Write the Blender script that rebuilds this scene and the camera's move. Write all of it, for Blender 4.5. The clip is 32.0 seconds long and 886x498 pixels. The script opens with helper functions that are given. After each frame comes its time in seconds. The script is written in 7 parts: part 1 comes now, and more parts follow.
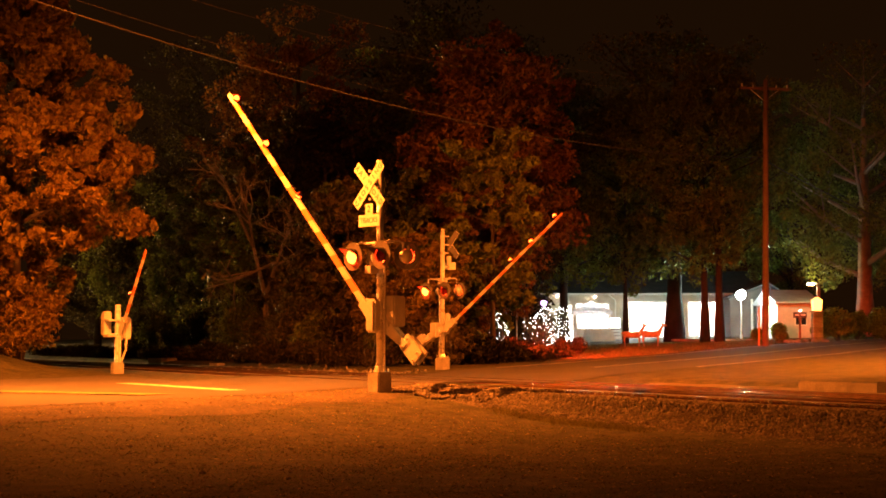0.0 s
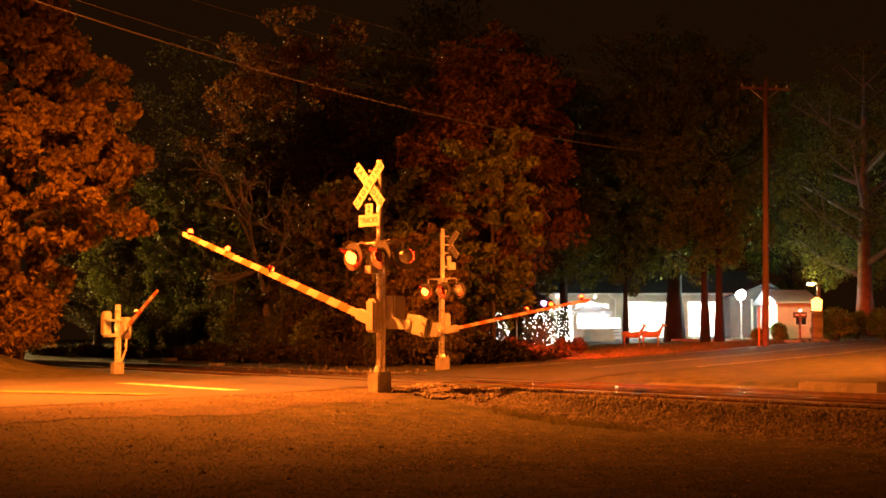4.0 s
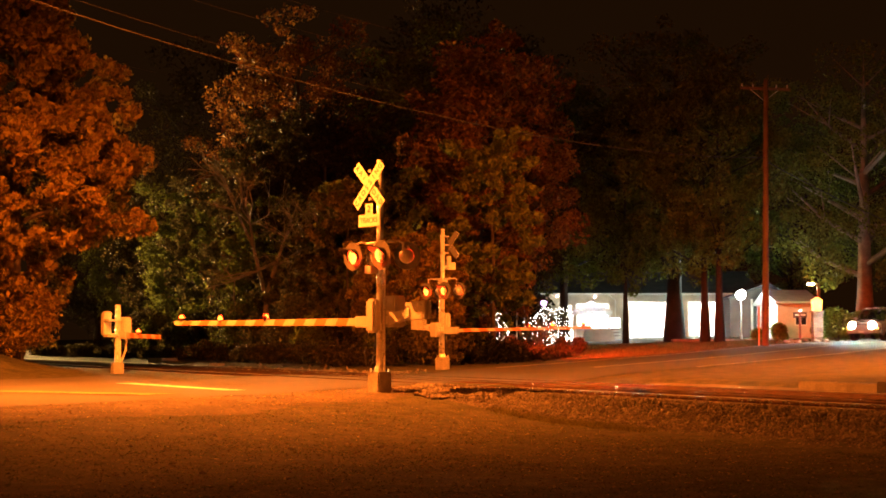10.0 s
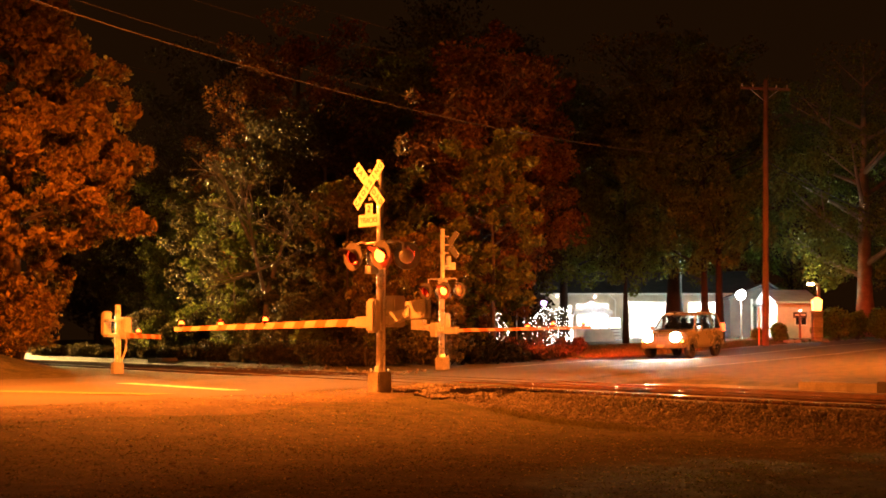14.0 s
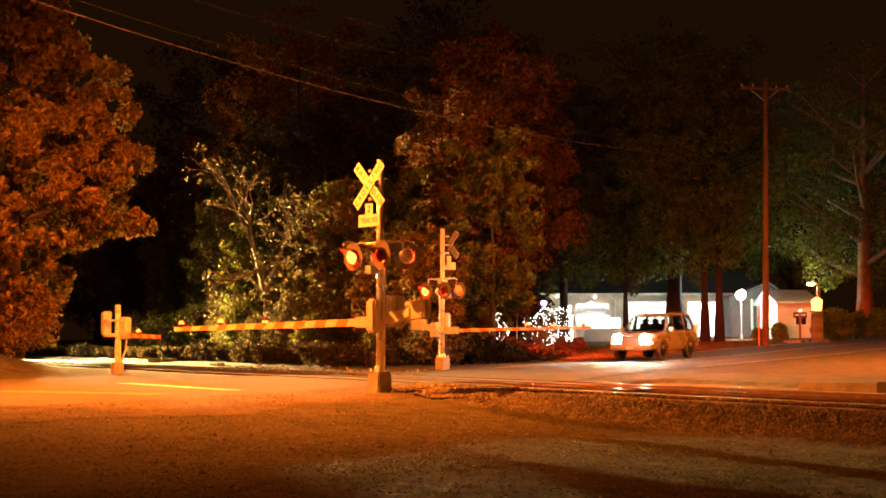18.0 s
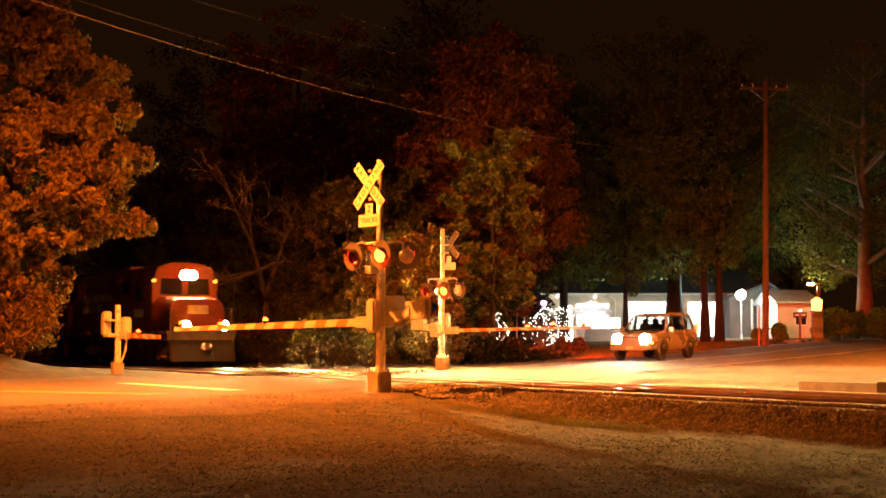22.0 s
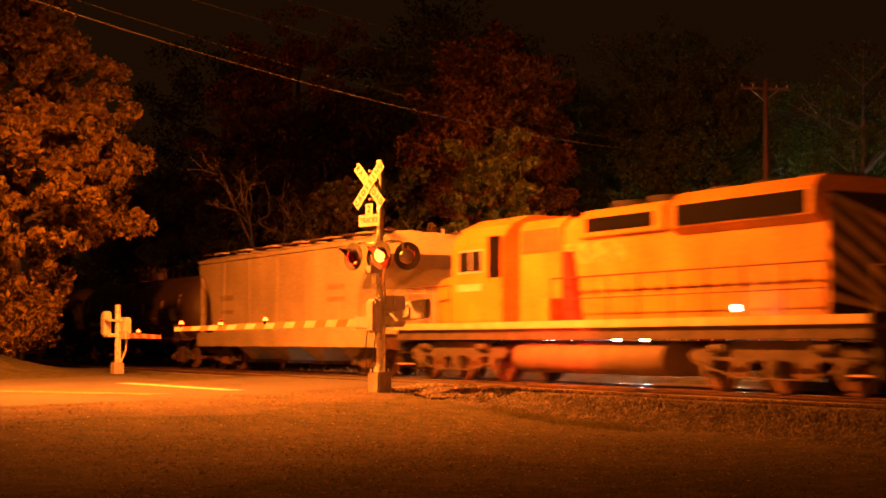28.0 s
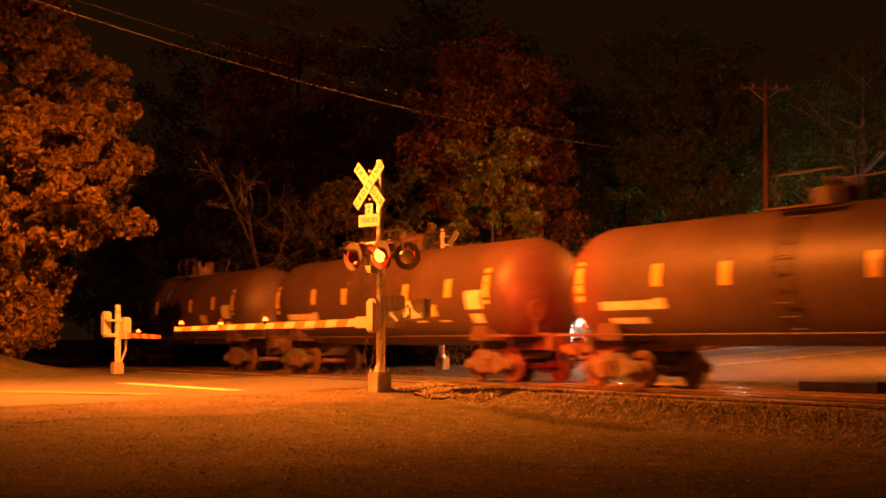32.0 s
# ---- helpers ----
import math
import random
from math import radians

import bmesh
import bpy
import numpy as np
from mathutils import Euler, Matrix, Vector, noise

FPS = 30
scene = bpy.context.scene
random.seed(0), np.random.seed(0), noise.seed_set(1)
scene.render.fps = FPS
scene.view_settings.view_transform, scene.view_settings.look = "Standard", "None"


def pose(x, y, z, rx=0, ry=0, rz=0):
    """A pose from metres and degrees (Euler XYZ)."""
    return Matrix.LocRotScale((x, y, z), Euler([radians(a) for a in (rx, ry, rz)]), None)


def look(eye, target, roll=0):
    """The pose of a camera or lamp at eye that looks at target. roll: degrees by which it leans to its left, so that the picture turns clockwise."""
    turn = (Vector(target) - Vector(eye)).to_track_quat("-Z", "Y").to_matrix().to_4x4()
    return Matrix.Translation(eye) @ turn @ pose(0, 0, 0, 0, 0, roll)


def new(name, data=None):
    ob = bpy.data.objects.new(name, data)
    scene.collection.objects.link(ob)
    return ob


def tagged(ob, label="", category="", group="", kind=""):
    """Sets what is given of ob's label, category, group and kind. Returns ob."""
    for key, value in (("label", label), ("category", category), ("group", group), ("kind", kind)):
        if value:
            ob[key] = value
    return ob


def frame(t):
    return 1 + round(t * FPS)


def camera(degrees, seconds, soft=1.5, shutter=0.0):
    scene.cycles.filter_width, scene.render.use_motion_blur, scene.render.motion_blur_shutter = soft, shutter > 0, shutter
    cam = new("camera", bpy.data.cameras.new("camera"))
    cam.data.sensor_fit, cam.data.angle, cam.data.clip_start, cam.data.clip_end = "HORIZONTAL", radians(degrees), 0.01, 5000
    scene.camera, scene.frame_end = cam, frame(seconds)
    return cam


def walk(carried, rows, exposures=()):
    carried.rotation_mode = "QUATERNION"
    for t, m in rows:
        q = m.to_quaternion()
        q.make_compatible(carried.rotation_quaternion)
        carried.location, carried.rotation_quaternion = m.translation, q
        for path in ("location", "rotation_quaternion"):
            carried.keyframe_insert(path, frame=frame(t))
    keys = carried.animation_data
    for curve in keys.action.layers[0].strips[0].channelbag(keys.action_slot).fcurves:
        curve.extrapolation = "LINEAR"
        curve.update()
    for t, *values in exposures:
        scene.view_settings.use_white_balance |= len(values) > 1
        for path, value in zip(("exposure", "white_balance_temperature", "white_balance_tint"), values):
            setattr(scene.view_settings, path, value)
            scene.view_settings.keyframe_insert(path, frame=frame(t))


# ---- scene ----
cam = camera(32.39, 32.0, soft=1.7, shutter=1.0)
EYE = (33.176, -21.886, 1.052)
YAW, TILT = 61.47, 3.496
walk(cam, [(0.0, pose(*EYE, 90 + TILT, 0, YAW)), (32.0, pose(*EYE, 90 + TILT, 0, YAW))])

# ---------------------------------------------------------------- light
SODIUM = (1.0, 0.19, 0.015)


def lamp(name, kind, place, energy, color, target=None, **more):
    data = bpy.data.lights.new(name, kind)
    data.energy, data.color = energy, color
    for key, value in more.items():
        if key == "size":
            data.shadow_soft_size = value
        elif key == "spot":
            data.spot_size = radians(value)
        elif key == "blend":
            data.spot_blend = value
        elif key == "area":
            data.size = value
    ob = new(name, data)
    ob.matrix_world = look(place, target) if target else pose(*place)
    return ob


world = bpy.data.worlds.new("night")
scene.world = world
world.use_nodes = True
world.node_tree.nodes["Background"].inputs[0].default_value = (0.0105, 0.0039, 0.0009, 1)
world.node_tree.nodes["Background"].inputs[1].default_value = 1.0

lamp("street_light", "SPOT", (-0.4, -13.2, 10.5), 61500, SODIUM, (-2.6, -9.4, 0.5), size=0.2, spot=166, blend=0.8)
lamp("lot_light", "POINT", (56.0, -72.0, 13.0), 62000, SODIUM, size=0.2)
lamp("far_street_light", "SPOT", (1.0, 16.0, 9.5), 36000, SODIUM, (-6.0, 13.0, 0.0), size=0.2, spot=140, blend=0.5)
# the flashing lamps that face away up the far road
RED_BEAM = (1.0, 0.04, 0.01)
lamp("flasher_beam", "SPOT", (4.0, -7.1, 2.9), 11000, RED_BEAM, (-12.0, 22.0, -1.6), size=0.15, spot=56, blend=0.9)
lamp("flasher_beam", "SPOT", (-13.7, 4.1, 2.95), 85000, RED_BEAM, (-26.9, 24.1, -0.6), size=0.15, spot=29, blend=0.9)

# ---------------------------------------------------------------- materials
def mat(name, color, rough=0.8, metal=0.0, var=0.3, scale=2.0, fine=30.0, bump=0.3, tint=None, spread=0.0, island=0.0, crisp=False):
    """A surface of one base colour with stains (scale) and grain (fine), in metres of the object."""
    m = bpy.data.materials.new(name)
    m.use_nodes = True
    nt = m.node_tree
    n, l = nt.nodes, nt.links
    b = n["Principled BSDF"]
    b.inputs["Roughness"].default_value, b.inputs["Metallic"].default_value = rough, metal
    co = n.new("ShaderNodeTexCoord")
    big, small = n.new("ShaderNodeTexNoise"), n.new("ShaderNodeTexNoise")
    for node, s, det in ((big, scale, 5), (small, fine, 4)):
        node.inputs["Scale"].default_value, node.inputs["Detail"].default_value = s, det
        l.new(co.outputs["Object"], node.inputs["Vector"])
    ramp = n.new("ShaderNodeValToRGB")
    ramp.color_ramp.elements[0].position, ramp.color_ramp.elements[1].position = 0.32, 0.68
    low = tint or tuple(c * (1 - var) for c in color)
    ramp.color_ramp.elements[0].color = (*low, 1)
    ramp.color_ramp.elements[1].color = (*[min(1, c * (1 + var * 0.4)) for c in color], 1)
    l.new(big.outputs[0], ramp.inputs[0])
    mix = n.new("ShaderNodeMix")
    mix.data_type, mix.blend_type = "RGBA", "MULTIPLY"
    mix.inputs[0].default_value = 1.0
    grain = n.new("ShaderNodeValToRGB")
    grain.color_ramp.elements[0].position, grain.color_ramp.elements[1].position = (0.4, 0.6) if crisp else (0.3, 0.7)
    g = 1 - var
    grain.color_ramp.elements[0].color, grain.color_ramp.elements[1].color = (g, g, g, 1), (1, 1, 1, 1)
    l.new(small.outputs[0], grain.inputs[0])
    l.new(ramp.outputs[0], mix.inputs[6])
    l.new(grain.outputs[0], mix.inputs[7])
    last = mix.outputs[2]
    if spread or island:
        hsv = n.new("ShaderNodeHueSaturation")
        math1 = n.new("ShaderNodeMapRange")
        if island:
            src = n.new("ShaderNodeNewGeometry").outputs["Random Per Island"]
        else:
            src = n.new("ShaderNodeObjectInfo").outputs["Random"]
        k = island or spread
        math1.inputs[3].default_value, math1.inputs[4].default_value = 1 - k, 1 + k
        l.new(src, math1.inputs[0])
        l.new(math1.outputs[0], hsv.inputs["Value"])
        if island:
            hue = n.new("ShaderNodeMapRange")
            hue.inputs[3].default_value, hue.inputs[4].default_value = 0.5 - 0.03 * k, 0.5 + 0.05 * k
            l.new(src, hue.inputs[0])
            l.new(hue.outputs[0], hsv.inputs["Hue"])
        l.new(last, hsv.inputs["Color"])
        last = hsv.outputs[0]
    l.new(last, b.inputs["Base Color"])
    if bump:
        bp = n.new("ShaderNodeBump")
        bp.inputs["Strength"].default_value, bp.inputs["Distance"].default_value = bump, 0.02
        l.new(small.outputs[0], bp.inputs["Height"])
        l.new(bp.outputs[0], b.inputs["Normal"])
    rr = n.new("ShaderNodeMapRange")
    rr.inputs[3].default_value, rr.inputs[4].default_value = max(0, rough - 0.12), min(1, rough + 0.12)
    l.new(big.outputs[0], rr.inputs[0])
    l.new(rr.outputs[0], b.inputs["Roughness"])
    return m


def glow(name, color, strength):
    m = bpy.data.materials.new(name)
    m.use_nodes = True
    b = m.node_tree.nodes["Principled BSDF"]
    b.inputs["Base Color"].default_value = (*[0.5 * c for c in color], 1)
    b.inputs["Emission Color"].default_value, b.inputs["Emission Strength"].default_value = (*color, 1), strength
    return m


def leafy(name, color, island=0.5):
    m = mat(name, color, 0.6, var=0.25, scale=0.8, fine=6, bump=0, island=island)
    n, l = m.node_tree.nodes, m.node_tree.links
    b, out = n["Principled BSDF"], n["Material Output"]
    b.inputs["Specular IOR Level"].default_value = 0.12
    tr, mx = n.new("ShaderNodeBsdfTranslucent"), n.new("ShaderNodeMixShader")
    mx.inputs[0].default_value = 0.35
    l.new(b.inputs["Base Color"].links[0].from_socket, tr.inputs[0])
    l.new(b.outputs[0], mx.inputs[1])
    l.new(tr.outputs[0], mx.inputs[2])
    l.new(mx.outputs[0], out.inputs[0])
    return m


def glassy(name, color, rough=0.05, through_=0.9):
    m = bpy.data.materials.new(name)
    m.use_nodes = True
    b = m.node_tree.nodes["Principled BSDF"]
    b.inputs["Base Color"].default_value, b.inputs["Roughness"].default_value = (*color, 1), rough
    b.inputs["Transmission Weight"].default_value = through_
    return m


GRAVEL = mat("gravel_lot", (0.12, 0.108, 0.045), 0.95, var=0.72, scale=2.4, fine=26, bump=0.35, tint=(0.03, 0.04, 0.012), crisp=True)
SHOULDER = mat("dirty_road_shoulder", (0.15, 0.12, 0.075), 0.92, var=0.5, scale=0.9, fine=14, bump=0.8, tint=(0.06, 0.05, 0.028), crisp=True)
DIRT = mat("packed_dirt_and_fines", (0.2, 0.165, 0.12), 0.95, var=0.35, scale=0.6, fine=14, bump=0.6)
ASPHALT = mat("worn_asphalt", (0.105, 0.1, 0.09), 0.8, var=0.3, scale=0.5, fine=40, bump=0.3)
PAINT_LINE = mat("worn_road_paint", (0.75, 0.72, 0.6), 0.7, var=0.35, scale=3, fine=25)
BALLAST = mat("ballast_stone", (0.25, 0.215, 0.17), 0.9, var=0.4, scale=3, fine=20, bump=0.5, island=0.45)
TIE_WOOD = mat("creosoted_wood", (0.07, 0.055, 0.045), 0.9, var=0.4, scale=3, fine=30, spread=0.3)
RAIL_TOP = mat("polished_rail_steel", (0.6, 0.58, 0.56), 0.16, 1.0, var=0.15, scale=4, bump=0.05)
RUST = mat("rusty_steel", (0.16, 0.085, 0.05), 0.85, 0.1, var=0.4, scale=5, fine=50)
BLOCK_GREY = mat("weathered_concrete", (0.2, 0.185, 0.16), 0.9, var=0.3, scale=3, fine=30)
GALV = mat("galvanised_steel", (0.82, 0.81, 0.78), 0.3, 0.35, var=0.15, scale=6, fine=40, bump=0.08)
ALU = mat("painted_aluminium", (0.66, 0.64, 0.6), 0.42, 0.2, var=0.2, scale=3, fine=30, bump=0.08)
CONCRETE = mat("concrete", (0.42, 0.39, 0.34), 0.9, var=0.3, scale=3, fine=30)
WHITE_SHEET = mat("white_sign_sheeting", (0.8, 0.79, 0.74), 0.45, var=0.08, scale=4, bump=0.03)
GATE_WHITE = mat("dulled_white_arm_sheeting", (0.6, 0.52, 0.42), 0.5, var=0.15, scale=4, bump=0.03)
RED_SHEET = mat("red_sign_sheeting", (0.58, 0.2, 0.08), 0.45, var=0.12, scale=4, bump=0.03)
BLACK = mat("black_paint", (0.05, 0.045, 0.042), 0.55, var=0.3, scale=4, bump=0.05)
LETTER = mat("black_letter_paint", (0.03, 0.03, 0.03), 0.6, var=0.1, bump=0)
RUBBER = mat("rubber", (0.03, 0.03, 0.03), 0.85, var=0.25, scale=6)
BARK = mat("bark", (0.1, 0.075, 0.055), 0.95, var=0.45, scale=2, fine=18, bump=1.0)
DARK_BARK = mat("dark_street_tree_bark", (0.04, 0.032, 0.026), 0.95, var=0.45, scale=2, fine=18, bump=1.0)
PALE_BARK = mat("pale_bark", (0.3, 0.25, 0.2), 0.9, var=0.35, scale=2, fine=18, bump=0.6)
LEAF_ORANGE = leafy("turning_oak_leaves", (0.215, 0.14, 0.028))
LEAF_GREEN = leafy("green_leaves", (0.18, 0.19, 0.035))
LEAF_RUST = leafy("russet_leaves", (0.19, 0.09, 0.027))
# lighter LEAF_RUST for crowns above the lamps; the missing light is in the colour
LEAF_LIT = leafy("russet_leaves_toned_lit", (0.33, 0.13, 0.03))
# darkened LEAF_DARK: lack of light on woods and weeds, put into the colour
LEAF_UNLIT = leafy("leaves_toned_unlit", (0.075, 0.055, 0.02))
LEAF_DARK = leafy("dull_wood_leaves", (0.14, 0.11, 0.04))
RED_LED = glow("lit_red_lens", (1.0, 0.02, 0.002), 110)
RED_DARK = mat("unlit_red_lens", (0.12, 0.01, 0.008), 0.25, var=0.2, scale=10, bump=0.05)
RED_TIP = glow("lit_red_gate_lamp", (1.0, 0.03, 0.003), 45)
HEADLIGHT = glow("lit_headlamp_lens", (1.0, 0.6, 0.22), 8000)
BEAM = glow("headlamp_filament_disc", (1.0, 0.55, 0.16), 4400000)
DITCH = glow("lit_ditch_lens", (1.0, 0.6, 0.22), 5000)
DITCH_BEAM = glow("ditch_filament_disc", (1.0, 0.56, 0.17), 28000)
CAR_LIGHT = glow("lit_car_headlamp", (1.0, 0.88, 0.78), 800)
AMBER = glow("lit_amber_marker", (1.0, 0.32, 0.04), 5)
TAIL = glow("lit_tail_lamp", (1.0, 0.16, 0.04), 3)
STEP_LIGHT = glow("lit_step_lamp", (1.0, 0.9, 0.75), 25)


# ---------------------------------------------------------------- mesh tools
def B():
    return bmesh.new()


def box(bm, x0, x1, y0, y1, z0, z1, m=None):
    v = [bm.verts.new((x, y, z)) for z in (z0, z1) for x, y in ((x0, y0), (x1, y0), (x1, y1), (x0, y1))]
    if m is not None:
        for a in v:
            a.co = m @ a.co
    for f in ((0, 3, 2, 1), (4, 5, 6, 7), (0, 1, 5, 4), (1, 2, 6, 5), (2, 3, 7, 6), (3, 0, 4, 7)):
        bm.faces.new([v[i] for i in f])
    return bm


def cyl(bm, a, b, r, r2=None, seg=12, caps=True):
    a, b = Vector(a), Vector(b)
    r2 = r if r2 is None else r2
    q = (b - a).to_track_quat("Z", "Y")
    rings = []
    for p, rad in ((a, r), (b, r2)):
        rings.append([bm.verts.new(p + q @ Vector((rad * math.cos(2 * math.pi * i / seg), rad * math.sin(2 * math.pi * i / seg), 0))) for i in range(seg)])
    for i in range(seg):
        j = (i + 1) % seg
        bm.faces.new((rings[0][i], rings[0][j], rings[1][j], rings[1][i]))
    if caps:
        bm.faces.new(rings[0][::-1])
        bm.faces.new(rings[1])
    return bm


def loft(bm, rings, closed=True, caps=True):
    """Skin through rings of equally many points."""
    vs = [[bm.verts.new(p) for p in ring] for ring in rings]
    n = len(vs[0])
    for a, b in zip(vs, vs[1:]):
        for i in range(n if closed else n - 1):
            j = (i + 1) % n
            bm.faces.new((a[i], a[j], b[j], b[i]))
    if caps:
        bm.faces.new(vs[0][::-1])
        bm.faces.new(vs[-1])
    return bm


def slab(bm, outline, axis, a, b):
    """A prism: outline of (u, v) swept along an axis from a to b."""
    def put(u, v, w):
        return {"x": (w, u, v), "y": (u, w, v), "z": (u, v, w)}[axis]
    return loft(bm, [[put(u, v, a) for u, v in outline], [put(u, v, b) for u, v in outline]])


def ball(bm, c, r, seg=12, rings=8, sz=1.0):
    m = pose(*c) @ Matrix.Diagonal((r, r, r * sz, 1))
    bmesh.ops.create_uvsphere(bm, u_segments=seg, v_segments=rings, radius=1, matrix=m)
    return bm


def tube(bm, pts, r, seg=6):
    """One skin along a line of points."""
    pts = [Vector(p) for p in pts]
    rings = []
    for k, p in enumerate(pts):
        d = (pts[min(k + 1, len(pts) - 1)] - pts[max(k - 1, 0)]).normalized()
        side = d.cross(Vector((0, 0, 1)))
        side = side.normalized() if side.length > 0.05 else Vector((1, 0, 0))
        up = side.cross(d).normalized()
        rings.append([p + (side * math.cos(2 * math.pi * j / seg) + up * math.sin(2 * math.pi * j / seg)) * r for j in range(seg)])
    return loft(bm, rings)


def part(name, bm, material, parent=None, label="", smooth=False, bevel=0.0, place=None):
    me = bpy.data.meshes.new(name)
    bmesh.ops.recalc_face_normals(bm, faces=bm.faces)
    if bevel:
        bmesh.ops.bevel(bm, geom=[e for e in bm.edges if len(e.link_faces) == 2 and e.calc_face_angle(0) > 0.6], offset=bevel, segments=2, affect="EDGES", clamp_overlap=True)
    bm.to_mesh(me)
    bm.free()
    if smooth:
        me.shade_smooth()
    me.materials.append(material)
    ob = new(name, me)
    ob.parent = parent
    if place is not None:
        ob.matrix_basis = place
    if label:
        tagged(ob, label)
    return ob


def thing(name, m, label, category, group="", kind=""):
    ob = new(name)
    ob.empty_display_size = 0.3
    ob.matrix_basis = m
    return tagged(ob, label, category, group, kind)


def text_on(name, words, size, material, m, parent, squash=1.0):
    c = bpy.data.curves.new(name, "FONT")
    c.body, c.size, c.align_x, c.align_y, c.extrude = words, size, "CENTER", "CENTER", 0.001
    t = bpy.data.objects.new(name, c)
    me = bpy.data.meshes.new_from_object(t)
    bpy.data.objects.remove(t)
    me.materials.clear()
    me.materials.append(material)
    ob = new(name, me)
    ob.parent = parent
    ob.matrix_basis = m @ Matrix.Diagonal((squash, 1, 1, 1))
    return ob


def smooth_step(a, b, x):
    t = max(0.0, min(1.0, (x - a) / (b - a)))
    return t * t * (3 - 2 * t)


def lerp_rows(rows, x):
    if x <= rows[0][0]:
        return rows[0][1]
    for (a, u), (b, v) in zip(rows, rows[1:]):
        if x <= b:
            return u + (v - u) * (x - a) / (b - a)
    return rows[-1][1]


# ---------------------------------------------------------------- the lie of the land
NEAR_TRACK, NEAR_RISE = -4.27, 0.093
ROAD_Z = [(-60, -0.35), (-30, -0.15), (-9, 0.0), (-5.8, 0.078), (-2.7, 0.078), (-1.2, -0.012), (1.2, -0.012), (3.5, 0.13), (48, 1.51), (300, 1.6)]
CENTRE = [(22.0, -54.0), (12.0, -36.0), (3.6, -18.0), (-1.0, -9.1), (-8.0, 4.9), (-11.5, 12.3), (-13.9, 17.0), (-17.1, 22.2), (-20.3, 27.2), (-23.4, 33.0), (-25.5, 39.0), (-26.5, 47.0), (-26.0, 60.0), (-22.0, 90.0), (-18.0, 112.0)]


def road_z(y):
    return lerp_rows(ROAD_Z, y)


def road_mid(y):
    return lerp_rows([(b, a) for a, b in CENTRE], y)


def off_road(x, y):
    return abs((x - road_mid(y)) * 0.87)


def land(x, y):
    base = road_z(y) - 0.02
    if y > -0.9:
        z = base - (0.10 if y < 2.5 and off_road(x, y) > 6 else 0)
    else:
        q = 0.889 * x + 0.457 * y
        z = base - 0.42 * smooth_step(-0.6, 6.5, q) * smooth_step(-5.9, -7.1, y)
        if y > -5.7 and off_road(x, y) > 6:
            z -= 0.14
    z += 1.35 * math.exp(-(((x + 19.5) / 4.2) ** 2 + ((y + 13.2) / 3.4) ** 2))
    z += 0.02 * noise.noise((x * 0.5, y * 0.5, 0)) * smooth_step(3, 6, off_road(x, y))
    return z


def axis_points(lo, hi, fine_lo, fine_hi, step, far):
    pts = list(np.arange(fine_lo, fine_hi, step))
    d, x = step, fine_hi
    while x < hi:
        pts.append(x)
        d *= 1.25
        x += d
    pts.append(hi)
    d, x = step, fine_lo
    while x > lo:
        d *= 1.25
        x -= d
        pts.insert(0, max(x, lo))
    return pts


def build_ground():
    xs, ys = axis_points(-900, 700, -32, 40, 0.4, 60), axis_points(-700, 900, -24, 44, 0.4, 60)
    verts = [(x, y, land(x, y)) for y in ys for x in xs]
    w = len(xs)
    faces = [(j * w + i, j * w + i + 1, (j + 1) * w + i + 1, (j + 1) * w + i) for j in range(len(ys) - 1) for i in range(w - 1)]
    me = bpy.data.meshes.new("ground")
    me.from_pydata(verts, [], faces)
    me.shade_smooth()
    me.materials.append(GRAVEL)
    tagged(new("ground", me), "packed gravel and dry dirt ground", "ground", kind="structure")


def road_sheet(name, left, right, y0, y1, material, lift, label, step=0.4, kind="structure", rough=0.0, on_land=False):
    """A strip along the road between two offsets from its centre line."""
    bm = B()
    rows = []
    ys = np.arange(y0, y1 + 0.01, step)
    for y in ys:
        a, b = road_mid(y - 0.5), road_mid(y + 0.5)
        d = Vector((b - a, 1.0)).normalized()
        side = Vector((d.y, -d.x))
        row = []
        worn = rough * (noise.noise((y * 0.35, 2, 1)) + 0.6 * noise.noise((y * 1.3, 5, 1)) + 0.4 * noise.noise((y * 4.1, 7, 1))) if y < -5 else 0
        for o in np.linspace(left, right + worn, 9):
            px, py = road_mid(y) + side.x * o, y + side.y * o
            row.append(bm.verts.new((px, py, (land(px, py) if on_land else road_z(py)) + lift)))
        rows.append(row)
    for r, s in zip(rows, rows[1:]):
        for i in range(8):
            bm.faces.new((r[i], r[i + 1], s[i + 1], s[i]))
    return tagged(part(name, bm, material), label, name.split("_")[0], kind=kind)


build_ground()
road_sheet("road", -4.3, 3.7, -54, 110, ASPHALT, 0.0, "worn asphalt road over the railway crossing", step=0.2, rough=0.32)
road_sheet("shoulder", 3.0, 6.6, -54, -7.6, SHOULDER, 0.009, "worn dirt shoulder of the road", step=0.2, rough=0.9, on_land=True)


# ---------------------------------------------------------------- railway tracks
def rail_run(name, y, z, x0, x1, material_label):
    ob = thing(name, pose(0, y, z), material_label, "rail", "rails of the two tracks", "structure")
    bm = B()
    slab(bm, [(-0.075, -0.17), (0.075, -0.17), (0.075, -0.15), (0.012, -0.125), (0.012, -0.045), (0.034, -0.03), (0.034, -0.006), (-0.034, -0.006), (-0.034, -0.03), (-0.012, -0.045), (-0.012, -0.125), (-0.075, -0.15)], "x", x0, x1)
    part("rail_web", bm, RUST, ob)
    bm = B()
    slab(bm, [(-0.034, -0.006), (0.034, -0.006), (0.029, 0.0), (-0.029, 0.0)], "x", x0, x1)
    part("rail_head", bm, RAIL_TOP, ob, "bright worn running surface")
    return ob


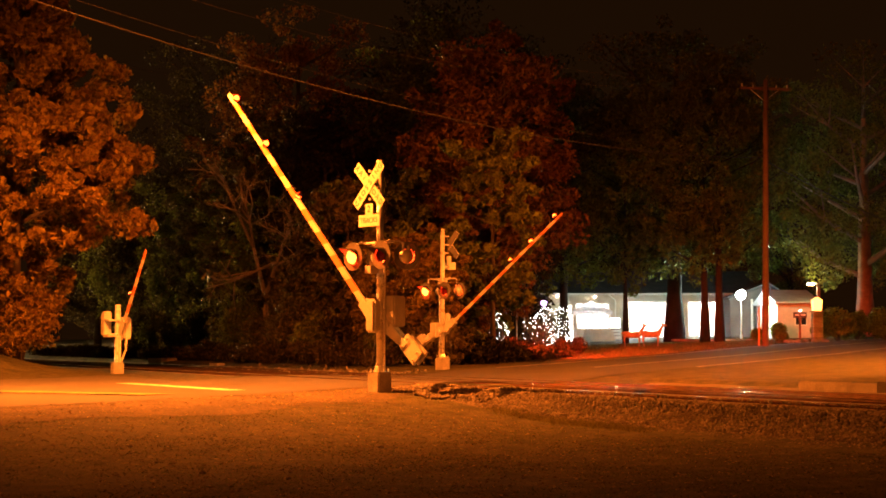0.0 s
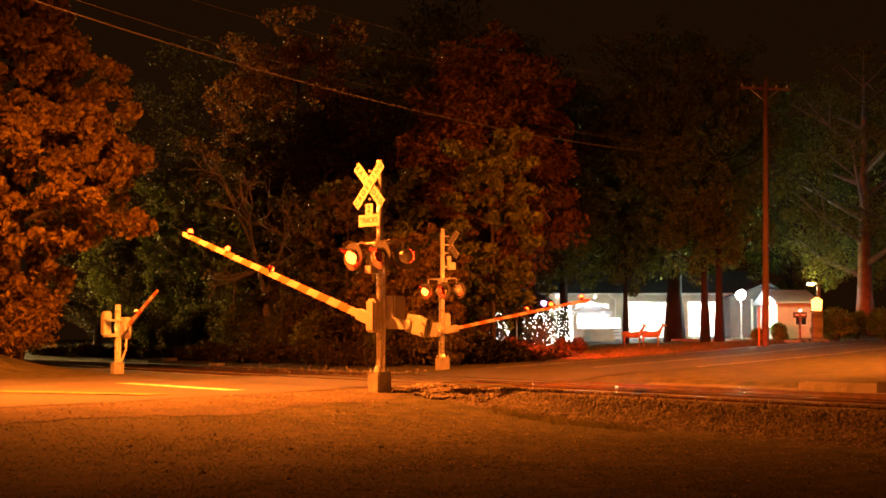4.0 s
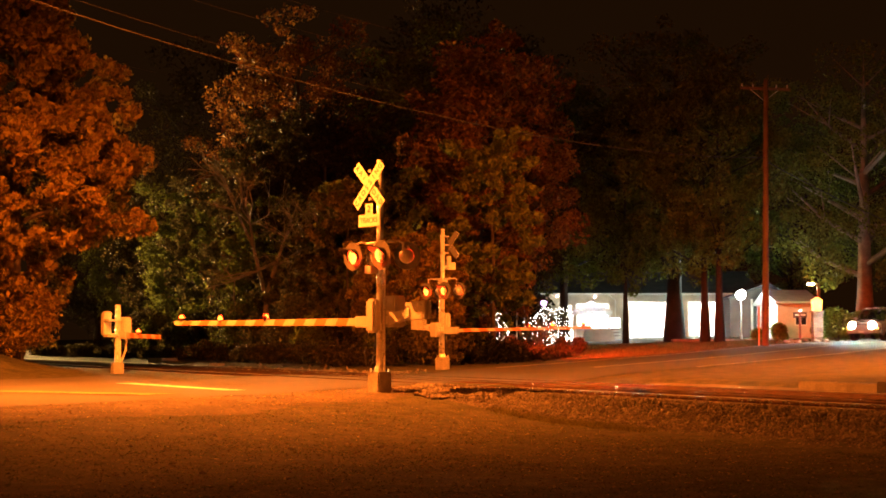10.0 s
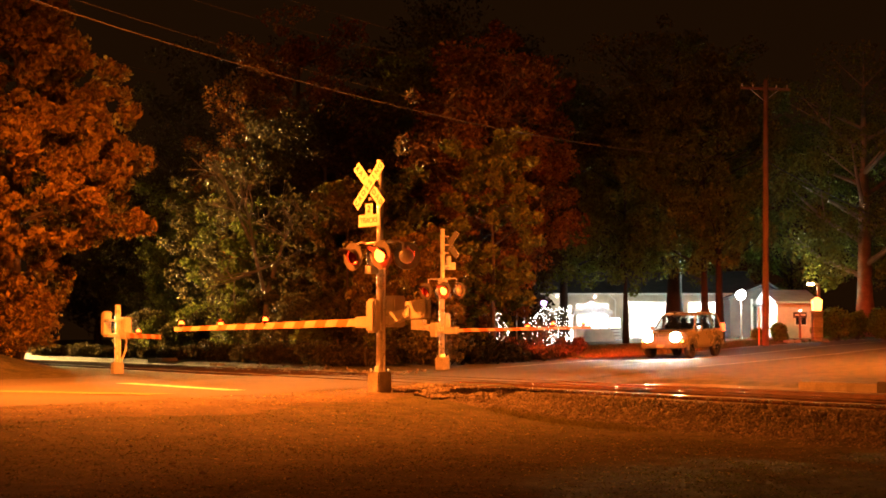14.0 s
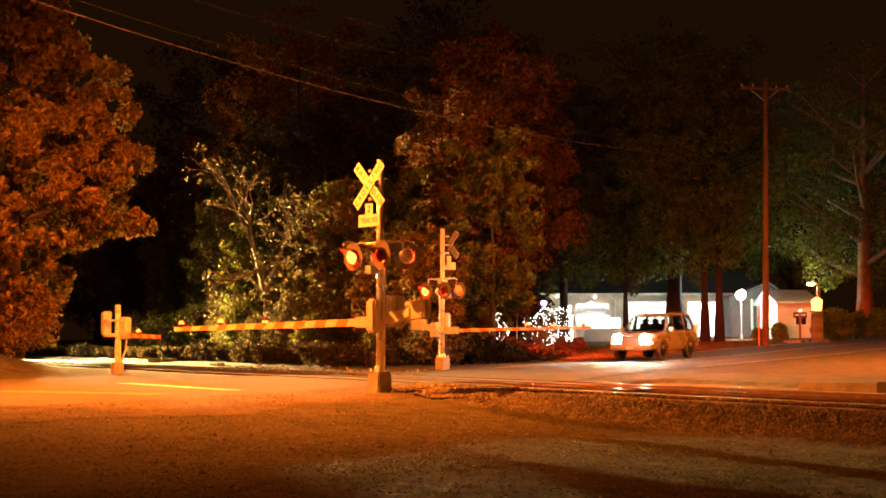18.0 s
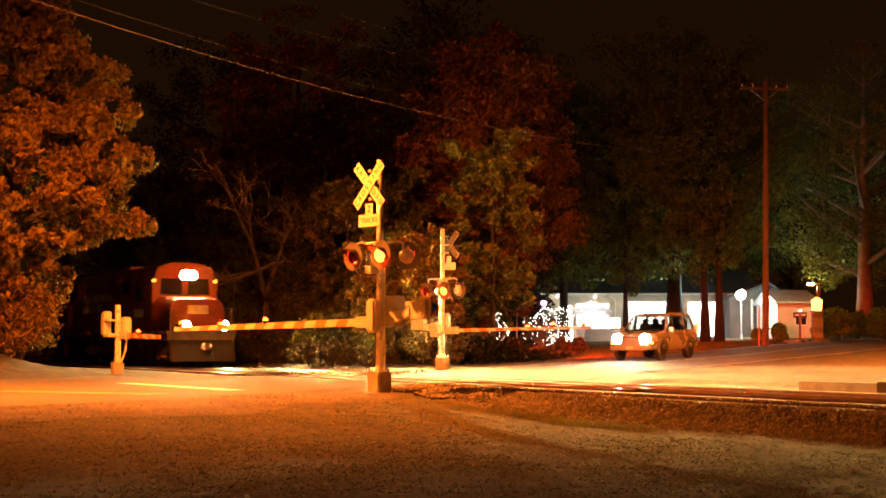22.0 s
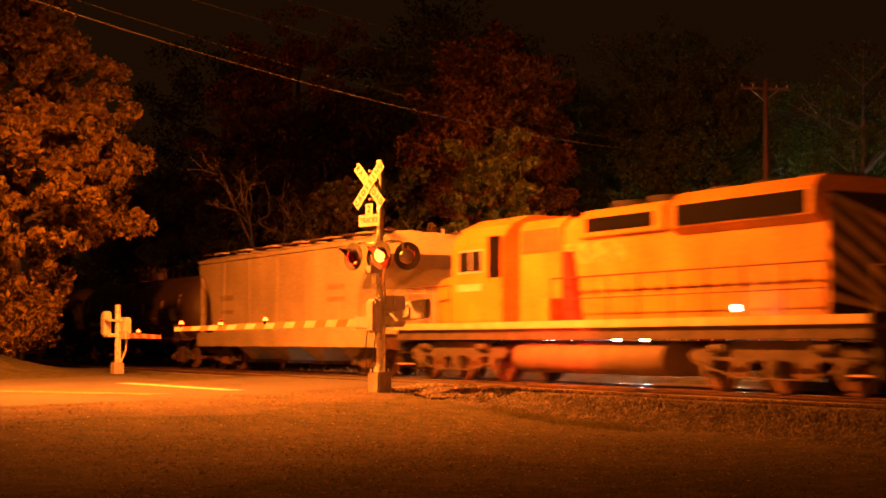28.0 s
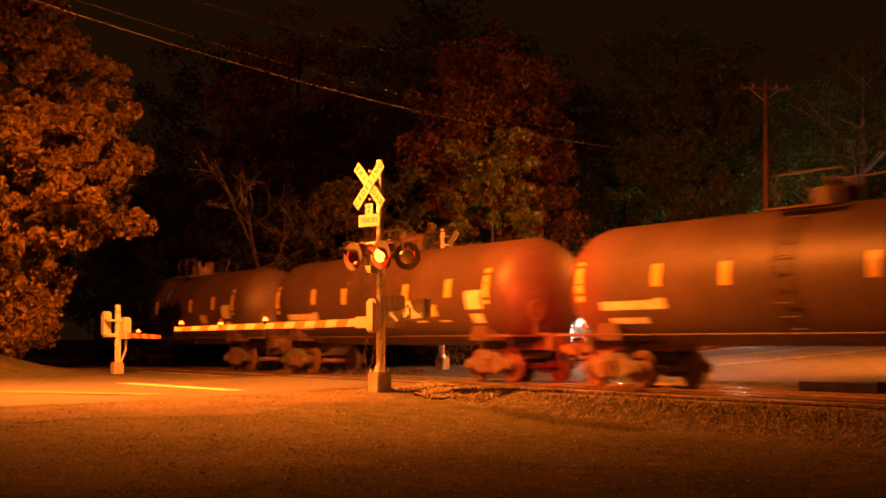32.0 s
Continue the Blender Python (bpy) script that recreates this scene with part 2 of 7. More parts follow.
for ty, tz in ((0.0, 0.0), (NEAR_TRACK, NEAR_RISE)):
    for s in (-0.7525, 0.7525):
        rail_run("rail", ty + s, tz, -260, 120, "steel rail with a polished head and rusty sides")


def build_ballast():
    """Stones of the track bed; the shoulder beside the lot is the one seen closely."""
    rng = np.random.default_rng(4)
    tmpl = bmesh.new()
    bmesh.ops.create_icosphere(tmpl, subdivisions=1, radius=1)
    tv = np.array([v.co[:] for v in tmpl.verts])
    tf = np.array([[v.index for v in f.verts] for f in tmpl.faces])
    tmpl.free()
    spots = []

    def strew(n, x0, x1, y0, y1, size, lift=0.0, keep=None):
        k = 0
        while k < n:
            x, y = rng.uniform(x0, x1), rng.uniform(y0, y1)
            if keep and not keep(x, y):
                continue
            k += 1
            spots.append((x, y, land(x, y) + lift + size * 0.2, size * rng.uniform(0.6, 1.35)))
    free = lambda x, y: x > road_mid(y) + 5.0 + 0.5 * noise.noise((x, y, 3))
    strew(13500, 2.6, 24, -7.1, -5.95, 0.026, 0, free)
    strew(1100, 2.4, 7.0, -7.4, -5.6, 0.038, 0.03, lambda x, y: x > road_mid(y) + 4.9 and noise.noise((x * 1.3, y * 1.3, 7)) > 0.0)
    strew(700, 2.4, 24, -6.0, -5.3, 0.022, 0.05, free)
    strew(900, 24, 40, -7.4, -5.2, 0.06)
    strew(900, -30, -12, -2.6, 2.6, 0.06, 0.03, lambda x, y: x < road_mid(y) - 5.5)
    n = len(spots)
    s = np.array(spots)
    ang = rng.uniform(0, 6.28, n)
    sq = rng.uniform(0.65, 1.2, (n, 3))
    jit = 1 + rng.uniform(-0.25, 0.25, (n, len(tv), 1))
    v = tv[None] * jit * sq[:, None, :] * s[:, 3][:, None, None]
    c, d = np.cos(ang)[:, None], np.sin(ang)[:, None]
    v = np.stack([v[..., 0] * c - v[..., 1] * d, v[..., 0] * d + v[..., 1] * c, v[..., 2]], -1) + s[:, None, :3]
    f = tf[None] + (np.arange(n) * len(tv))[:, None, None]
    me = bpy.data.meshes.new("ballast")
    me.from_pydata(v.reshape(-1, 3).tolist(), [], f.reshape(-1, 3).tolist())
    me.materials.append(BALLAST)
    tagged(new("ballast", me), "coarse grey crushed stone along the track bed", "ballast", kind="stuff")


build_ballast()


def track_bed():
    """Fine stone and dirt packed between and beside the rails."""
    prof = [(-6.3, -0.16), (-6.0, -0.04), (-5.1, 0.03), (-3.4, 0.03), (-2.9, 0.0), (-1.5, -0.09), (-0.9, -0.085), (0.9, -0.085), (1.4, -0.09), (2.4, -0.02), (2.9, 0.0)]
    xs = list(np.arange(-40, 42, 0.5))
    xs = [-260, -150, -90, -60] + xs + [60, 90, 120]
    bm = B()
    rows = []
    for x in xs:
        rows.append([bm.verts.new((x, y + 0.05 * noise.noise((x, y, 1)), z + 0.018 * noise.noise((x * 1.7, y * 1.7, 2)))) for y, z in prof])
    for a, b in zip(rows, rows[1:]):
        for k in range(len(prof) - 1):
            bm.faces.new((a[k], b[k], b[k + 1], a[k + 1]))
    tagged(part("track_bed", bm, DIRT, smooth=True), "packed dirt and stone fines round the rails", "track bed", kind="structure")


track_bed()


def litter():
    """Fallen leaves and pebbles strewn over the lot."""
    rng = np.random.default_rng(8)
    n = 26000
    t = rng.uniform(0, 1, n) ** 0.8
    away = 11 + 24 * t
    side = rng.uniform(-0.32, 0.31, n) * away
    c, s = math.cos(radians(YAW)), math.sin(radians(YAW))
    x, y = EYE[0] + side * c - away * s, EYE[1] + side * s + away * c
    keep = [k for k in range(n) if y[k] < -7.7 and x[k] - road_mid(y[k]) > 4.2 and noise.noise((x[k] * 0.35, y[k] * 0.35, 5)) + rng.uniform(-0.5, 0.5) > -0.1]
    verts, faces = [], []
    for k in keep:
        a, r = rng.uniform(0, 6.28), rng.choice((0.012, 0.018, 0.026, 0.04), p=(0.4, 0.33, 0.2, 0.07)) * rng.uniform(0.8, 1.2)
        z = land(x[k], y[k]) + 0.012
        b = len(verts)
        for q, (e, up) in enumerate(((1.0, 0.0), (0.55, 0.02), (1.0, 0.01), (0.55, 0.015))):
            verts.append((x[k] + r * e * math.cos(a + q * 1.57), y[k] + r * e * math.sin(a + q * 1.57), z + 0.6 * up + rng.uniform(0, 0.012)))
        faces.append((b, b + 1, b + 2, b + 3))
    me = bpy.data.meshes.new("fallen_leaves")
    me.from_pydata(verts, [], faces)
    me.materials.append(leafy("dry_fallen_leaves", (0.3, 0.22, 0.1), 0.75))
    tagged(new("fallen_leaves", me), "dry fallen leaves strewn over the gravel", "leaves", kind="stuff")


litter()


def lot_stones():
    """Loose pebbles and lumps of gravel on the lot."""
    rng = np.random.default_rng(9)
    n = 5200
    away = 12 + 20 * rng.uniform(0, 1, n) ** 0.9
    side = rng.uniform(-0.33, 0.33, n) * away
    c, s = math.cos(radians(YAW)), math.sin(radians(YAW))
    x, y = EYE[0] + side * c - away * s, EYE[1] + side * s + away * c
    mids = np.interp(y, [p[1] for p in CENTRE], [p[0] for p in CENTRE])
    patch = np.array([noise.noise((a * 0.3, b * 0.3, 12)) for a, b in zip(x, y)])
    ok = (y < -7.4) & (x - mids > 4.6) & (patch + rng.uniform(-0.4, 0.4, n) > -0.1)
    x, y = x[ok], y[ok]
    n = len(x)
    size = rng.uniform(0.008, 0.022, n) * (1 + (rng.uniform(0, 1, n) > 0.96) * 1.0)
    z = np.array([land(a, b) for a, b in zip(x, y)]) + size * 0.25
    base = np.array([(1, 0, 0), (0, 1, 0), (-1, 0, 0), (0, -1, 0), (0, 0, 0.7), (0, 0, -0.7)], float)
    v = base[None] * rng.uniform(0.6, 1.3, (n, 6, 1)) * size[:, None, None]
    a = rng.uniform(0, 6.28, n)
    ca, sa = np.cos(a)[:, None], np.sin(a)[:, None]
    v = np.stack([v[..., 0] * ca - v[..., 1] * sa, v[..., 0] * sa + v[..., 1] * ca, v[..., 2]], -1) + np.stack([x, y, z], 1)[:, None]
    tri = np.array([(0, 1, 4), (1, 2, 4), (2, 3, 4), (3, 0, 4), (1, 0, 5), (2, 1, 5), (3, 2, 5), (0, 3, 5)])
    f = tri[None] + (np.arange(n) * 6)[:, None, None]
    me = bpy.data.meshes.new("pebbles")
    me.from_pydata(v.reshape(-1, 3).tolist(), [], f.reshape(-1, 3).tolist())
    me.materials.append(BALLAST)
    tagged(new("pebbles", me), "loose pebbles scattered over the dirt lot", "pebbles", kind="stuff")


lot_stones()


def lot_grass():
    """Thin dry grass and weeds that grow through the gravel of the lot."""
    rng = np.random.default_rng(18)
    n = 130000
    away = 10 + 22 * rng.uniform(0, 1, n) ** 0.9
    side = rng.uniform(-0.33, 0.33, n) * away
    c, s = math.cos(radians(YAW)), math.sin(radians(YAW))
    x, y = EYE[0] + side * c - away * s, EYE[1] + side * s + away * c
    mids = np.interp(y, [p[1] for p in CENTRE], [p[0] for p in CENTRE])
    ok = (y < -7.3) & (x - mids > 5.2 + rng.exponential(1.2, n))
    x, y = x[ok], y[ok]
    patch = np.array([noise.noise((a * 0.5, b * 0.5, 9)) + 0.7 * noise.noise((a * 1.9, b * 1.9, 4)) for a, b in zip(x, y)])
    ok = patch + rng.uniform(-0.5, 0.5, len(x)) > -0.2
    x, y = x[ok], y[ok]
    n = len(x)
    z = np.array([land(a, b) for a, b in zip(x, y)]) - 0.004
    base = np.stack([x, y, z], 1)
    ang = rng.uniform(0, 6.28, n)
    w = rng.uniform(0.006, 0.018, n)[:, None] * np.stack([np.cos(ang), np.sin(ang), 0 * ang], 1)
    tip = base + np.stack([rng.normal(0, 0.025, n), rng.normal(0, 0.025, n), rng.uniform(0.004, 0.022, n)], 1)
    v = np.stack([base - w, base + w, tip], 1).reshape(-1, 3)
    me = bpy.data.meshes.new("dry_grass")
    me.from_pydata(v.tolist(), [], np.arange(3 * n).reshape(-1, 3).tolist())
    me.materials.append(leafy("dry_olive_grass", (0.13, 0.15, 0.045), 0.7))
    tagged(new("dry_grass", me), "sparse dry olive grass growing through the gravel", "grass", kind="stuff")


lot_grass()


def grass_strip():
    """A ribbon of longer pale grass along the foot of the ballast."""
    rng = np.random.default_rng(28)
    n = 5200
    x = rng.uniform(7.6, 13.2, n)
    y = -7.05 - 0.02 * (x - 10) + rng.normal(0, 0.11, n)
    ok = (np.abs(x - 10.4) + rng.exponential(0.35, n)) < 2.8
    x, y = x[ok], y[ok]
    n = len(x)
    base = np.stack([x, y, np.array([land(a, b) for a, b in zip(x, y)]) - 0.005], 1)
    ang = rng.uniform(0, 6.28, n)
    w = rng.uniform(0.004, 0.009, n)[:, None] * np.stack([np.cos(ang), np.sin(ang), 0 * ang], 1)
    tip = base + np.stack([rng.normal(0, 0.03, n), rng.normal(0, 0.03, n), rng.uniform(0.03, 0.1, n)], 1)
    v = np.stack([base - w, base + w, tip], 1).reshape(-1, 3)
    me = bpy.data.meshes.new("grass_strip")
    me.from_pydata(v.tolist(), [], np.arange(3 * n).reshape(-1, 3).tolist())
    me.materials.append(leafy("pale_verge_grass", (0.2, 0.19, 0.06), 0.5))
    tagged(new("grass_strip", me), "strip of longer pale grass beside the ballast", "grass", kind="stuff")


grass_strip()

# ---------------------------------------------------------------- crossing signals
SIGN_BACK = mat("dull_aluminium_sign_back", (0.2, 0.19, 0.18), 0.55, 0.3, var=0.2, scale=4)
RED_FLASH = []          # (object, phase) of the lenses that flash
GATES = []              # (arm, signal key)


# black discs lightened; lamplight that falls on them is put into the colour
LAMP_DISC = mat("lightened_black_disc", (0.16, 0.145, 0.13), 0.42, var=0.3, scale=5, bump=0.05)


def flasher(owner, x, y, z, turn, phase):
    """One round flashing lamp that looks along -y of its own space: backing disc, long cutaway hood, housing with
    its latches, and the lens that turns its lit side out."""
    m = pose(x, y, z, 0, 0, turn)
    ring = lambda yy, r, n=28: [(r * math.cos(2 * math.pi * k / n), yy, r * math.sin(2 * math.pi * k / n)) for k in range(n)]
    bm = B()
    loft(bm, [ring(0.03, 0.285), ring(0.0, 0.3), ring(-0.006, 0.3), ring(-0.006, 0.27), ring(0.0, 0.165), ring(0.012, 0.165), ring(0.012, 0.285)], caps=False)
    back = part("lamp_background", bm, LAMP_DISC, owner, "round black backing disc with a rolled rim", place=m)
    bm = B()
    loft(bm, [ring(0.012, 0.16, 20), ring(0.07, 0.155, 20), ring(0.14, 0.125, 20), ring(0.18, 0.07, 20), ring(0.19, 0.01, 20)])
    part("lamp_housing", bm, ALU, back, "pale domed lamp housing", smooth=True)
    for a in (0.06, -0.06):
        bm = B()
        cyl(bm, (a, 0.06, 0.15), (a, 0.1, 0.215), 0.026, 0.022, 8)
        part("housing_latch", bm, GALV, back)
    # hood: a tube cut away below, longest on top
    bm = B()
    seg, rows = 22, [[], [], [], []]
    for i in range(seg + 1):
        a = radians(-42 + 264 * i / seg)
        ca, sa = math.cos(a), math.sin(a)
        reach = 0.035 + 0.33 * max(0.0, sa) ** 1.4
        for row, (r, d) in zip(rows, ((0.172, 0.0), (0.168, reach), (0.163, reach), (0.166, 0.0))):
            row.append((r * ca, -d, r * sa))
    loft(bm, rows, closed=False, caps=False)
    part("lamp_hood", bm, BLACK, back, "long black cutaway hood")
    # lens about its own centre, lit side to -y
    ml = m @ pose(0, -0.012, 0)
    bm = B()
    loft(bm, [ring(0, 0.155, 24), ring(-0.045, 0.142, 24), ring(-0.08, 0.1, 24), ring(-0.098, 0.05, 24), ring(-0.102, 0.01, 24)])
    lens = part("lamp_lens", bm, RED_LED, owner, "lit red flashing lens", place=ml)
    bm = B()
    cyl(bm, (0, 0.002, 0), (0, 0.014, 0), 0.155, 0.13, seg=24)
    part("lens_reverse", bm, RED_DARK, lens, "dark unlit side of the red lens")
    RED_FLASH.append((lens, ml, phase))


def gate_arm(owner, pivot, length, lamps, key, weight=1.0, deep=1.0):
    """The striped arm, with its counterweights; it points along -x of the signal and turns about its y axis."""
    arm = new("gate_arm")
    arm.parent = owner
    arm.matrix_basis = pose(*pivot)
    tagged(arm, "red and white striped crossing gate arm", "")
    x, k, n = 0.55, 0, max(6, round(length / 0.41))
    step = (length - x) / n
    for i in range(n):
        a, b = x + i * step, x + (i + 1) * step
        wa, wb = deep * (0.085 - 0.035 * a / length), deep * (0.085 - 0.035 * b / length)
        bm = B()
        slant = 0.05 if i else 0
        v = [(-a - slant, -0.02, -wa), (-b - 0.05, -0.02, -wb), (-b + 0.05, -0.02, wb), (-a + (0.05 if i else 0), -0.02, wa)]
        if i == n - 1:
            v[1], v[2] = (-b, -0.02, -wb), (-b, -0.02, wb)
        loft(bm, [v, [(p[0], 0.02, p[2]) for p in v]])
        part("stripe", bm, GATE_WHITE if i % 2 == 0 else RED_SHEET, arm)
    for i, (at, lit) in enumerate(lamps):
        bm = B()
        cyl(bm, (-at, 0, 0.04), (-at, 0, 0.118), 0.045, 0.062, seg=14)
        part("lamp_cup", bm, BLACK, arm)
        bm = B()
        ball(bm, (0, 0, 0), 0.066, 14, 10, 1.25)
        m = pose(-at, 0, 0.12)
        lamp_ball = part("gate_lamp", bm, RED_TIP, arm, "red gate lamp", smooth=True, place=m)
        lamp_ball.data.materials.append(RED_DARK)
        for f in lamp_ball.data.polygons:
            f.material_index = 1 if f.center.z < 0 else 0
        if lit != 1:
            RED_FLASH.append((lamp_ball, m, lit + "x"))
    bm = B()
    box(bm, -0.62, 0.12, -0.07, -0.03, -0.12, 0.12)
    box(bm, -0.62, 0.12, 0.03, 0.07, -0.12, 0.12)
    part("arm_bracket", bm, ALU, arm, bevel=0.01)
    w = weight
    for y in (0.14, 0.27) if w > 0.6 else ():
        bm = B()
        slab(bm, [(-0.1 * w, -0.1), (0.1 * w, -0.12), (0.9 * w, 0.1), (0.9 * w, 0.26), (0.3 * w, 0.2), (-0.1 * w, 0.1)], "y", y - 0.012, y + 0.012)
        part("weight_arm", bm, GALV, arm)
        bm = B()
        slab(bm, [(0.74 * w, 0.02), (1.36 * w, 0.06), (1.36 * w, 0.44), (0.74 * w, 0.4)], "y", y + 0.014, y + 0.07)
        plate = part("counterweight", bm, ALU, arm, "pale steel counterweight plates", bevel=0.012)
        for bx, bz in ((0.84, 0.12), (0.84, 0.32), (1.26, 0.14), (1.26, 0.34)):
            bm = B()
            cyl(bm, (bx * w, y - 0.03, bz), (bx * w, y + 0.09, bz), 0.022, seg=8)
            part("bolt", bm, GALV, plate)
    bm = B()
    cyl(bm, (0, -0.1, 0), (0, 0.38, 0), 0.05, seg=12)
    part("pivot_shaft", bm, GALV, arm)
    GATES.append((arm, pivot, key))
    return arm


def crossbuck(owner, z, y):
    """Two crossed blades with their words, facing -y."""
    for k, (tilt, first, second) in enumerate(((-45, "RAIL", "ROAD"), (45, "CROSS", "ING"))):
        m = pose(0, y - 0.014 * k, z, 0, tilt * -1, 0)
        bm = B()
        box(bm, -0.61, 0.61, -0.004, 0.004, -0.115, 0.115)
        blade = part("crossbuck_blade", bm, WHITE_SHEET, owner, "white crossbuck blade with black letters", place=m)
        bm = B()
        box(bm, -0.605, 0.605, 0.005, 0.011, -0.11, 0.11)
        part("blade_back", bm, SIGN_BACK, blade, "dull aluminium back of the blade")
        words = first + second
        for j, letter in enumerate(words):
            at = -0.53 + 1.06 * j / (len(words) - 1)
            if k or abs(at) > 0.13:
                text_on("letter", letter, 0.165, LETTER, pose(at, -0.0065, 0, 90, 0, 0), blade, 0.95)


def signal(name, m, label, gate_len, lamps, key, tall=4.87, spin=0):
    s = thing(name, m, label, "crossing signal", "gated crossing signals")
    bm = B()
    box(bm, -0.19, 0.19, -0.19, 0.19, -0.15, 0.40)
    part("foundation", bm, CONCRETE, s, "stained concrete footing", bevel=0.03)
    for bx in (-0.13, 0.13):
        for by in (-0.13, 0.13):
            bm = B()
            cyl(bm, (bx, by, 0.40), (bx, by, 0.47), 0.02, seg=8)
            part("bolt", bm, GALV, s)
    bm = B()
    cyl(bm, (0, 0, 0.40), (0, 0, 0.52), 0.13, 0.09, 16)
    part("mast_collar", bm, GALV, s)
    bm = B()
    cyl(bm, (0, 0, 0.45), (0, 0, tall), 0.072, seg=24)
    part("mast", bm, GALV, s, "bright galvanised steel mast", smooth=True)
    bm = B()
    cyl(bm, (0.13, 0.02, 0.4), (0.13, 0.02, 2.9), 0.022, seg=8)
    part("conduit", bm, GALV, s)
    # crossbuck and the plate below it
    crossbuck(s, 4.32, -0.30)
    for bz in (4.62, 4.32, 4.03, 3.55):
        bm = B()
        box(bm, -0.04, 0.04, -0.29, 0.07, bz - 0.025, bz + 0.025)
        part("sign_bracket", bm, GALV, s)
    bm = B()
    box(bm, -0.12, 0.12, -0.306, -0.298, 3.70, 3.93)
    plate = part("track_count_plate", bm, WHITE_SHEET, s, "white plate with a black 2")
    bm = B()
    box(bm, -0.34, 0.34, -0.306, -0.298, 3.45, 3.70)
    plate2 = part("track_word_plate", bm, WHITE_SHEET, s, "white plate with the word TRACKS")
    text_on("lettering", "2", 0.2, LETTER, pose(0, -0.3085, 3.81, 90, 0, 0), plate)
    text_on("lettering", "TRACKS", 0.15, LETTER, pose(0, -0.3085, 3.575, 90, 0, 0), plate2)
    # lamp cross arm
    bm = B()
    cyl(bm, (-0.46, 0, 3.12), (0.46, 0, 3.12), 0.028, seg=8)
    box(bm, -0.09, 0.09, -0.09, 0.09, 2.95, 3.15)
    part("lamp_crossarm", bm, GALV, s)
    for face, turn in ((-1, 0), (1, 180 + spin)):
        for i, lx in enumerate((-0.46, 0.46)):
            bm = B()
            tube(bm, [(lx, 0, 3.12), (lx, face * 0.12, 3.14), (lx, face * 0.24, 3.1), (lx, face * 0.24, 2.98)], 0.024)
            part("lamp_bracket", bm, GALV, s)
            flasher(s, lx, face * 0.36, 2.83 if key == "near" else 2.7, turn, "A" if (i == 0) == (key == "near") else "B")
    bm = B()
    box(bm, -0.1, 0.1, -0.34, -0.12, 2.46, 2.62)
    part("junction_box", bm, ALU, s, bevel=0.01)
    # mechanism
    bm = B()
    if key == "near":
        box(bm, -0.02, 0.36, 0.08, 0.42, 1.34, 2.0)
    else:
        box(bm, -0.02, 0.3, 0.06, 0.34, 1.1, 1.6)
    part("gate_mechanism", bm, ALU, s, "weathered aluminium gate machine case", bevel=0.03)
    bm = B()
    box(bm, -0.16, 0.14, -0.28, -0.07, 1.22, 1.93)
    part("mechanism_cover", bm, ALU, s, bevel=0.05)
    bm = B()
    tube(bm, [(-0.22, -0.15, 1.3), (-0.24, -0.2, 0.8), (-0.16, -0.22, 0.42), (0.0, -0.2, 0.6), (0.03, -0.12, 1.3)], 0.012)
    part("cable", bm, BLACK, s)
    arm = gate_arm(s, (-0.05, -0.06, 1.45 if key == "near" else 1.32), gate_len, lamps, key, deep=1.0 if key == "near" else 0.72)
    return s


signal("crossing_signal", pose(4.295, -7.70, 0.03, 0, 0, 14), "galvanised crossing signal with crossbuck, red flashers and gate", 7.75, ((7.45, 1), (5.75, "A"), (3.95, "B")), "near", spin=26)
signal("crossing_signal", pose(-13.50, 3.47, 0.13, 0, 0, 196), "galvanised crossing signal with gate across the tracks", 6.6, ((6.3, 1), (5.0, "B"), (3.9, "A")), "far")


def pedestrian_gate():
    s = thing("pedestrian_gate", pose(-14.75, -7.68, 0.0, 0, 0, 184), "short galvanised gate stand with a striped arm beside the path", "gate")
    bm = B()
    box(bm, -0.17, 0.17, -0.17, 0.17, -0.15, 0.42)
    part("foundation", bm, CONCRETE, s, bevel=0.03)
    bm = B()
    cyl(bm, (0, 0, 0.4), (0, 0, 2.25), 0.09, seg=16)
    part("mast", bm, GALV, s)
    bm = B()
    cyl(bm, (-0.2, 0, 0.4), (-0.2, 0, 1.3), 0.04, seg=10)
    part("conduit", bm, GALV, s)
    bm = B()
    box(bm, -0.3, 0.25, -0.35, -0.1, 1.15, 1.85)
    part("gate_mechanism", bm, ALU, s, bevel=0.04)
    bm = B()
    slab(bm, [(0.28, 1.26), (0.52, 1.26), (0.58, 1.36), (0.58, 1.92), (0.48, 2.04), (0.28, 2.04)], "y", 0.1, 0.36)
    part("counterweight_cover", bm, ALU, s, "pale rounded counterweight housing", bevel=0.03)
    bm = B()
    cyl(bm, (-0.05, -0.38, 1.5), (-0.05, -0.3, 1.5), 0.17, seg=18)
    part("gear_cover", bm, RUST, s, "rusty round gear cover")
    for bz in (1.25, 1.75):
        bm = B()
        box(bm, -0.14, 0.34, -0.1, 0.36, bz - 0.03, bz + 0.03)
        part("mounting_clamp", bm, GALV, s)
    bm = B()
    tube(bm, [(-0.26, -0.2, 1.2), (-0.3, -0.16, 0.8), (-0.2, -0.05, 0.42)], 0.035, 8)
    part("flexible_conduit", bm, ALU, s)
    gate_arm(s, (-0.1, -0.05, 1.28), 3.35, ((1.55, 1),), "foot", 0.45, 1.1)


pedestrian_gate()


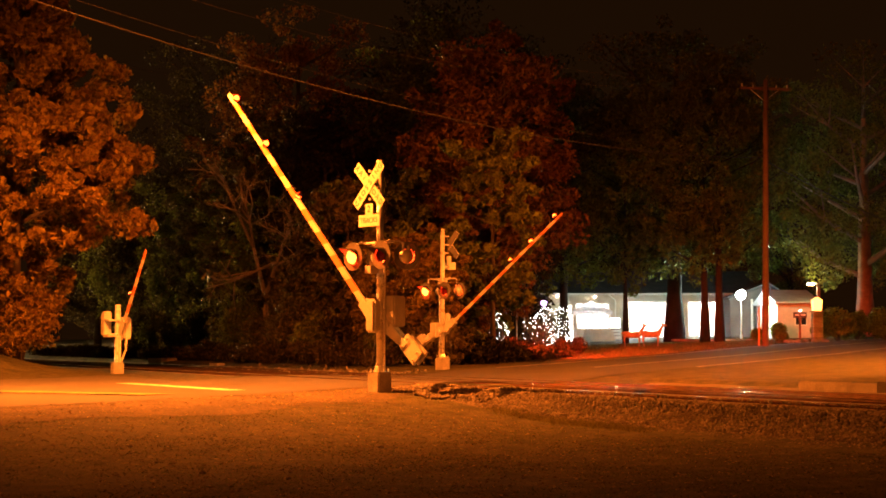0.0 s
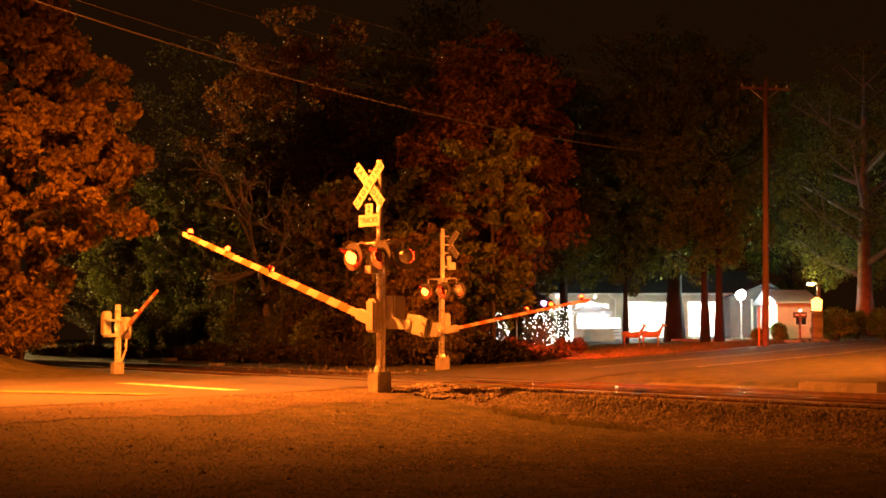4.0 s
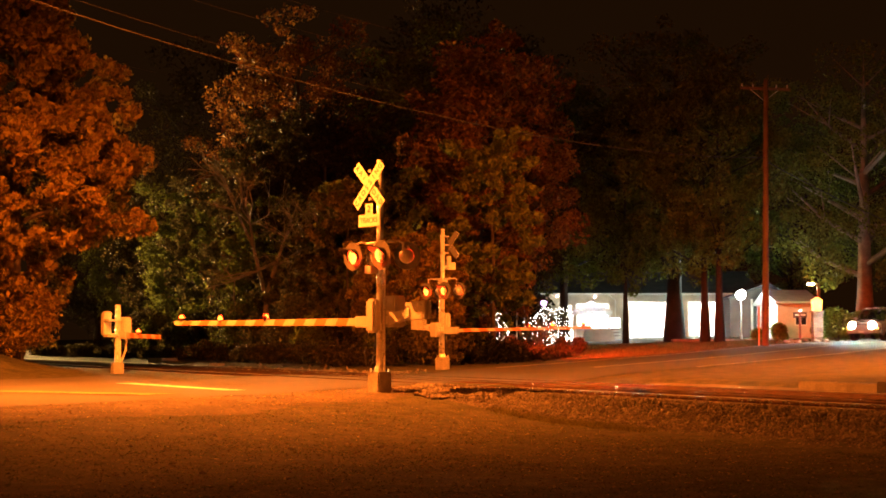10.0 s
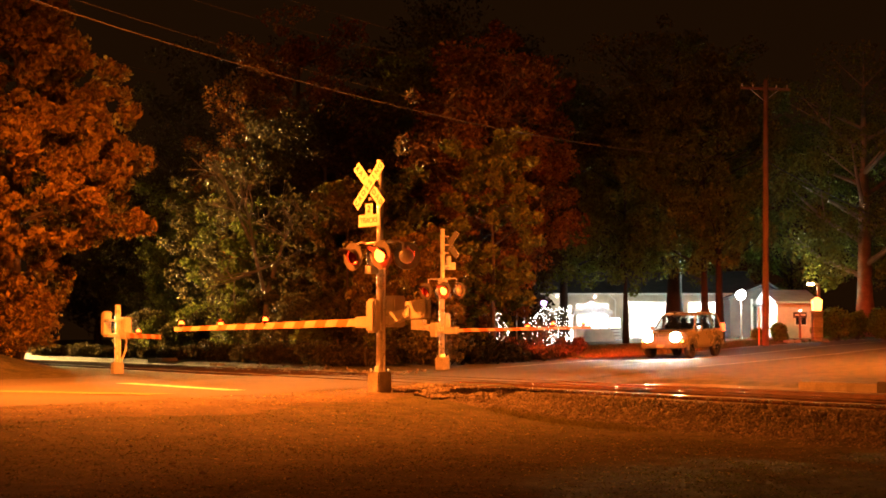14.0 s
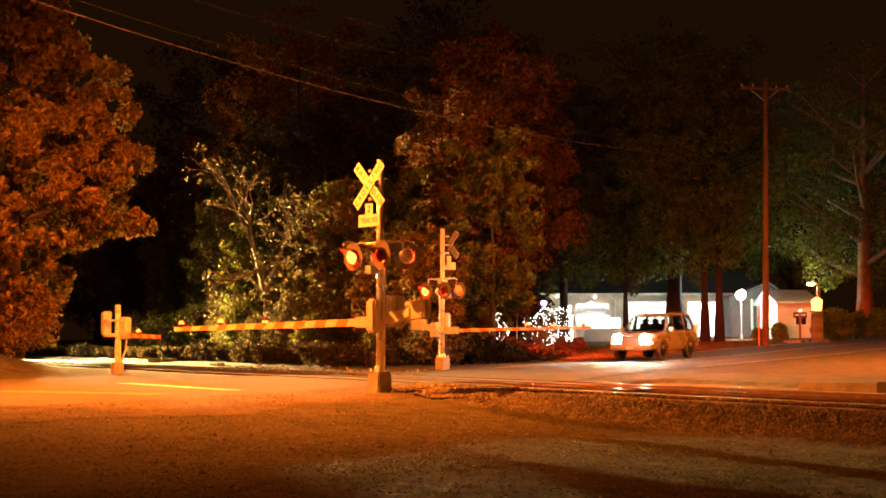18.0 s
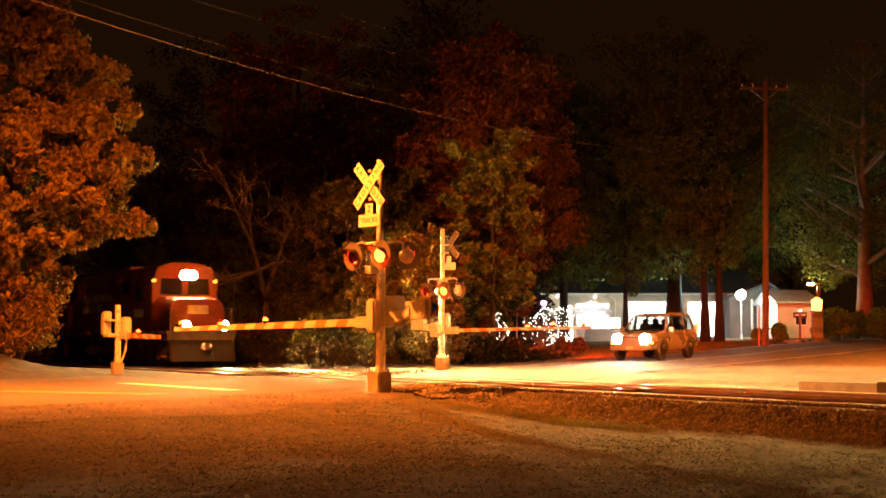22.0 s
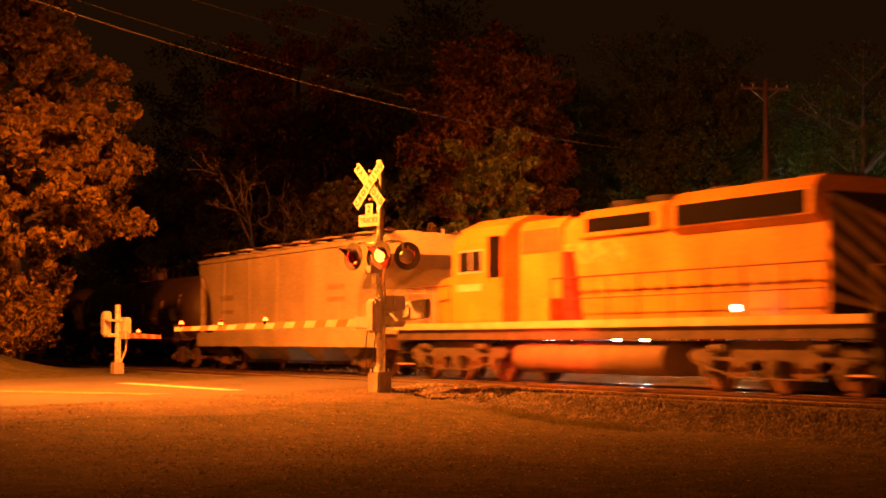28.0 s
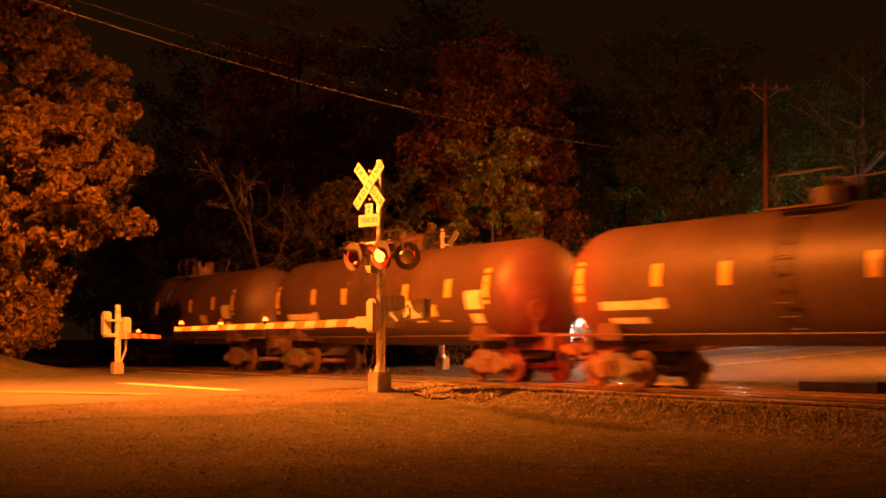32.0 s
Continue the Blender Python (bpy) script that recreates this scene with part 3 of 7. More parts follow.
def flash_rows(m, phase):
    """Phase A is lit first; the pair changes over every 0.595 s."""
    rows, lit, t = [], phase[0] == "A", 0.45
    turn = (lambda a: pose(0, 0, 0, a, 0, 0)) if phase[-1] == "x" else (lambda a: pose(0, 0, 0, 0, 0, a))
    angle = 0.0 if lit else 180.0
    rows.append((0.0, m @ turn(angle)))
    while t < 31.95:
        for k in range(4):
            rows.append((t - 0.067 + 0.0445 * k, m @ turn(angle + 60 * k)))
        angle += 180
        t += 0.595
    rows.append((32.3, m @ turn(angle)))
    return rows


GATE_ANGLE = {
    "near": [(0, 45.0), (0.5, 40.5), (1, 35.5), (1.5, 31.4), (2, 27.7), (2.5, 24.5), (3, 21.9), (3.5, 19.3), (4.5, 14.6), (5.5, 10.3), (6, 7.7), (6.5, 5.9), (7, 4.7), (7.5, 3.8), (8, 3.0), (8.5, 2.3), (9, 1.6), (10, 0.3), (11.5, -0.5), (13, -0.8), (32, -0.8)],
    "far": [(0, 34.8), (1, 25.8), (2, 18.2), (3, 12.1), (3.5, 10.0), (5.5, 4.6), (6, 3.6), (7, 2.1), (8, 1.2), (9, 0.8), (10, 0.6), (32, 0.6)],
    "foot": [(0, 51), (0.5, 47), (1, 43), (1.5, 39), (2, 35.5), (2.5, 32), (3, 29), (3.5, 26), (5.5, 15), (6, 12), (6.5, 9), (7, 6.5), (7.5, 4), (8, 1.5), (8.5, -0.5), (9, -1.2), (32, -1.2)],
}


# ---------------------------------------------------------------- trees
def leaf_cloud(name, centres, radii, per, leaf, material, seed, parent, flat=0.75):
    """Small four-cornered leaves, bent along the middle, in clumps round the given centres."""
    rng = np.random.default_rng(seed)
    cs, rs = np.asarray(centres, float), np.asarray(radii, float)
    n = len(cs) * per
    u = rng.normal(size=(n, 3))
    u /= np.linalg.norm(u, axis=1)[:, None]
    rad = rng.uniform(0.25, 1.0, n) ** 0.6
    c = np.repeat(cs, per, 0) + u * (rad * np.repeat(rs, per))[:, None] * np.array([1, 1, flat])
    a = rng.normal(size=(n, 3))
    a /= np.linalg.norm(a, axis=1)[:, None]
    b = np.cross(a, rng.normal(size=(n, 3)))
    b /= np.linalg.norm(b, axis=1)[:, None]
    s = leaf * rng.uniform(0.6, 1.4, n)[:, None]
    nrm = np.cross(a, b)
    v = np.stack([c - a * s, c + b * s * 0.5 + nrm * s * 0.15, c + a * s, c - b * s * 0.5 + nrm * s * 0.15], 1).reshape(-1, 3)
    me = bpy.data.meshes.new(name)
    me.vertices.add(n * 4)
    me.vertices.foreach_set("co", v.ravel())
    me.loops.add(n * 4)
    me.loops.foreach_set("vertex_index", np.arange(n * 4, dtype=np.int32))
    me.polygons.add(n)
    me.polygons.foreach_set("loop_start", np.arange(0, n * 4, 4, dtype=np.int32))
    me.polygons.foreach_set("loop_total", np.full(n, 4, dtype=np.int32))
    me.update()
    me.validate()
    me.materials.append(material)
    ob = new(name, me)
    ob.parent = parent
    return ob


def tree(place, tall, spread, bare, material, seed, label, name="tree", leaf=0.16, per=46, clumps=150, bark=None, group="", squash=1.0, low=None, trunk=0.02, puff=1.0, shape=None):
    """bare: height of the clear stem. spread: half the crown's width. shape: rows of height and crown radius."""
    rng = np.random.default_rng(seed)
    x, y = place
    t = thing(name, pose(x, y, land(x, y) - 0.05, 0, 0, rng.uniform(0, 360)), label, "tree", group)
    bark = bark or BARK
    bm = B()
    r = tall * trunk
    lean = rng.normal(size=2) * 0.012 * tall
    pts = [(lean[0] * k * k, lean[1] * k * k, tall * 0.9 * k) for k in np.linspace(0, 1, 7)]
    rings = []
    for k, p in enumerate(pts):
        rr = r * (1.35 if k == 0 else 1 - 0.85 * k / 6)
        rings.append([(p[0] + rr * math.cos(a), p[1] + rr * math.sin(a), p[2]) for a in np.linspace(0, 2 * math.pi, 9)[:-1]])
    loft(bm, rings)
    part("trunk", bm, bark, t, smooth=True)
    limbs, tips = B(), []
    n = 16
    for i in range(n):
        h = bare * 0.9 + (tall * 0.85 - bare) * (i + 0.5) / n
        k = h / (tall * 0.9)
        ang = i * 2.4 + rng.uniform(-0.4, 0.4)
        f = (h - bare) / (tall - bare)
        ext = spread * (0.55 + 0.6 * math.sin(math.pi * min(1, max(0, 0.15 + 0.8 * f)))) * rng.uniform(0.7, 1.0)
        a = Vector((lean[0] * k * k, lean[1] * k * k, h))
        mid = a + Vector((math.cos(ang) * ext * 0.5, math.sin(ang) * ext * 0.5, ext * 0.22))
        end = a + Vector((math.cos(ang) * ext * 0.9, math.sin(ang) * ext * 0.9, ext * 0.5))
        w = r * 0.42 * (1 - 0.6 * k)
        if shape:
            ext = min(ext, 0.95 * lerp_rows(shape, h + 0.3 * ext))
            mid = a + Vector((math.cos(ang) * ext * 0.5, math.sin(ang) * ext * 0.5, ext * 0.22))
            end = a + Vector((math.cos(ang) * ext * 0.9, math.sin(ang) * ext * 0.9, ext * 0.5))
        cyl(limbs, a, mid, w, w * 0.6, 6, False)
        cyl(limbs, mid, end, w * 0.6, w * 0.2, 6, False)
        tips += [mid.lerp(end, 0.5), end]
        for s in (-1, 1):
            tw = mid + Vector((math.cos(ang + s * 0.8) * ext * 0.4, math.sin(ang + s * 0.8) * ext * 0.4, ext * 0.25))
            cyl(limbs, mid, tw, w * 0.4, w * 0.12, 5, False)
            tips.append(tw)
    part("branchwork", limbs, bark, t)
    if material is None:
        return t, tips
    low = bare if low is None else low
    cs, rs = [], []
    for tip in tips:
        if shape:
            k = min(1.0, 0.9 * lerp_rows(shape, tip.z) / max(0.1, tip.xy.length))
            tip = Vector((tip.x * k, tip.y * k, tip.z))
        cs.append(tuple(tip))
        rs.append(spread * puff * rng.uniform(0.16, 0.28))
    while len(cs) < clumps:
        if shape:
            z = rng.uniform(shape[0][0], shape[-1][0])
            wd = lerp_rows(shape, z)
            if rng.uniform(0, spread) > wd:
                continue
            a = rng.uniform(0, 6.283)
            wd *= rng.uniform(0.12, 1) ** 0.4 * (0.84 + 0.34 * noise.noise((math.cos(a) * 1.6, math.sin(a) * 1.6, z * 0.5 + seed)))
            if noise.noise((math.cos(a) * 2.2 + seed, math.sin(a) * 2.2, z * 0.75)) > -0.22:
                cs.append((wd * math.cos(a), wd * math.sin(a), z))
                rs.append(spread * puff * rng.uniform(0.14, 0.26))
            continue
        u = rng.normal(size=3)
        u /= np.linalg.norm(u)
        rad = rng.uniform(0.35, 1) ** 0.5
        bulge = 0.82 + 0.3 * noise.noise((u[0] * 1.7 + seed, u[1] * 1.7, u[2] * 1.7))
        z = low + (tall - low) * (0.5 + 0.5 * u[2] * rad)
        wd = spread * rad * bulge * (1 if u[2] < 0.2 else 1 - 0.25 * u[2])
        if noise.noise((u[0] * 2.6, u[1] * 2.6 + seed, z * 0.45)) < -0.2:
            continue
        cs.append((u[0] * wd, u[1] * wd * squash, z))
        rs.append(spread * puff * rng.uniform(0.12, 0.24))
    leaf_cloud("crown", cs, rs, per, leaf, material, seed + 1, t)
    return t, tips


tree((-18.9, -10.1), 15.5, 4.7, 2.4, LEAF_ORANGE, 11, "large oak with orange-brown autumn leaves beside the road", leaf=0.115, per=95, clumps=800, puff=0.4, shape=[(1.6, 1.2), (2.6, 2.4), (3.6, 3.7), (4.6, 5.2), (5.6, 5.5), (7.5, 4.9), (9.0, 4.2), (10.3, 3.5), (11.2, 2.5), (13.0, 1.9), (15.5, 0.6)])
tree((-27.5, -12.5), 15.5, 4.8, 2.2, LEAF_ORANGE, 12, "large oak with orange-brown autumn leaves on the bank", leaf=0.125, per=90, clumps=330, low=0.6, puff=0.6)
WOOD = "trees beyond the tracks"
for x, y, h, sp, m, sd, lab in (
        (-32, 9.5, 9.0, 3.0, LEAF_GREEN, 22, "small green tree beside the tracks"),
        (-47, 14, 15, 5.0, LEAF_UNLIT, 23, "dark woodland tree in autumn leaf"),
        (-59.2, 17.2, 23.0, 6.0, LEAF_LIT, 24, "tall russet woodland tree"),
        (-56, 15.5, 15, 5.0, LEAF_UNLIT, 25, "dark woodland tree in autumn leaf"),
        (-74, 21, 19, 6.0, LEAF_LIT, 26, "tall russet tree in the woods"),
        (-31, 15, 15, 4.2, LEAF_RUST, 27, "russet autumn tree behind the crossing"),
        (-38, 20, 18, 5.0, LEAF_LIT, 28, "russet autumn tree behind the crossing"),
        (-44, 24, 17, 5.0, LEAF_UNLIT, 29, "tall dark tree behind the crossing"),
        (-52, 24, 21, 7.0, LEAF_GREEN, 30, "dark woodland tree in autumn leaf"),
        (-64, 30, 25, 8.0, LEAF_UNLIT, 32, "dark woodland tree in autumn leaf"),
        (-85, 22, 26, 9.0, LEAF_UNLIT, 33, "dark woodland tree in autumn leaf"),
        (-80, 45, 27, 10.0, LEAF_UNLIT, 34, "dark woodland tree in autumn leaf"),
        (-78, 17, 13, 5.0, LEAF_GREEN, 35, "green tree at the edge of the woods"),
        (-91, 19, 15, 5.5, LEAF_UNLIT, 36, "dark woodland tree in autumn leaf"),
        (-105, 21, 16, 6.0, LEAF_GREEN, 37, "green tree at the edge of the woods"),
        (-122, 22, 17, 6.5, LEAF_UNLIT, 38, "dark woodland tree in autumn leaf")):
    tree((x, y), h, sp, h * 0.22, m, sd, lab, leaf=0.14, per=90, clumps=270, group=WOOD, puff=0.7, low=0.8)
for r, a, h, sp, bare, m, sd, lab, wide in (
        (11.0, 92, 15, 4.2, 4.4, LEAF_GREEN, 41, "slim green street tree before the shops", 0.011),
        (14.1, 93, 20, 6.5, 4.6, LEAF_GREEN, 42, "thick-trunked tree on the verge", 0.026),
        (15.1, 88, 17, 4.6, 4.6, LEAF_GREEN, 43, "verge tree with russet leaves", 0.014),
        (15.75, 87, 17, 4.8, 4.8, LEAF_GREEN, 44, "verge tree with dark green leaves", 0.014),
        (24.9, 90, 17, 6.5, 3.6, LEAF_GREEN, 45, "large green tree beside the hedge", 0.033),
        (19.5, 114, 17, 6.5, 3.6, LEAF_GREEN, 47, "large green tree behind the hedge", 0.02),
        (7.6, 96, 17, 6.0, 4.0, LEAF_GREEN, 31, "tall green tree near the lit shops", 0.018),
        (14.0, 125, 19, 8.0, 4.6, LEAF_GREEN, 46, "dark tree behind the shops", 0.02),
        (25.5, 112, 16, 6.5, 3.4, LEAF_GREEN, 48, "green tree behind the low house", 0.02),
        (30.0, 100, 17, 6.5, 3.0, LEAF_GREEN, 49, "green tree behind the hedge", 0.02)):
    c, q = math.cos(radians(YAW)), math.sin(radians(YAW))
    # tree 45 takes the pale bark: lamplight on its trunk is put into colour
    tree((EYE[0] + r * c - a * q, EYE[1] + r * q + a * c), h, sp, bare, m, sd, lab, leaf=0.12, per=90, clumps=200, group="trees along the street", bark=PALE_BARK if sd == 45 else DARK_BARK, trunk=wide, low=bare - 1.4, puff=0.72)


def bare_tree(place, tall, seed, label, leaves, bark=None):
    """A forking tree whose fine branches show, with few leaves left."""
    rng = np.random.default_rng(seed)
    x, y = place
    t = thing("tree", pose(x, y, land(x, y) - 0.05), label, "tree", WOOD)
    stem, twigs, tips = B(), B(), []

    def grow(a, way, length, r, depth):
        b = a + way * length
        cyl(stem if depth < 2 else twigs, a, b, r, r * 0.68, 8 if depth < 2 else 5, False)
        if depth == 5:
            tips.append(tuple(b))
            return
        n = 2 if depth in (0, 3) else 3
        for k in range(n):
            q = rng.normal(size=3)
            w = (way + Vector(q) * (0.34 + 0.05 * depth) + Vector((0, 0, 0.16))).normalized()
            grow(b if k else a.lerp(b, 0.85), w, length * rng.uniform(0.62, 0.84), r * (0.66 if k else 0.6), depth + 1)

    grow(Vector((0, 0, 0)), Vector((0.03, 0.02, 1)).normalized(), tall * 0.27, tall * 0.017, 0)
    part("trunk", stem, bark or PALE_BARK, t)
    tagged(part("branchwork", twigs, bark or PALE_BARK, t), kind="stuff")
    leaf_cloud("crown", tips, [0.45] * len(tips), leaves, 0.1, LEAF_DARK, seed, t)


bare_tree((-38.5, 6.9), 12.5, 61, "thin pale-barked tree in the woods beside the tracks", 4, PALE_BARK)
bare_tree((-35.0, 7.6), 9.5, 66, "thin pale-barked sapling beside the tracks", 6, PALE_BARK)
bare_tree((-50.0, 11.5), 13.0, 64, "thin dark-barked tree in the woods beside the tracks", 26, BARK)
for x, y, h, sp, m, sd in ((-29.6, 7.3, 8.6, 2.1, LEAF_DARK, 71), (-33.5, 7.9, 6.5, 2.2, LEAF_DARK, 72), (-37.5, 8.4, 4.8, 2.0, LEAF_DARK, 73), (-42.5, 9.6, 5.5, 2.2, LEAF_DARK, 74), (-47.5, 10.4, 9.0, 2.8, LEAF_GREEN, 75), (-54.0, 12.0, 12.5, 3.4, LEAF_DARK, 76), (-60.0, 13.2, 11.0, 3.2, LEAF_GREEN, 77), (-67.0, 14.6, 13.0, 3.6, LEAF_DARK, 78), (-26.2, 8.6, 6.0, 2.0, LEAF_GREEN, 79), (-24.0, 6.2, 5.8, 1.5, LEAF_ORANGE, 80), (-18.8, 6.0, 5.4, 1.35, LEAF_ORANGE, 82), (-23.2, 11.2, 10.4, 2.4, LEAF_GREEN, 83)):
    tree((x, y), h, sp, h * 0.16, m, sd, "slim leafy tree at the edge of the woods", leaf=0.13, per=60, clumps=190, group=WOOD, low=0.3, puff=0.62, trunk=0.012)


# ---------------------------------------------------------------- train
LOCO_RED = mat("weathered_red_loco_paint", (0.28, 0.058, 0.02), 0.5, var=0.35, scale=0.8, fine=12, bump=0.05)
LOCO_YELLOW = mat("faded_yellow_loco_paint", (0.72, 0.36, 0.05), 0.5, var=0.28, scale=0.7, fine=12, bump=0.05)
LOCO_BAND = mat("brown_red_band_paint", (0.2, 0.05, 0.03), 0.55, var=0.3, scale=1.5, bump=0.05)
PALE_PAINT = mat("pale_yellow_sill_paint", (0.75, 0.6, 0.3), 0.5, var=0.25, scale=2, bump=0.05)
UNDER = mat("sooty_underframe", (0.035, 0.03, 0.027), 0.8, var=0.4, scale=2, fine=20)
TRUCK = mat("dusty_truck_steel", (0.14, 0.11, 0.085), 0.85, var=0.4, scale=3, fine=25)
FUEL = mat("dusty_tank_steel", (0.24, 0.17, 0.11), 0.7, var=0.3, scale=1.5, fine=20)
GRILLE = mat("dark_grille", (0.009, 0.008, 0.007), 0.7, var=0.3, scale=6)
GRILLE.node_tree.nodes["Principled BSDF"].inputs["Specular IOR Level"].default_value = 0.08
HOPPER_PAINT = mat("grimy_cream_wagon_paint", (0.6, 0.52, 0.36), 0.6, var=0.3, scale=0.5, fine=10, bump=0.06)
TANK_PAINT = mat("grimy_black_tank_paint", (0.1, 0.058, 0.042), 0.55, var=0.35, scale=0.5, fine=10, bump=0.05)
FILTER = mat("rust_orange_filter_mesh", (0.42, 0.16, 0.04), 0.75, var=0.35, scale=2, fine=40)
FADED = mat("faded_yellow_lettering", (0.78, 0.5, 0.12), 0.6, var=0.45, scale=5, bump=0)
DECAL = mat("cream_lettering_paint", (0.75, 0.68, 0.5), 0.6, var=0.25, scale=4, bump=0)
REFLEX = mat("yellow_reflective_tape", (0.8, 0.55, 0.1), 0.4, var=0.15, scale=4, bump=0)
DARK_GLASS = mat("dark_cab_glass", (0.02, 0.02, 0.025), 0.08, var=0.2, scale=2, bump=0)
STENCIL = mat("faded_stencil_paint", (0.42, 0.33, 0.2), 0.7, var=0.3, scale=5, bump=0)
WHEELS = []             # (wheelset, thing, local place, radius)


def wheelset(owner, x, r, width=0.78):
    m = pose(x, 0, r)
    bm = B()
    cyl(bm, (0, -width - 0.1, 0), (0, width + 0.1, 0), 0.08, seg=10)
    w = part("wheelset", bm, RUST, owner, place=m)
    for s in (-1, 1):
        bm = B()
        a, b = s * (width - 0.09), s * (width + 0.05)
        n = 28
        ring = lambda y, rad: [(rad * math.cos(2 * math.pi * k / n), y, rad * math.sin(2 * math.pi * k / n)) for k in range(n)]
        loft(bm, [ring(a, r + 0.025), ring(a + s * 0.035, r + 0.025), ring(a + s * 0.04, r), ring(b, r - 0.004), ring(b, r * 0.86), ring(b - s * 0.03, r * 0.8), ring(b - s * 0.05, r * 0.35), ring(b, r * 0.28)])
        part("wheel", bm, RUST, w)
    WHEELS.append((w, owner, m, r))
    return w


def loco_truck(owner, x, spacing=2.07, r=0.508):
    for k in (-1, 0, 1):
        wheelset(owner, x + k * spacing, r)
    for s in (-1, 1):
        bm = B()
        y0, y1 = s * 0.98, s * 1.14
        slab(bm, [(x - 2.75, 0.78), (x - 2.5, 0.95), (x - 1.5, 0.98), (x - 1.2, 1.08), (x + 1.2, 1.08), (x + 1.5, 0.98), (x + 2.5, 0.95), (x + 2.75, 0.78), (x + 2.6, 0.62), (x + 1.5, 0.66), (x + 1.1, 0.52), (x + 0.9, 0.52), (x + 0.55, 0.66), (x - 0.55, 0.66), (x - 0.9, 0.52), (x - 1.1, 0.52), (x - 1.5, 0.66), (x - 2.6, 0.62)], "y", min(y0, y1), max(y0, y1))
        f = part("truck_frame", bm, TRUCK, owner, "dusty cast steel truck side frame", bevel=0.02)
        for k in (-1, 0, 1):
            bm = B()
            cx = x + k * spacing
            box(bm, cx - 0.19, cx + 0.19, s * 1.06 - 0.13, s * 1.06 + 0.13, 0.3, 0.72)
            part("journal_box", bm, TRUCK, f, bevel=0.03)
            bm = B()
            cyl(bm, (cx, s * 1.16, 0.5), (cx, s * 1.24, 0.5), 0.13, 0.11, 14)
            part("journal_cap", bm, TRUCK, f)
        for cx in (x - 1.03, x + 1.03):
            bm = B()
            for o in (-0.2, 0.2):
                cyl(bm, (cx + o, s * 1.06, 0.42), (cx + o, s * 1.06, 0.66), 0.1, seg=10)
            box(bm, cx - 0.36, cx + 0.36, s * 1.06 - 0.09, s * 1.06 + 0.09, 0.33, 0.42)
            part("spring", bm, RUST, f)
        for w in (-1, 1):
            bm = B()
            cyl(bm, (x + w * 1.9, s * 1.2, 0.93), (x + w * 1.35, s * 1.2, 0.93), 0.11, seg=12)
            part("brake_cylinder", bm, TRUCK, f)
        bm = B()
        tube(bm, [(x - 2.5, s * 1.2, 0.62), (x - 1.0, s * 1.22, 0.3), (x + 1.0, s * 1.22, 0.3), (x + 2.5, s * 1.2, 0.62)], 0.022)
        part("brake_rod", bm, TRUCK, f)


def coupler(owner, x, way):
    bm = B()
    box(bm, min(x, x + way * 0.5), max(x, x + way * 0.5), -0.1, 0.1, 0.78, 0.98)
    slab(bm, [(x + way * 0.45, -0.17), (x + way * 0.68, -0.15), (x + way * 0.68, 0.05), (x + way * 0.55, 0.17), (x + way * 0.45, 0.14)], "z", 0.72, 1.03)
    part("coupler", bm, RUST, owner, bevel=0.02)
    bm = B()
    tube(bm, [(x, 0.35, 0.85), (x + way * 0.3, 0.3, 0.5), (x + way * 0.66, 0.1, 0.6)], 0.03)
    part("air_hose", bm, RUBBER, owner)


def railing(owner, x0, x1, y, z0, z1, posts, material, mid=False):
    bm = B()
    tube(bm, [(x0, y, z1), (x1, y, z1)], 0.022)
    if mid:
        tube(bm, [(x0, y, (z0 + z1) / 2), (x1, y, (z0 + z1) / 2)], 0.016)
    part("handrail", bm, material, owner)
    for k in range(posts):
        x = x0 + (x1 - x0) * k / (posts - 1)
        bm = B()
        cyl(bm, (x, y, z0), (x, y, z1), 0.02, seg=6)
        part("stanchion", bm, material, owner)


def stairs(owner, x, y, z0, z1, wide, n=4):
    for k in range(n):
        z = z0 + (z1 - z0) * k / (n - 1)
        bm = B()
        box(bm, x - wide / 2, x + wide / 2, y - 0.14, y + 0.14, z - 0.02, z + 0.02)
        part("step", bm, PALE_PAINT if k == 0 else UNDER, owner)


def barrel(bm, x0, x1, y, z, r0, r1, seg=20):
    """A tube along x with a wall from r0 to r1."""
    ring = lambda x, r: [(x, y + r * math.cos(2 * math.pi * k / seg), z + r * math.sin(2 * math.pi * k / seg)) for k in range(seg)]
    loft(bm, [ring(x0, r0), ring(x1, r0), ring(x1, r1), ring(x0, r1), ring(x0, r0)], caps=False)
    bmesh.ops.remove_doubles(bm, verts=bm.verts, dist=0.0001)
    return bm


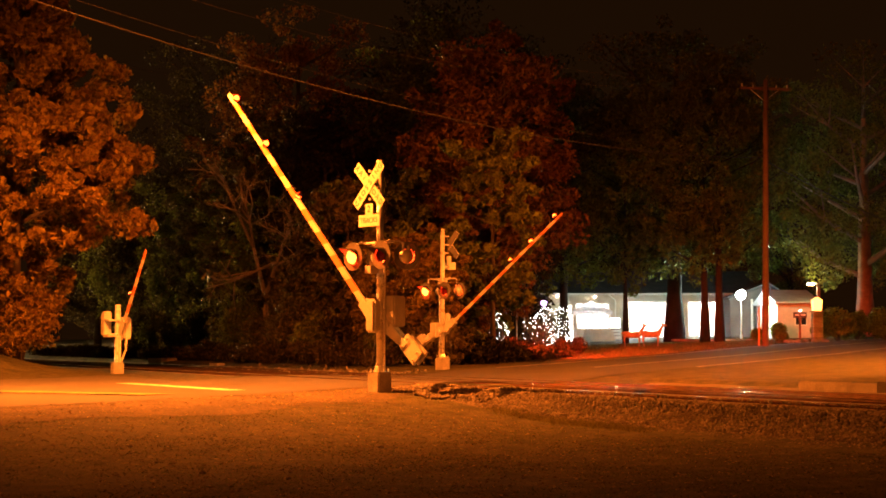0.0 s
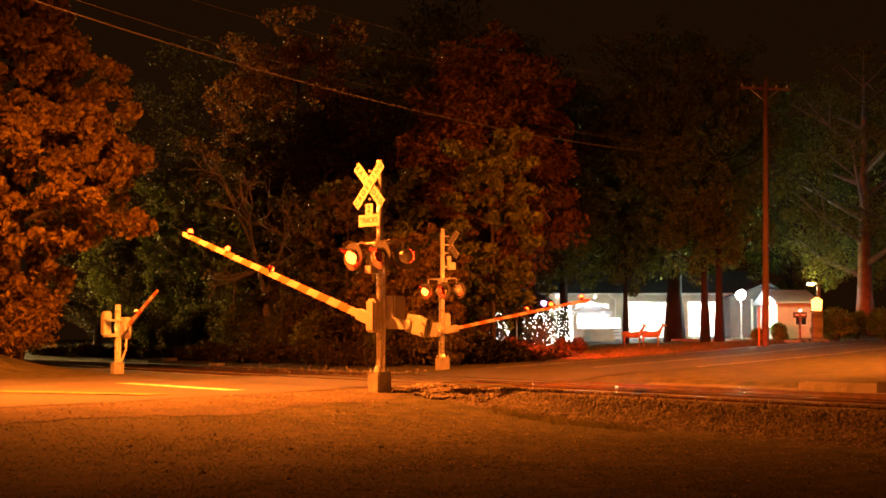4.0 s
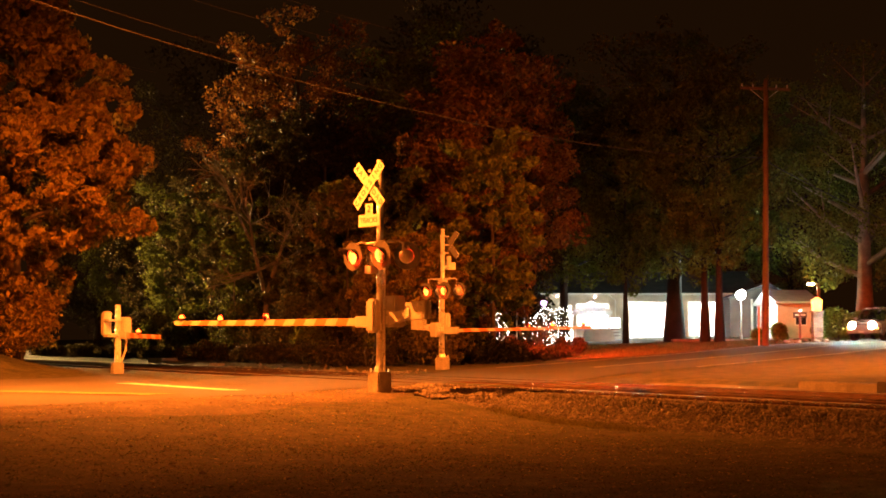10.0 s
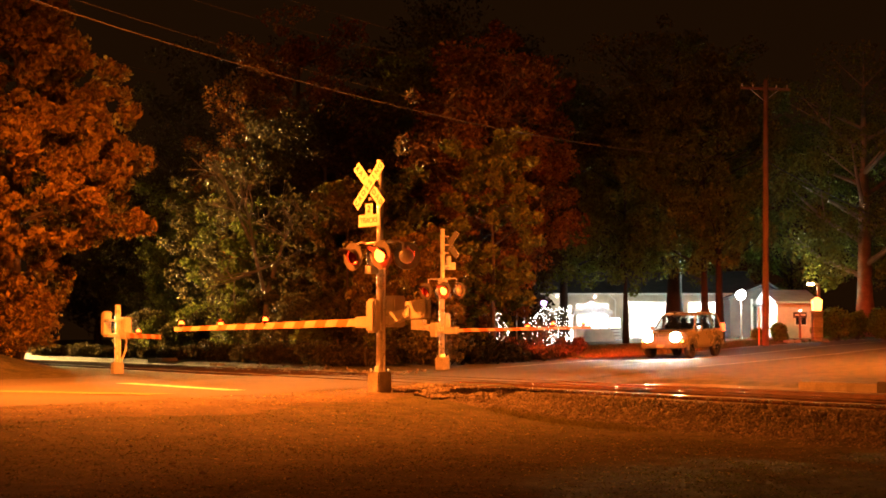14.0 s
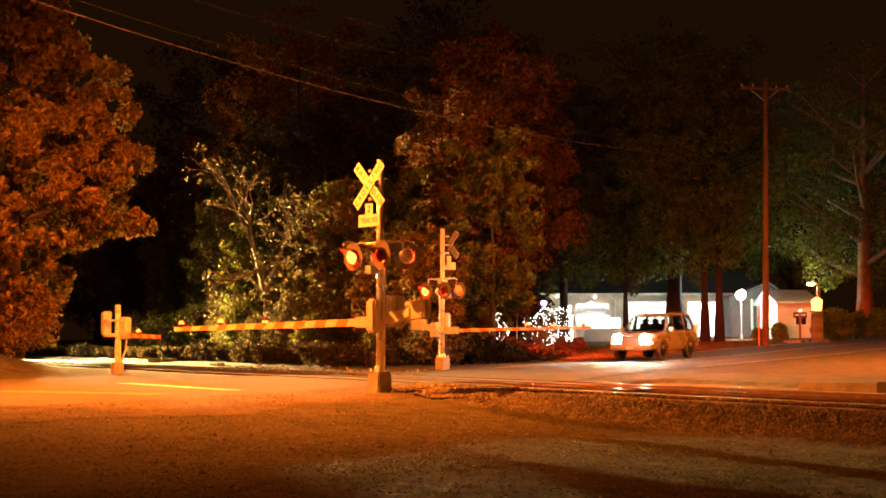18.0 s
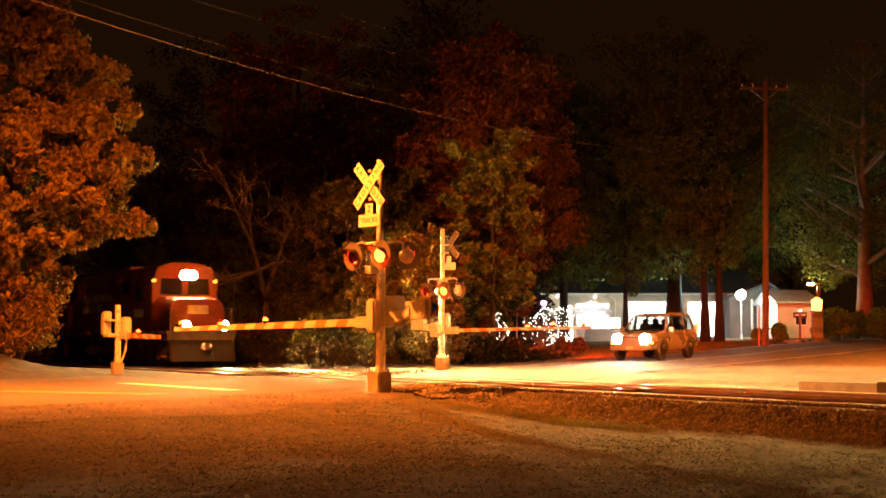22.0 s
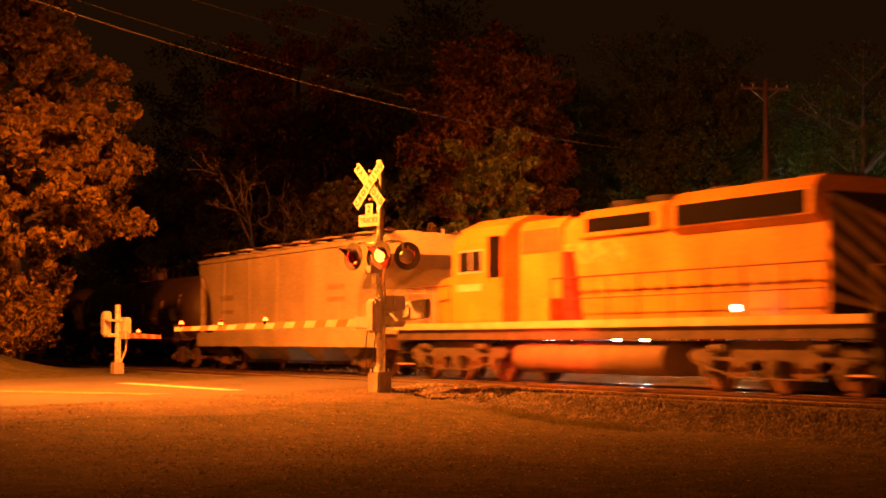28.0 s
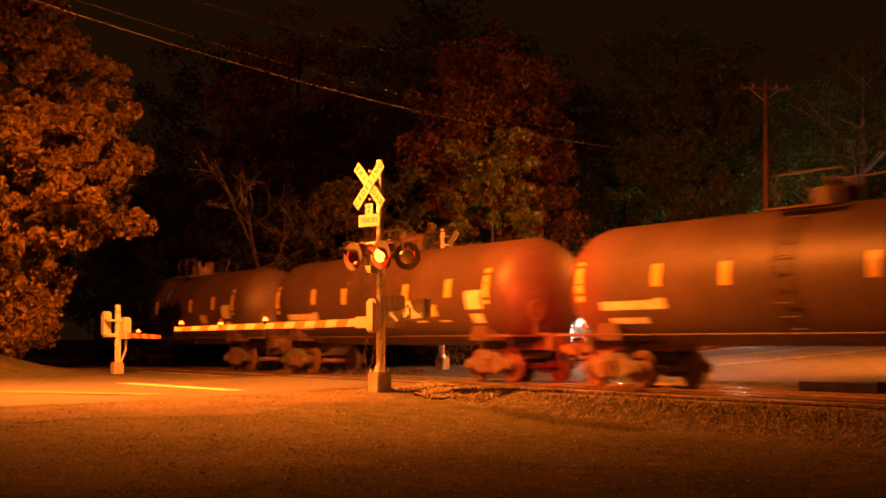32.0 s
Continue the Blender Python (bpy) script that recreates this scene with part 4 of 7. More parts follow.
def cowl_locomotive(x0):
    """Lead unit: full-width red body, wide nose forward (+x)."""
    t = thing("locomotive", pose(x0, 0, 0), "red full-width diesel locomotive with lit headlights", "locomotive")
    bm = B()
    box(bm, -10.6, 9.8, -1.5, 1.5, 1.15, 1.52)
    part("underframe", bm, TRUCK, t, "dusty brown underframe")
    for s in (-1, 1):
        bm = B()
        box(bm, -10.6, 9.8, min(s * 1.5, s * 1.53), max(s * 1.5, s * 1.53), 1.42, 1.54)
        part("side_sill", bm, LOCO_RED, t)
        for k in range(16):
            x = -9.8 + k * 1.25
            bm = B()
            box(bm, x, x + 0.42, min(s * 1.53, s * 1.536), max(s * 1.53, s * 1.536), 1.44, 1.52)
            part("reflector", bm, REFLEX, t)
    sec = [(-1.52, 1.54), (1.52, 1.54), (1.52, 3.75), (1.3, 4.2), (0.7, 4.42), (-0.7, 4.42), (-1.3, 4.2), (-1.52, 3.75)]
    bm = B()
    slab(bm, sec, "x", -9.6, 5.0)
    part("cowl_body", bm, LOCO_RED, t, "weathered red full-width hood")
    cabsec = [(-1.52, 1.54), (1.52, 1.54), (1.52, 3.55), (1.25, 4.3), (0.7, 4.5), (-0.7, 4.5), (-1.25, 4.3), (-1.52, 3.55)]
    bm = B()
    loft(bm, [[(5.0, y, z) for y, z in cabsec], [(7.2, y, z) for y, z in cabsec], [(7.6, y * 0.97, min(z, 3.0) if z < 3.2 else z - 0.5 * 0) for y, z in cabsec]])
    cab = part("cab", bm, LOCO_RED, t)
    bm = B()
    loft(bm, [[(7.55, -1.45, 1.54), (7.55, 1.45, 1.54), (7.55, 1.45, 2.75), (7.55, 1.2, 3.05), (7.55, -1.2, 3.05), (7.55, -1.45, 2.75)],
              [(9.3, -1.2, 1.54), (9.3, 1.2, 1.54), (9.3, 1.2, 2.6), (9.3, 0.95, 2.88), (9.3, -0.95, 2.88), (9.3, -1.2, 2.6)]])
    nose = part("nose", bm, LOCO_RED, t, bevel=0.05)
    bm = B()
    box(bm, 9.305, 9.32, -0.45, 0.45, 2.25, 2.62)
    part("nose_panel", bm, DECAL, nose, "cream emblem panel on the nose")
    bm = B()
    box(bm, 9.3, 9.32, -1.0, 1.0, 1.57, 1.68)
    part("nose_stripe", bm, DECAL, nose)
    for y in (-0.62, 0.62):
        bm = B()
        slab(bm, [(y - 0.5, 3.12), (y + 0.5, 3.12), (y + 0.46, 3.82), (y - 0.46, 3.82)], "x", 7.56, 7.62)
        part("windshield", bm, DARK_GLASS, cab)
    for s in (-1, 1):
        for xa, xb in ((5.3, 5.85), (5.95, 6.5)):
            bm = B()
            box(bm, xa, xb, min(s * 1.515, s * 1.535), max(s * 1.515, s * 1.535), 2.85, 3.45)
            part("side_window", bm, DARK_GLASS, cab)
        bm = B()
        box(bm, 6.62, 7.1, min(s * 1.515, s * 1.53), max(s * 1.515, s * 1.53), 1.6, 3.35)
        part("cab_door", bm, LOCO_BAND, cab)
        bm = B()
        box(bm, 5.2, 6.5, min(s * 1.52, s * 1.53), max(s * 1.52, s * 1.53), 2.15, 2.5)
        part("number_plate_bar", bm, DECAL, t)
        # body-side shapes in place of the road name
        for a, b, z, h in ((-3.2, 1.6, 2.95, 0.36), (-3.2, -0.1, 2.45, 0.32)):
            n = round((b - a) / 0.62)
            for k in range(n):
                bm = B()
                box(bm, a + k * 0.62, a + k * 0.62 + 0.5, min(s * 1.52, s * 1.526), max(s * 1.52, s * 1.526), z, z + h)
                part("name_bar", bm, DECAL, t)
        bm = B()
        box(bm, 3.5, 4.5, min(s * 1.52, s * 1.53), max(s * 1.52, s * 1.53), 3.2, 3.72)
        part("side_grille", bm, GRILLE, t)
        bm = B()
        box(bm, 1.2, 3.2, min(s * 1.52, s * 1.53), max(s * 1.52, s * 1.53), 3.25, 3.9)
        part("filter_panel", bm, LOCO_BAND, t)
        bm = B()
        box(bm, -9.2, -5.0, min(s * 1.52, s * 1.535), max(s * 1.52, s * 1.535), 2.95, 3.72)
        part("radiator_grille", bm, GRILLE, t)
        for k in range(15):
            x = -9.4 + k * 0.95
            bm = B()
            box(bm, x, x + 0.9, min(s * 1.52, s * 1.527), max(s * 1.52, s * 1.527), 1.62, 2.38)
            part("body_door", bm, LOCO_RED, t)
    for x in (-8.4, -7.0, -5.6):
        bm = B()
        cyl(bm, (x, 0, 4.42), (x, 0, 4.56), 0.62, seg=20)
        part("roof_fan", bm, UNDER, t)
    bm = B()
    box(bm, -1.0, 1.5, -0.6, 0.6, 4.42, 4.6)
    part("roof_box", bm, LOCO_RED, t, bevel=0.04)
    # lights
    bm = B()
    box(bm, 7.0, 7.62, -0.36, 0.36, 3.7, 4.24)
    hb = part("headlight_box", bm, LOCO_RED, t, bevel=0.04)
    for y in (-0.17, 0.17):
        bm = B()
        barrel(bm, 8.0, 8.05, y, 3.96, 0.112, 0.2)
        part("headlight", bm, HEADLIGHT, hb, "glowing rim of the twin headlight")
        bm = B()
        cyl(bm, (7.625, y - 0.045, 3.96), (7.63, y - 0.045, 3.96), 0.052, seg=16)
        part("headlight_lens", bm, BEAM, hb, "glaring headlight lens")
        bm = B()
        barrel(bm, 7.62, 8.0, y, 3.96, 0.112, 0.13)
        barrel(bm, 7.98, 7.998, y, 3.96, 0.13, 0.2)
        part("headlight_hood", bm, UNDER, hb)
        bm = B()
        barrel(bm, 7.97, 8.11, y, 3.96, 0.2, 0.212)
        part("headlight_visor", bm, UNDER, hb)
    for y in (-0.85, 0.85):
        bm = B()
        cyl(bm, (9.3, y, 1.74), (9.8, y, 1.74), 0.13, seg=14)
        d = part("ditch_lamp", bm, UNDER, t)
        bm = B()
        barrel(bm, 10.15, 10.21, y, 1.74, 0.12, 0.2)
        part("ditch_rim", bm, DITCH, d, "glowing ditch light rim")
        bm = B()
        cyl(bm, (9.805, y, 1.74), (9.81, y, 1.74), 0.085, seg=14)
        part("ditch_lens", bm, DITCH_BEAM, d, "glaring ditch light lens")
        bm = B()
        barrel(bm, 9.75, 10.15, y, 1.74, 0.12, 0.135)
        barrel(bm, 10.13, 10.148, y, 1.74, 0.135, 0.2)
        part("ditch_hood", bm, UNDER, d)
        bm = B()
        barrel(bm, 10.12, 10.25, y, 1.74, 0.2, 0.212)
        part("ditch_visor", bm, UNDER, d)
    bm = B()
    slab(bm, [(9.7, 1.2), (9.95, 0.95), (10.1, 0.25), (9.95, 0.2), (9.6, 0.9)], "y", -1.4, 1.4)
    part("pilot", bm, UNDER, t)
    for y in (-1.35, 1.35):
        stairs(t, 9.4, y, 0.45, 1.45, 0.6)
        bm = B()
        tube(bm, [(9.75, y, 1.2), (9.75, y, 2.5), (9.25, y, 2.5)], 0.022)
        part("grab_rail", bm, DECAL, t)
    for s in (-1, 1):
        bm = B()
        cyl(bm, (7.0, s * 1.51, 1.28), (7.0, s * 1.54, 1.28), 0.07, seg=10)
        part("step_lamp", bm, STEP_LIGHT, t, "lit white step lamp")
    fuel_tank(t, -3.3, 2.6)
    loco_truck(t, 6.6)
    loco_truck(t, -7.0)
    coupler(t, 9.95, 1)
    for y in (-1.38, 1.38):
        bm = B()
        cyl(bm, (7.5, y, 3.72), (7.64, y, 3.72), 0.07, seg=12)
        part("marker_lamp", bm, AMBER, cab, "lit amber corner marker lamp")
    coupler(t, -10.5, -1)
    return t


def fuel_tank(t, a, b):
    arc = [(0.92 + 0.48 * math.cos(q), 0.68 + 0.4 * math.sin(q)) for q in np.linspace(-0.5 * math.pi, 0.5 * math.pi, 13)]
    sec = arc + [(-y, z) for y, z in reversed(arc)]
    bm = B()
    loft(bm, [[(x, 0.95 * y if e else y, 0.68 + (z - 0.68) * (0.93 if e else 1)) for y, z in sec] for x, e in ((a, 1), (a + 0.05, 0), (b - 0.05, 0), (b, 1))])
    part("fuel_tank", bm, FUEL, t, "dusty steel fuel tank", smooth=True)
    for s in (-1, 1):
        bm = B()
        cyl(bm, (a + 0.5, s * 1.2, 1.04), (a + 0.5, s * 1.34, 1.1), 0.06, seg=10)
        part("filler_cap", bm, UNDER, t)
    for x in (a + 0.9, (a + b) / 2, b - 0.9):
        bm = B()
        loft(bm, [[(u, y * 1.006, 0.68 + (z - 0.68) * 1.012) for y, z in sec] for u in (x - 0.03, x + 0.03)])
        part("tank_strap", bm, FUEL, t)
    for s in (-1, 1):
        bm = B()
        cyl(bm, (a, s * 1.25, 1.28), (b + 0.5, s * 1.25, 1.28), 0.13, seg=14)
        part("air_reservoir", bm, FUEL, t)


def hood_locomotive(x0):
    """Second unit, long hood leading: built with its nose to +x and turned round."""
    t = thing("locomotive", pose(x0, 0, 0, 0, 0, 180), "faded yellow diesel locomotive with side walkways and railings", "locomotive")
    bm = B()
    box(bm, -9.7, 9.7, -1.42, 1.42, 1.12, 1.42)
    part("underframe", bm, TRUCK, t, "dusty brown underframe")
    for s in (-1, 1):
        bm = B()
        box(bm, -9.75, 9.75, min(s * 1.42, s * 1.54), max(s * 1.42, s * 1.54), 1.40, 1.58)
        part("side_sill", bm, PALE_PAINT, t, "pale yellow walkway edge")
    bm = B()
    box(bm, -9.75, 9.75, -1.42, 1.42, 1.42, 1.56)
    part("walkway", bm, UNDER, t)
    bm = B()
    slab(bm, [(-0.92, 1.57), (0.92, 1.57), (0.92, 3.9), (0.75, 4.15), (-0.75, 4.15), (-0.92, 3.9)], "x", -8.1, 3.5)
    part("long_hood", bm, LOCO_YELLOW, t)
    bm = B()
    slab(bm, [(-1.0, 1.57), (1.0, 1.57), (1.0, 4.0), (0.8, 4.22), (-0.8, 4.22), (-1.0, 4.0)], "x", 1.4, 3.45)
    part("clean_air_compartment", bm, LOCO_YELLOW, t, bevel=0.03)
    bm = B()
    slab(bm, [(-0.95, 3.45), (0.95, 3.45), (1.22, 3.6), (1.22, 4.12), (0.95, 4.38), (-0.95, 4.38), (-1.22, 4.12), (-1.22, 3.6)], "x", -8.0, -3.3)
    rad = part("radiator_section", bm, LOCO_YELLOW, t, bevel=0.02)
    bm = B()
    slab(bm, [(-1.05, 3.6), (1.05, 3.6), (1.05, 4.1), (0.85, 4.28), (-0.85, 4.28), (-1.05, 4.1)], "x", -2.9, 0.6)
    dyn = part("brake_section", bm, LOCO_YELLOW, t, bevel=0.02)
    for s in (-1, 1):
        bm = B()
        box(bm, -7.8, -3.6, min(s * 1.22, s * 1.24), max(s * 1.22, s * 1.24), 3.62, 4.08)
        part("radiator_grille", bm, GRILLE, rad, "dark radiator grille")
        bm = B()
        box(bm, -2.5, 0.2, min(s * 1.05, s * 1.07), max(s * 1.05, s * 1.07), 3.72, 4.05)
        part("brake_grille", bm, GRILLE, dyn)
        bm = B()
        box(bm, 1.5, 3.3, min(s * 1.0, s * 1.02), max(s * 1.0, s * 1.02), 3.35, 3.95)
        part("intake_grille", bm, FILTER, t, "rust-orange air intake filter panel")
        for k in range(15):
            x = -7.95 + k * 0.62
            bm = B()
            box(bm, x, x + 0.58, min(s * 0.92, s * 0.932), max(s * 0.92, s * 0.932), 1.66, 2.95)
            part("hood_door", bm, LOCO_YELLOW, t)
            bm = B()
            box(bm, x + 0.46, x + 0.5, min(s * 0.932, s * 0.95), max(s * 0.932, s * 0.95), 2.2, 2.34)
            part("door_latch", bm, UNDER, t)
        for k in range(4):
            bm = B()
            x = -1.32 + k * 0.74
            box(bm, x, x + 0.6, min(s * 0.932, s * 0.94), max(s * 0.932, s * 0.94), 2.98, 3.5)
            part("name_bar", bm, FADED, t, "faded yellow lettering patch")
        bm = B()
        slab(bm, [(0.55, 1.6), (1.2, 1.6), (1.2, 3.3), (0.95, 3.3)], "y", min(s * 0.92, s * 1.12), max(s * 0.92, s * 1.12))
        part("blower_duct", bm, LOCO_BAND, t)
        bm = B()
        box(bm, 1.3, 2.6, min(s * 1.0, s * 1.45), max(s * 1.0, s * 1.45), 1.58, 2.15)
        part("battery_box", bm, LOCO_YELLOW, t, bevel=0.02)
        railing(t, -8.6, 1.2, s * 1.45, 1.58, 2.62, 9, LOCO_BAND, True)
        railing(t, 6.4, 8.9, s * 1.45, 1.58, 2.62, 3, LOCO_BAND)
        for e in (-9.4, 9.4):
            stairs(t, e, s * 1.3, 0.42, 1.4, 0.55)
        bm = B()
        cyl(bm, (-6.0, s * 1.51, 1.75), (-6.0, s * 1.54, 1.75), 0.07, seg=10)
        part("step_lamp", bm, STEP_LIGHT, t, "lit white step lamp")
    # cab
    sec = [(-1.5, 1.57), (1.5, 1.57), (1.5, 3.7), (1.2, 4.15), (0.6, 4.42), (-0.6, 4.42), (-1.2, 4.15), (-1.5, 3.7)]
    bm = B()
    slab(bm, sec, "x", 3.5, 6.2)
    cab = part("cab", bm, LOCO_YELLOW, t, bevel=0.03)
    for s in (-1, 1):
        for xa in (4.55, 5.2):
            bm = B()
            box(bm, xa - 0.05, xa + 0.6, min(s * 1.5, s * 1.515), max(s * 1.5, s * 1.515), 2.9, 3.55)
            f = part("window_frame", bm, ALU, cab)
            bm = B()
            box(bm, xa, xa + 0.55, min(s * 1.515, s * 1.522), max(s * 1.515, s * 1.522), 2.96, 3.49)
            part("window_pane", bm, DARK_GLASS, cab)
        # flat near-black panel: the darkness inside a recess is put into its colour
        bm = B()
        box(bm, 3.55, 4.2, min(s * 1.5, s * 1.512), max(s * 1.5, s * 1.512), 2.75, 3.85)
        part("painted_recess", bm, GRILLE, cab, "flat near-black panel painted as a dark recess")
        bm = B()
        box(bm, 4.6, 5.9, min(s * 1.5, s * 1.508), max(s * 1.5, s * 1.508), 2.42, 2.62)
        part("number_bar", bm, DECAL, cab)
    for y in (-0.75, 0.75):
        bm = B()
        box(bm, 6.2, 6.215, y - 0.4, y + 0.4, 3.15, 3.75)
        part("front_window", bm, DARK_GLASS, cab)
    bm = B()
    loft(bm, [[(6.2, -0.95, 1.57), (6.2, 0.95, 1.57), (6.2, 0.95, 2.9), (6.2, 0.75, 3.1), (6.2, -0.75, 3.1), (6.2, -0.95, 2.9)],
              [(8.3, -0.85, 1.57), (8.3, 0.85, 1.57), (8.3, 0.85, 2.65), (8.3, 0.65, 2.88), (8.3, -0.65, 2.88), (8.3, -0.85, 2.65)]])
    part("short_nose", bm, LOCO_YELLOW, t, bevel=0.04)
    # striped end of the long hood
    for k in range(-3, 7):
        bm = B()
        z = 1.6 + k * 0.42
        pts = [(-0.9, z), (0.9, z + 1.1), (0.9, z + 1.31), (-0.9, z + 0.21)]
        pts = [(y, min(4.0, max(1.62, q))) for y, q in pts]
        if max(q for _, q in pts) - min(q for _, q in pts) > 0.3:
            slab(bm, pts, "x", -8.125, -8.105)
            part("end_stripe", bm, PALE_PAINT, t, "diagonal warning stripe")
    bm = B()
    box(bm, -8.105, -8.1, -0.9, 0.9, 1.6, 4.05)
    part("end_panel", bm, BLACK, t)
    for x in (-7.2, -5.7, -4.2, -1.9, -0.4):
        bm = B()
        cyl(bm, (x, 0, 4.2), (x, 0, 4.48), 0.6, seg=20)
        part("roof_fan", bm, UNDER, t)
    for e, w in ((-9.7, -1), (9.7, 1)):
        bm = B()
        slab(bm, [(e, 1.3), (e + w * 0.1, 1.2), (e + w * 0.16, 0.35), (e - w * 0.05, 0.3), (e - w * 0.1, 1.1)], "y", -1.3, 1.3)
        part("pilot", bm, UNDER, t)
        coupler(t, e + w * 0.05, w)
        for q in (-1, 1):
            bm = B()
            tube(bm, [(e, q * 1.3, 1.6), (e, q * 1.3, 2.5), (e, q * 0.3, 2.5), (e, q * 0.3, 1.6)], 0.02)
            part("end_railing", bm, PALE_PAINT, t)
    fuel_tank(t, -3.2, 3.2)
    loco_truck(t, 6.63)
    loco_truck(t, -6.63)
    return t


def freight_truck(owner, x):
    for k in (-0.89, 0.89):
        wheelset(owner, x + k, 0.42)
    for s in (-1, 1):
        bm = B()
        slab(bm, [(x - 1.2, 0.34), (x - 1.2, 0.56), (x - 0.75, 0.66), (x - 0.45, 0.8), (x + 0.45, 0.8), (x + 0.75, 0.66), (x + 1.2, 0.56), (x + 1.2, 0.34), (x + 0.8, 0.36), (x + 0.45, 0.2), (x - 0.45, 0.2), (x - 0.8, 0.36)], "y", min(s * 0.92, s * 1.06), max(s * 0.92, s * 1.06))
        f = part("side_frame", bm, TRUCK, owner, "rusty cast side frame", bevel=0.02)
        for k in (-0.89, 0.89):
            bm = B()
            cyl(bm, (x + k, s * 1.02, 0.43), (x + k, s * 1.16, 0.43), 0.11, seg=12)
            part("bearing_cap", bm, TRUCK, f)
        for o in (-0.2, 0, 0.2):
            bm = B()
            cyl(bm, (x + o, s * 1.09, 0.26), (x + o, s * 1.09, 0.56), 0.085, seg=10)
            part("spring", bm, RUST, f)
    bm = B()
    box(bm, x - 0.2, x + 0.2, -1.1, 1.1, 0.6, 0.85)
    part("bolster", bm, TRUCK, owner)


def ladder(owner, x, y, z0, z1, along_y=False, wide=0.45, material=None, gap=0.36):
    material = material or HOPPER_PAINT
    for o in (-wide / 2, wide / 2):
        bm = B()
        a = (x, y + o) if along_y else (x + o, y)
        cyl(bm, (*a, z0), (*a, z1), 0.02, seg=6)
        part("ladder_rail", bm, material, owner)
    z = z0 + 0.1
    while z < z1:
        bm = B()
        a, b = ((x, y - wide / 2, z), (x, y + wide / 2, z)) if along_y else ((x - wide / 2, y, z), (x + wide / 2, y, z))
        cyl(bm, a, b, 0.014, seg=6)
        part("rung", bm, material, owner)
        z += gap


def hopper_wagon(x0):
    t = thing("hopper_wagon", pose(x0, 0, 0), "grimy cream covered hopper wagon with a roof walkway", "wagon")
    bm = B()
    side = [(-8.0, 4.2), (8.0, 4.2), (8.0, 3.75), (7.3, 3.35), (6.75, 2.7), (6.5, 2.0), (6.4, 1.42), (-6.4, 1.42), (-6.5, 2.0), (-6.75, 2.7), (-7.3, 3.35), (-8.0, 3.75)]
    slab(bm, side, "y", -1.58, 1.58)
    part("body", bm, HOPPER_PAINT, t, "cream side sheets streaked with grime")
    bm = B()
    slab(bm, [(-1.58, 4.2), (1.58, 4.2), (1.2, 4.36), (0.5, 4.44), (-0.5, 4.44), (-1.2, 4.36)], "x", -8.0, 8.0)
    part("roof", bm, HOPPER_PAINT, t)
    for s in (-1, 1):
        bm = B()
        box(bm, -8.1, 8.1, min(s * 1.5, s * 1.62), max(s * 1.5, s * 1.62), 0.9, 1.42)
        part("side_sill", bm, HOPPER_PAINT, t, "deep flat side sill")
        bm = B()
        box(bm, -8.0, 8.0, min(s * 1.58, s * 1.63), max(s * 1.58, s * 1.63), 4.1, 4.22)
        part("top_chord", bm, HOPPER_PAINT, t)
        for k in range(13):
            bm = B()
            x = -7.8 + k * 1.28
            box(bm, x, x + 0.8, min(s * 1.2, s * 1.5), max(s * 1.2, s * 1.5), 4.44, 4.48)
            part("walkway_plate", bm, HOPPER_PAINT if k % 2 else RUST, t)
        for k in range(5):
            bm = B()
            x = -5.2 + k * 2.6
            box(bm, x - 0.03, x + 0.03, min(s * 1.58, s * 1.6), max(s * 1.58, s * 1.6), 1.42, 4.1)
            part("side_seam", bm, HOPPER_PAINT, t)
        for a, b, z, h in ((4.3, 5.6, 2.75, 0.16), (4.3, 5.6, 2.35, 0.16), (-5.6, -4.2, 2.6, 0.2), (-5.4, -4.2, 2.1, 0.15)):
            bm = B()
            box(bm, a, b, min(s * 1.58, s * 1.586), max(s * 1.58, s * 1.586), z, z + h)
            part("stencil_bar", bm, STENCIL, t)
        for e in (-1, 1):
            ladder(t, e * 7.75, s * 1.5, 0.95, 4.1)
            bm = B()
            box(bm, e * 8.0 - 0.05, e * 8.0 + 0.05, s * 1.45 - 0.05, s * 1.45 + 0.05, 1.4, 3.8)
            part("corner_post", bm, HOPPER_PAINT, t)
            bm = B()
            box(bm, e * 6.55 - 0.04, e * 6.55 + 0.04, s * 1.3 - 0.05, s * 1.3 + 0.05, 1.4, 2.4)
            part("end_brace", bm, HOPPER_PAINT, t)
    for k in range(4):
        x = -4.6 + k * 3.07
        bm = B()
        loft(bm, [[(x - 1.4, -1.4, 1.42), (x + 1.4, -1.4, 1.42), (x + 1.4, 1.4, 1.42), (x - 1.4, 1.4, 1.42)], [(x - 0.35, -0.55, 0.42), (x + 0.35, -0.55, 0.42), (x + 0.35, 0.55, 0.42), (x - 0.35, 0.55, 0.42)]])
        part("outlet_hopper", bm, HOPPER_PAINT, t)
        bm = B()
        box(bm, x - 0.45, x + 0.45, -0.7, 0.7, 0.3, 0.42)
        part("outlet_gate", bm, RUST, t)
    for k in range(10):
        bm = B()
        x = -6.9 + k * 1.53
        cyl(bm, (x, 0, 4.42), (x, 0, 4.54), 0.42, seg=14)
        part("roof_hatch", bm, HOPPER_PAINT, t)
    for e in (-1, 1):
        bm = B()
        box(bm, min(e * 5.5, e * 8.6), max(e * 5.5, e * 8.6), -0.35, 0.35, 0.8, 1.2)
        part("draft_sill", bm, RUST, t)
        bm = B()
        box(bm, e * 8.05 - 0.06, e * 8.05 + 0.06, -1.5, 1.5, 1.3, 1.42)
        part("end_platform", bm, HOPPER_PAINT, t)
        coupler(t, e * 8.5, e)
        freight_truck(t, e * 6.3)
    return t


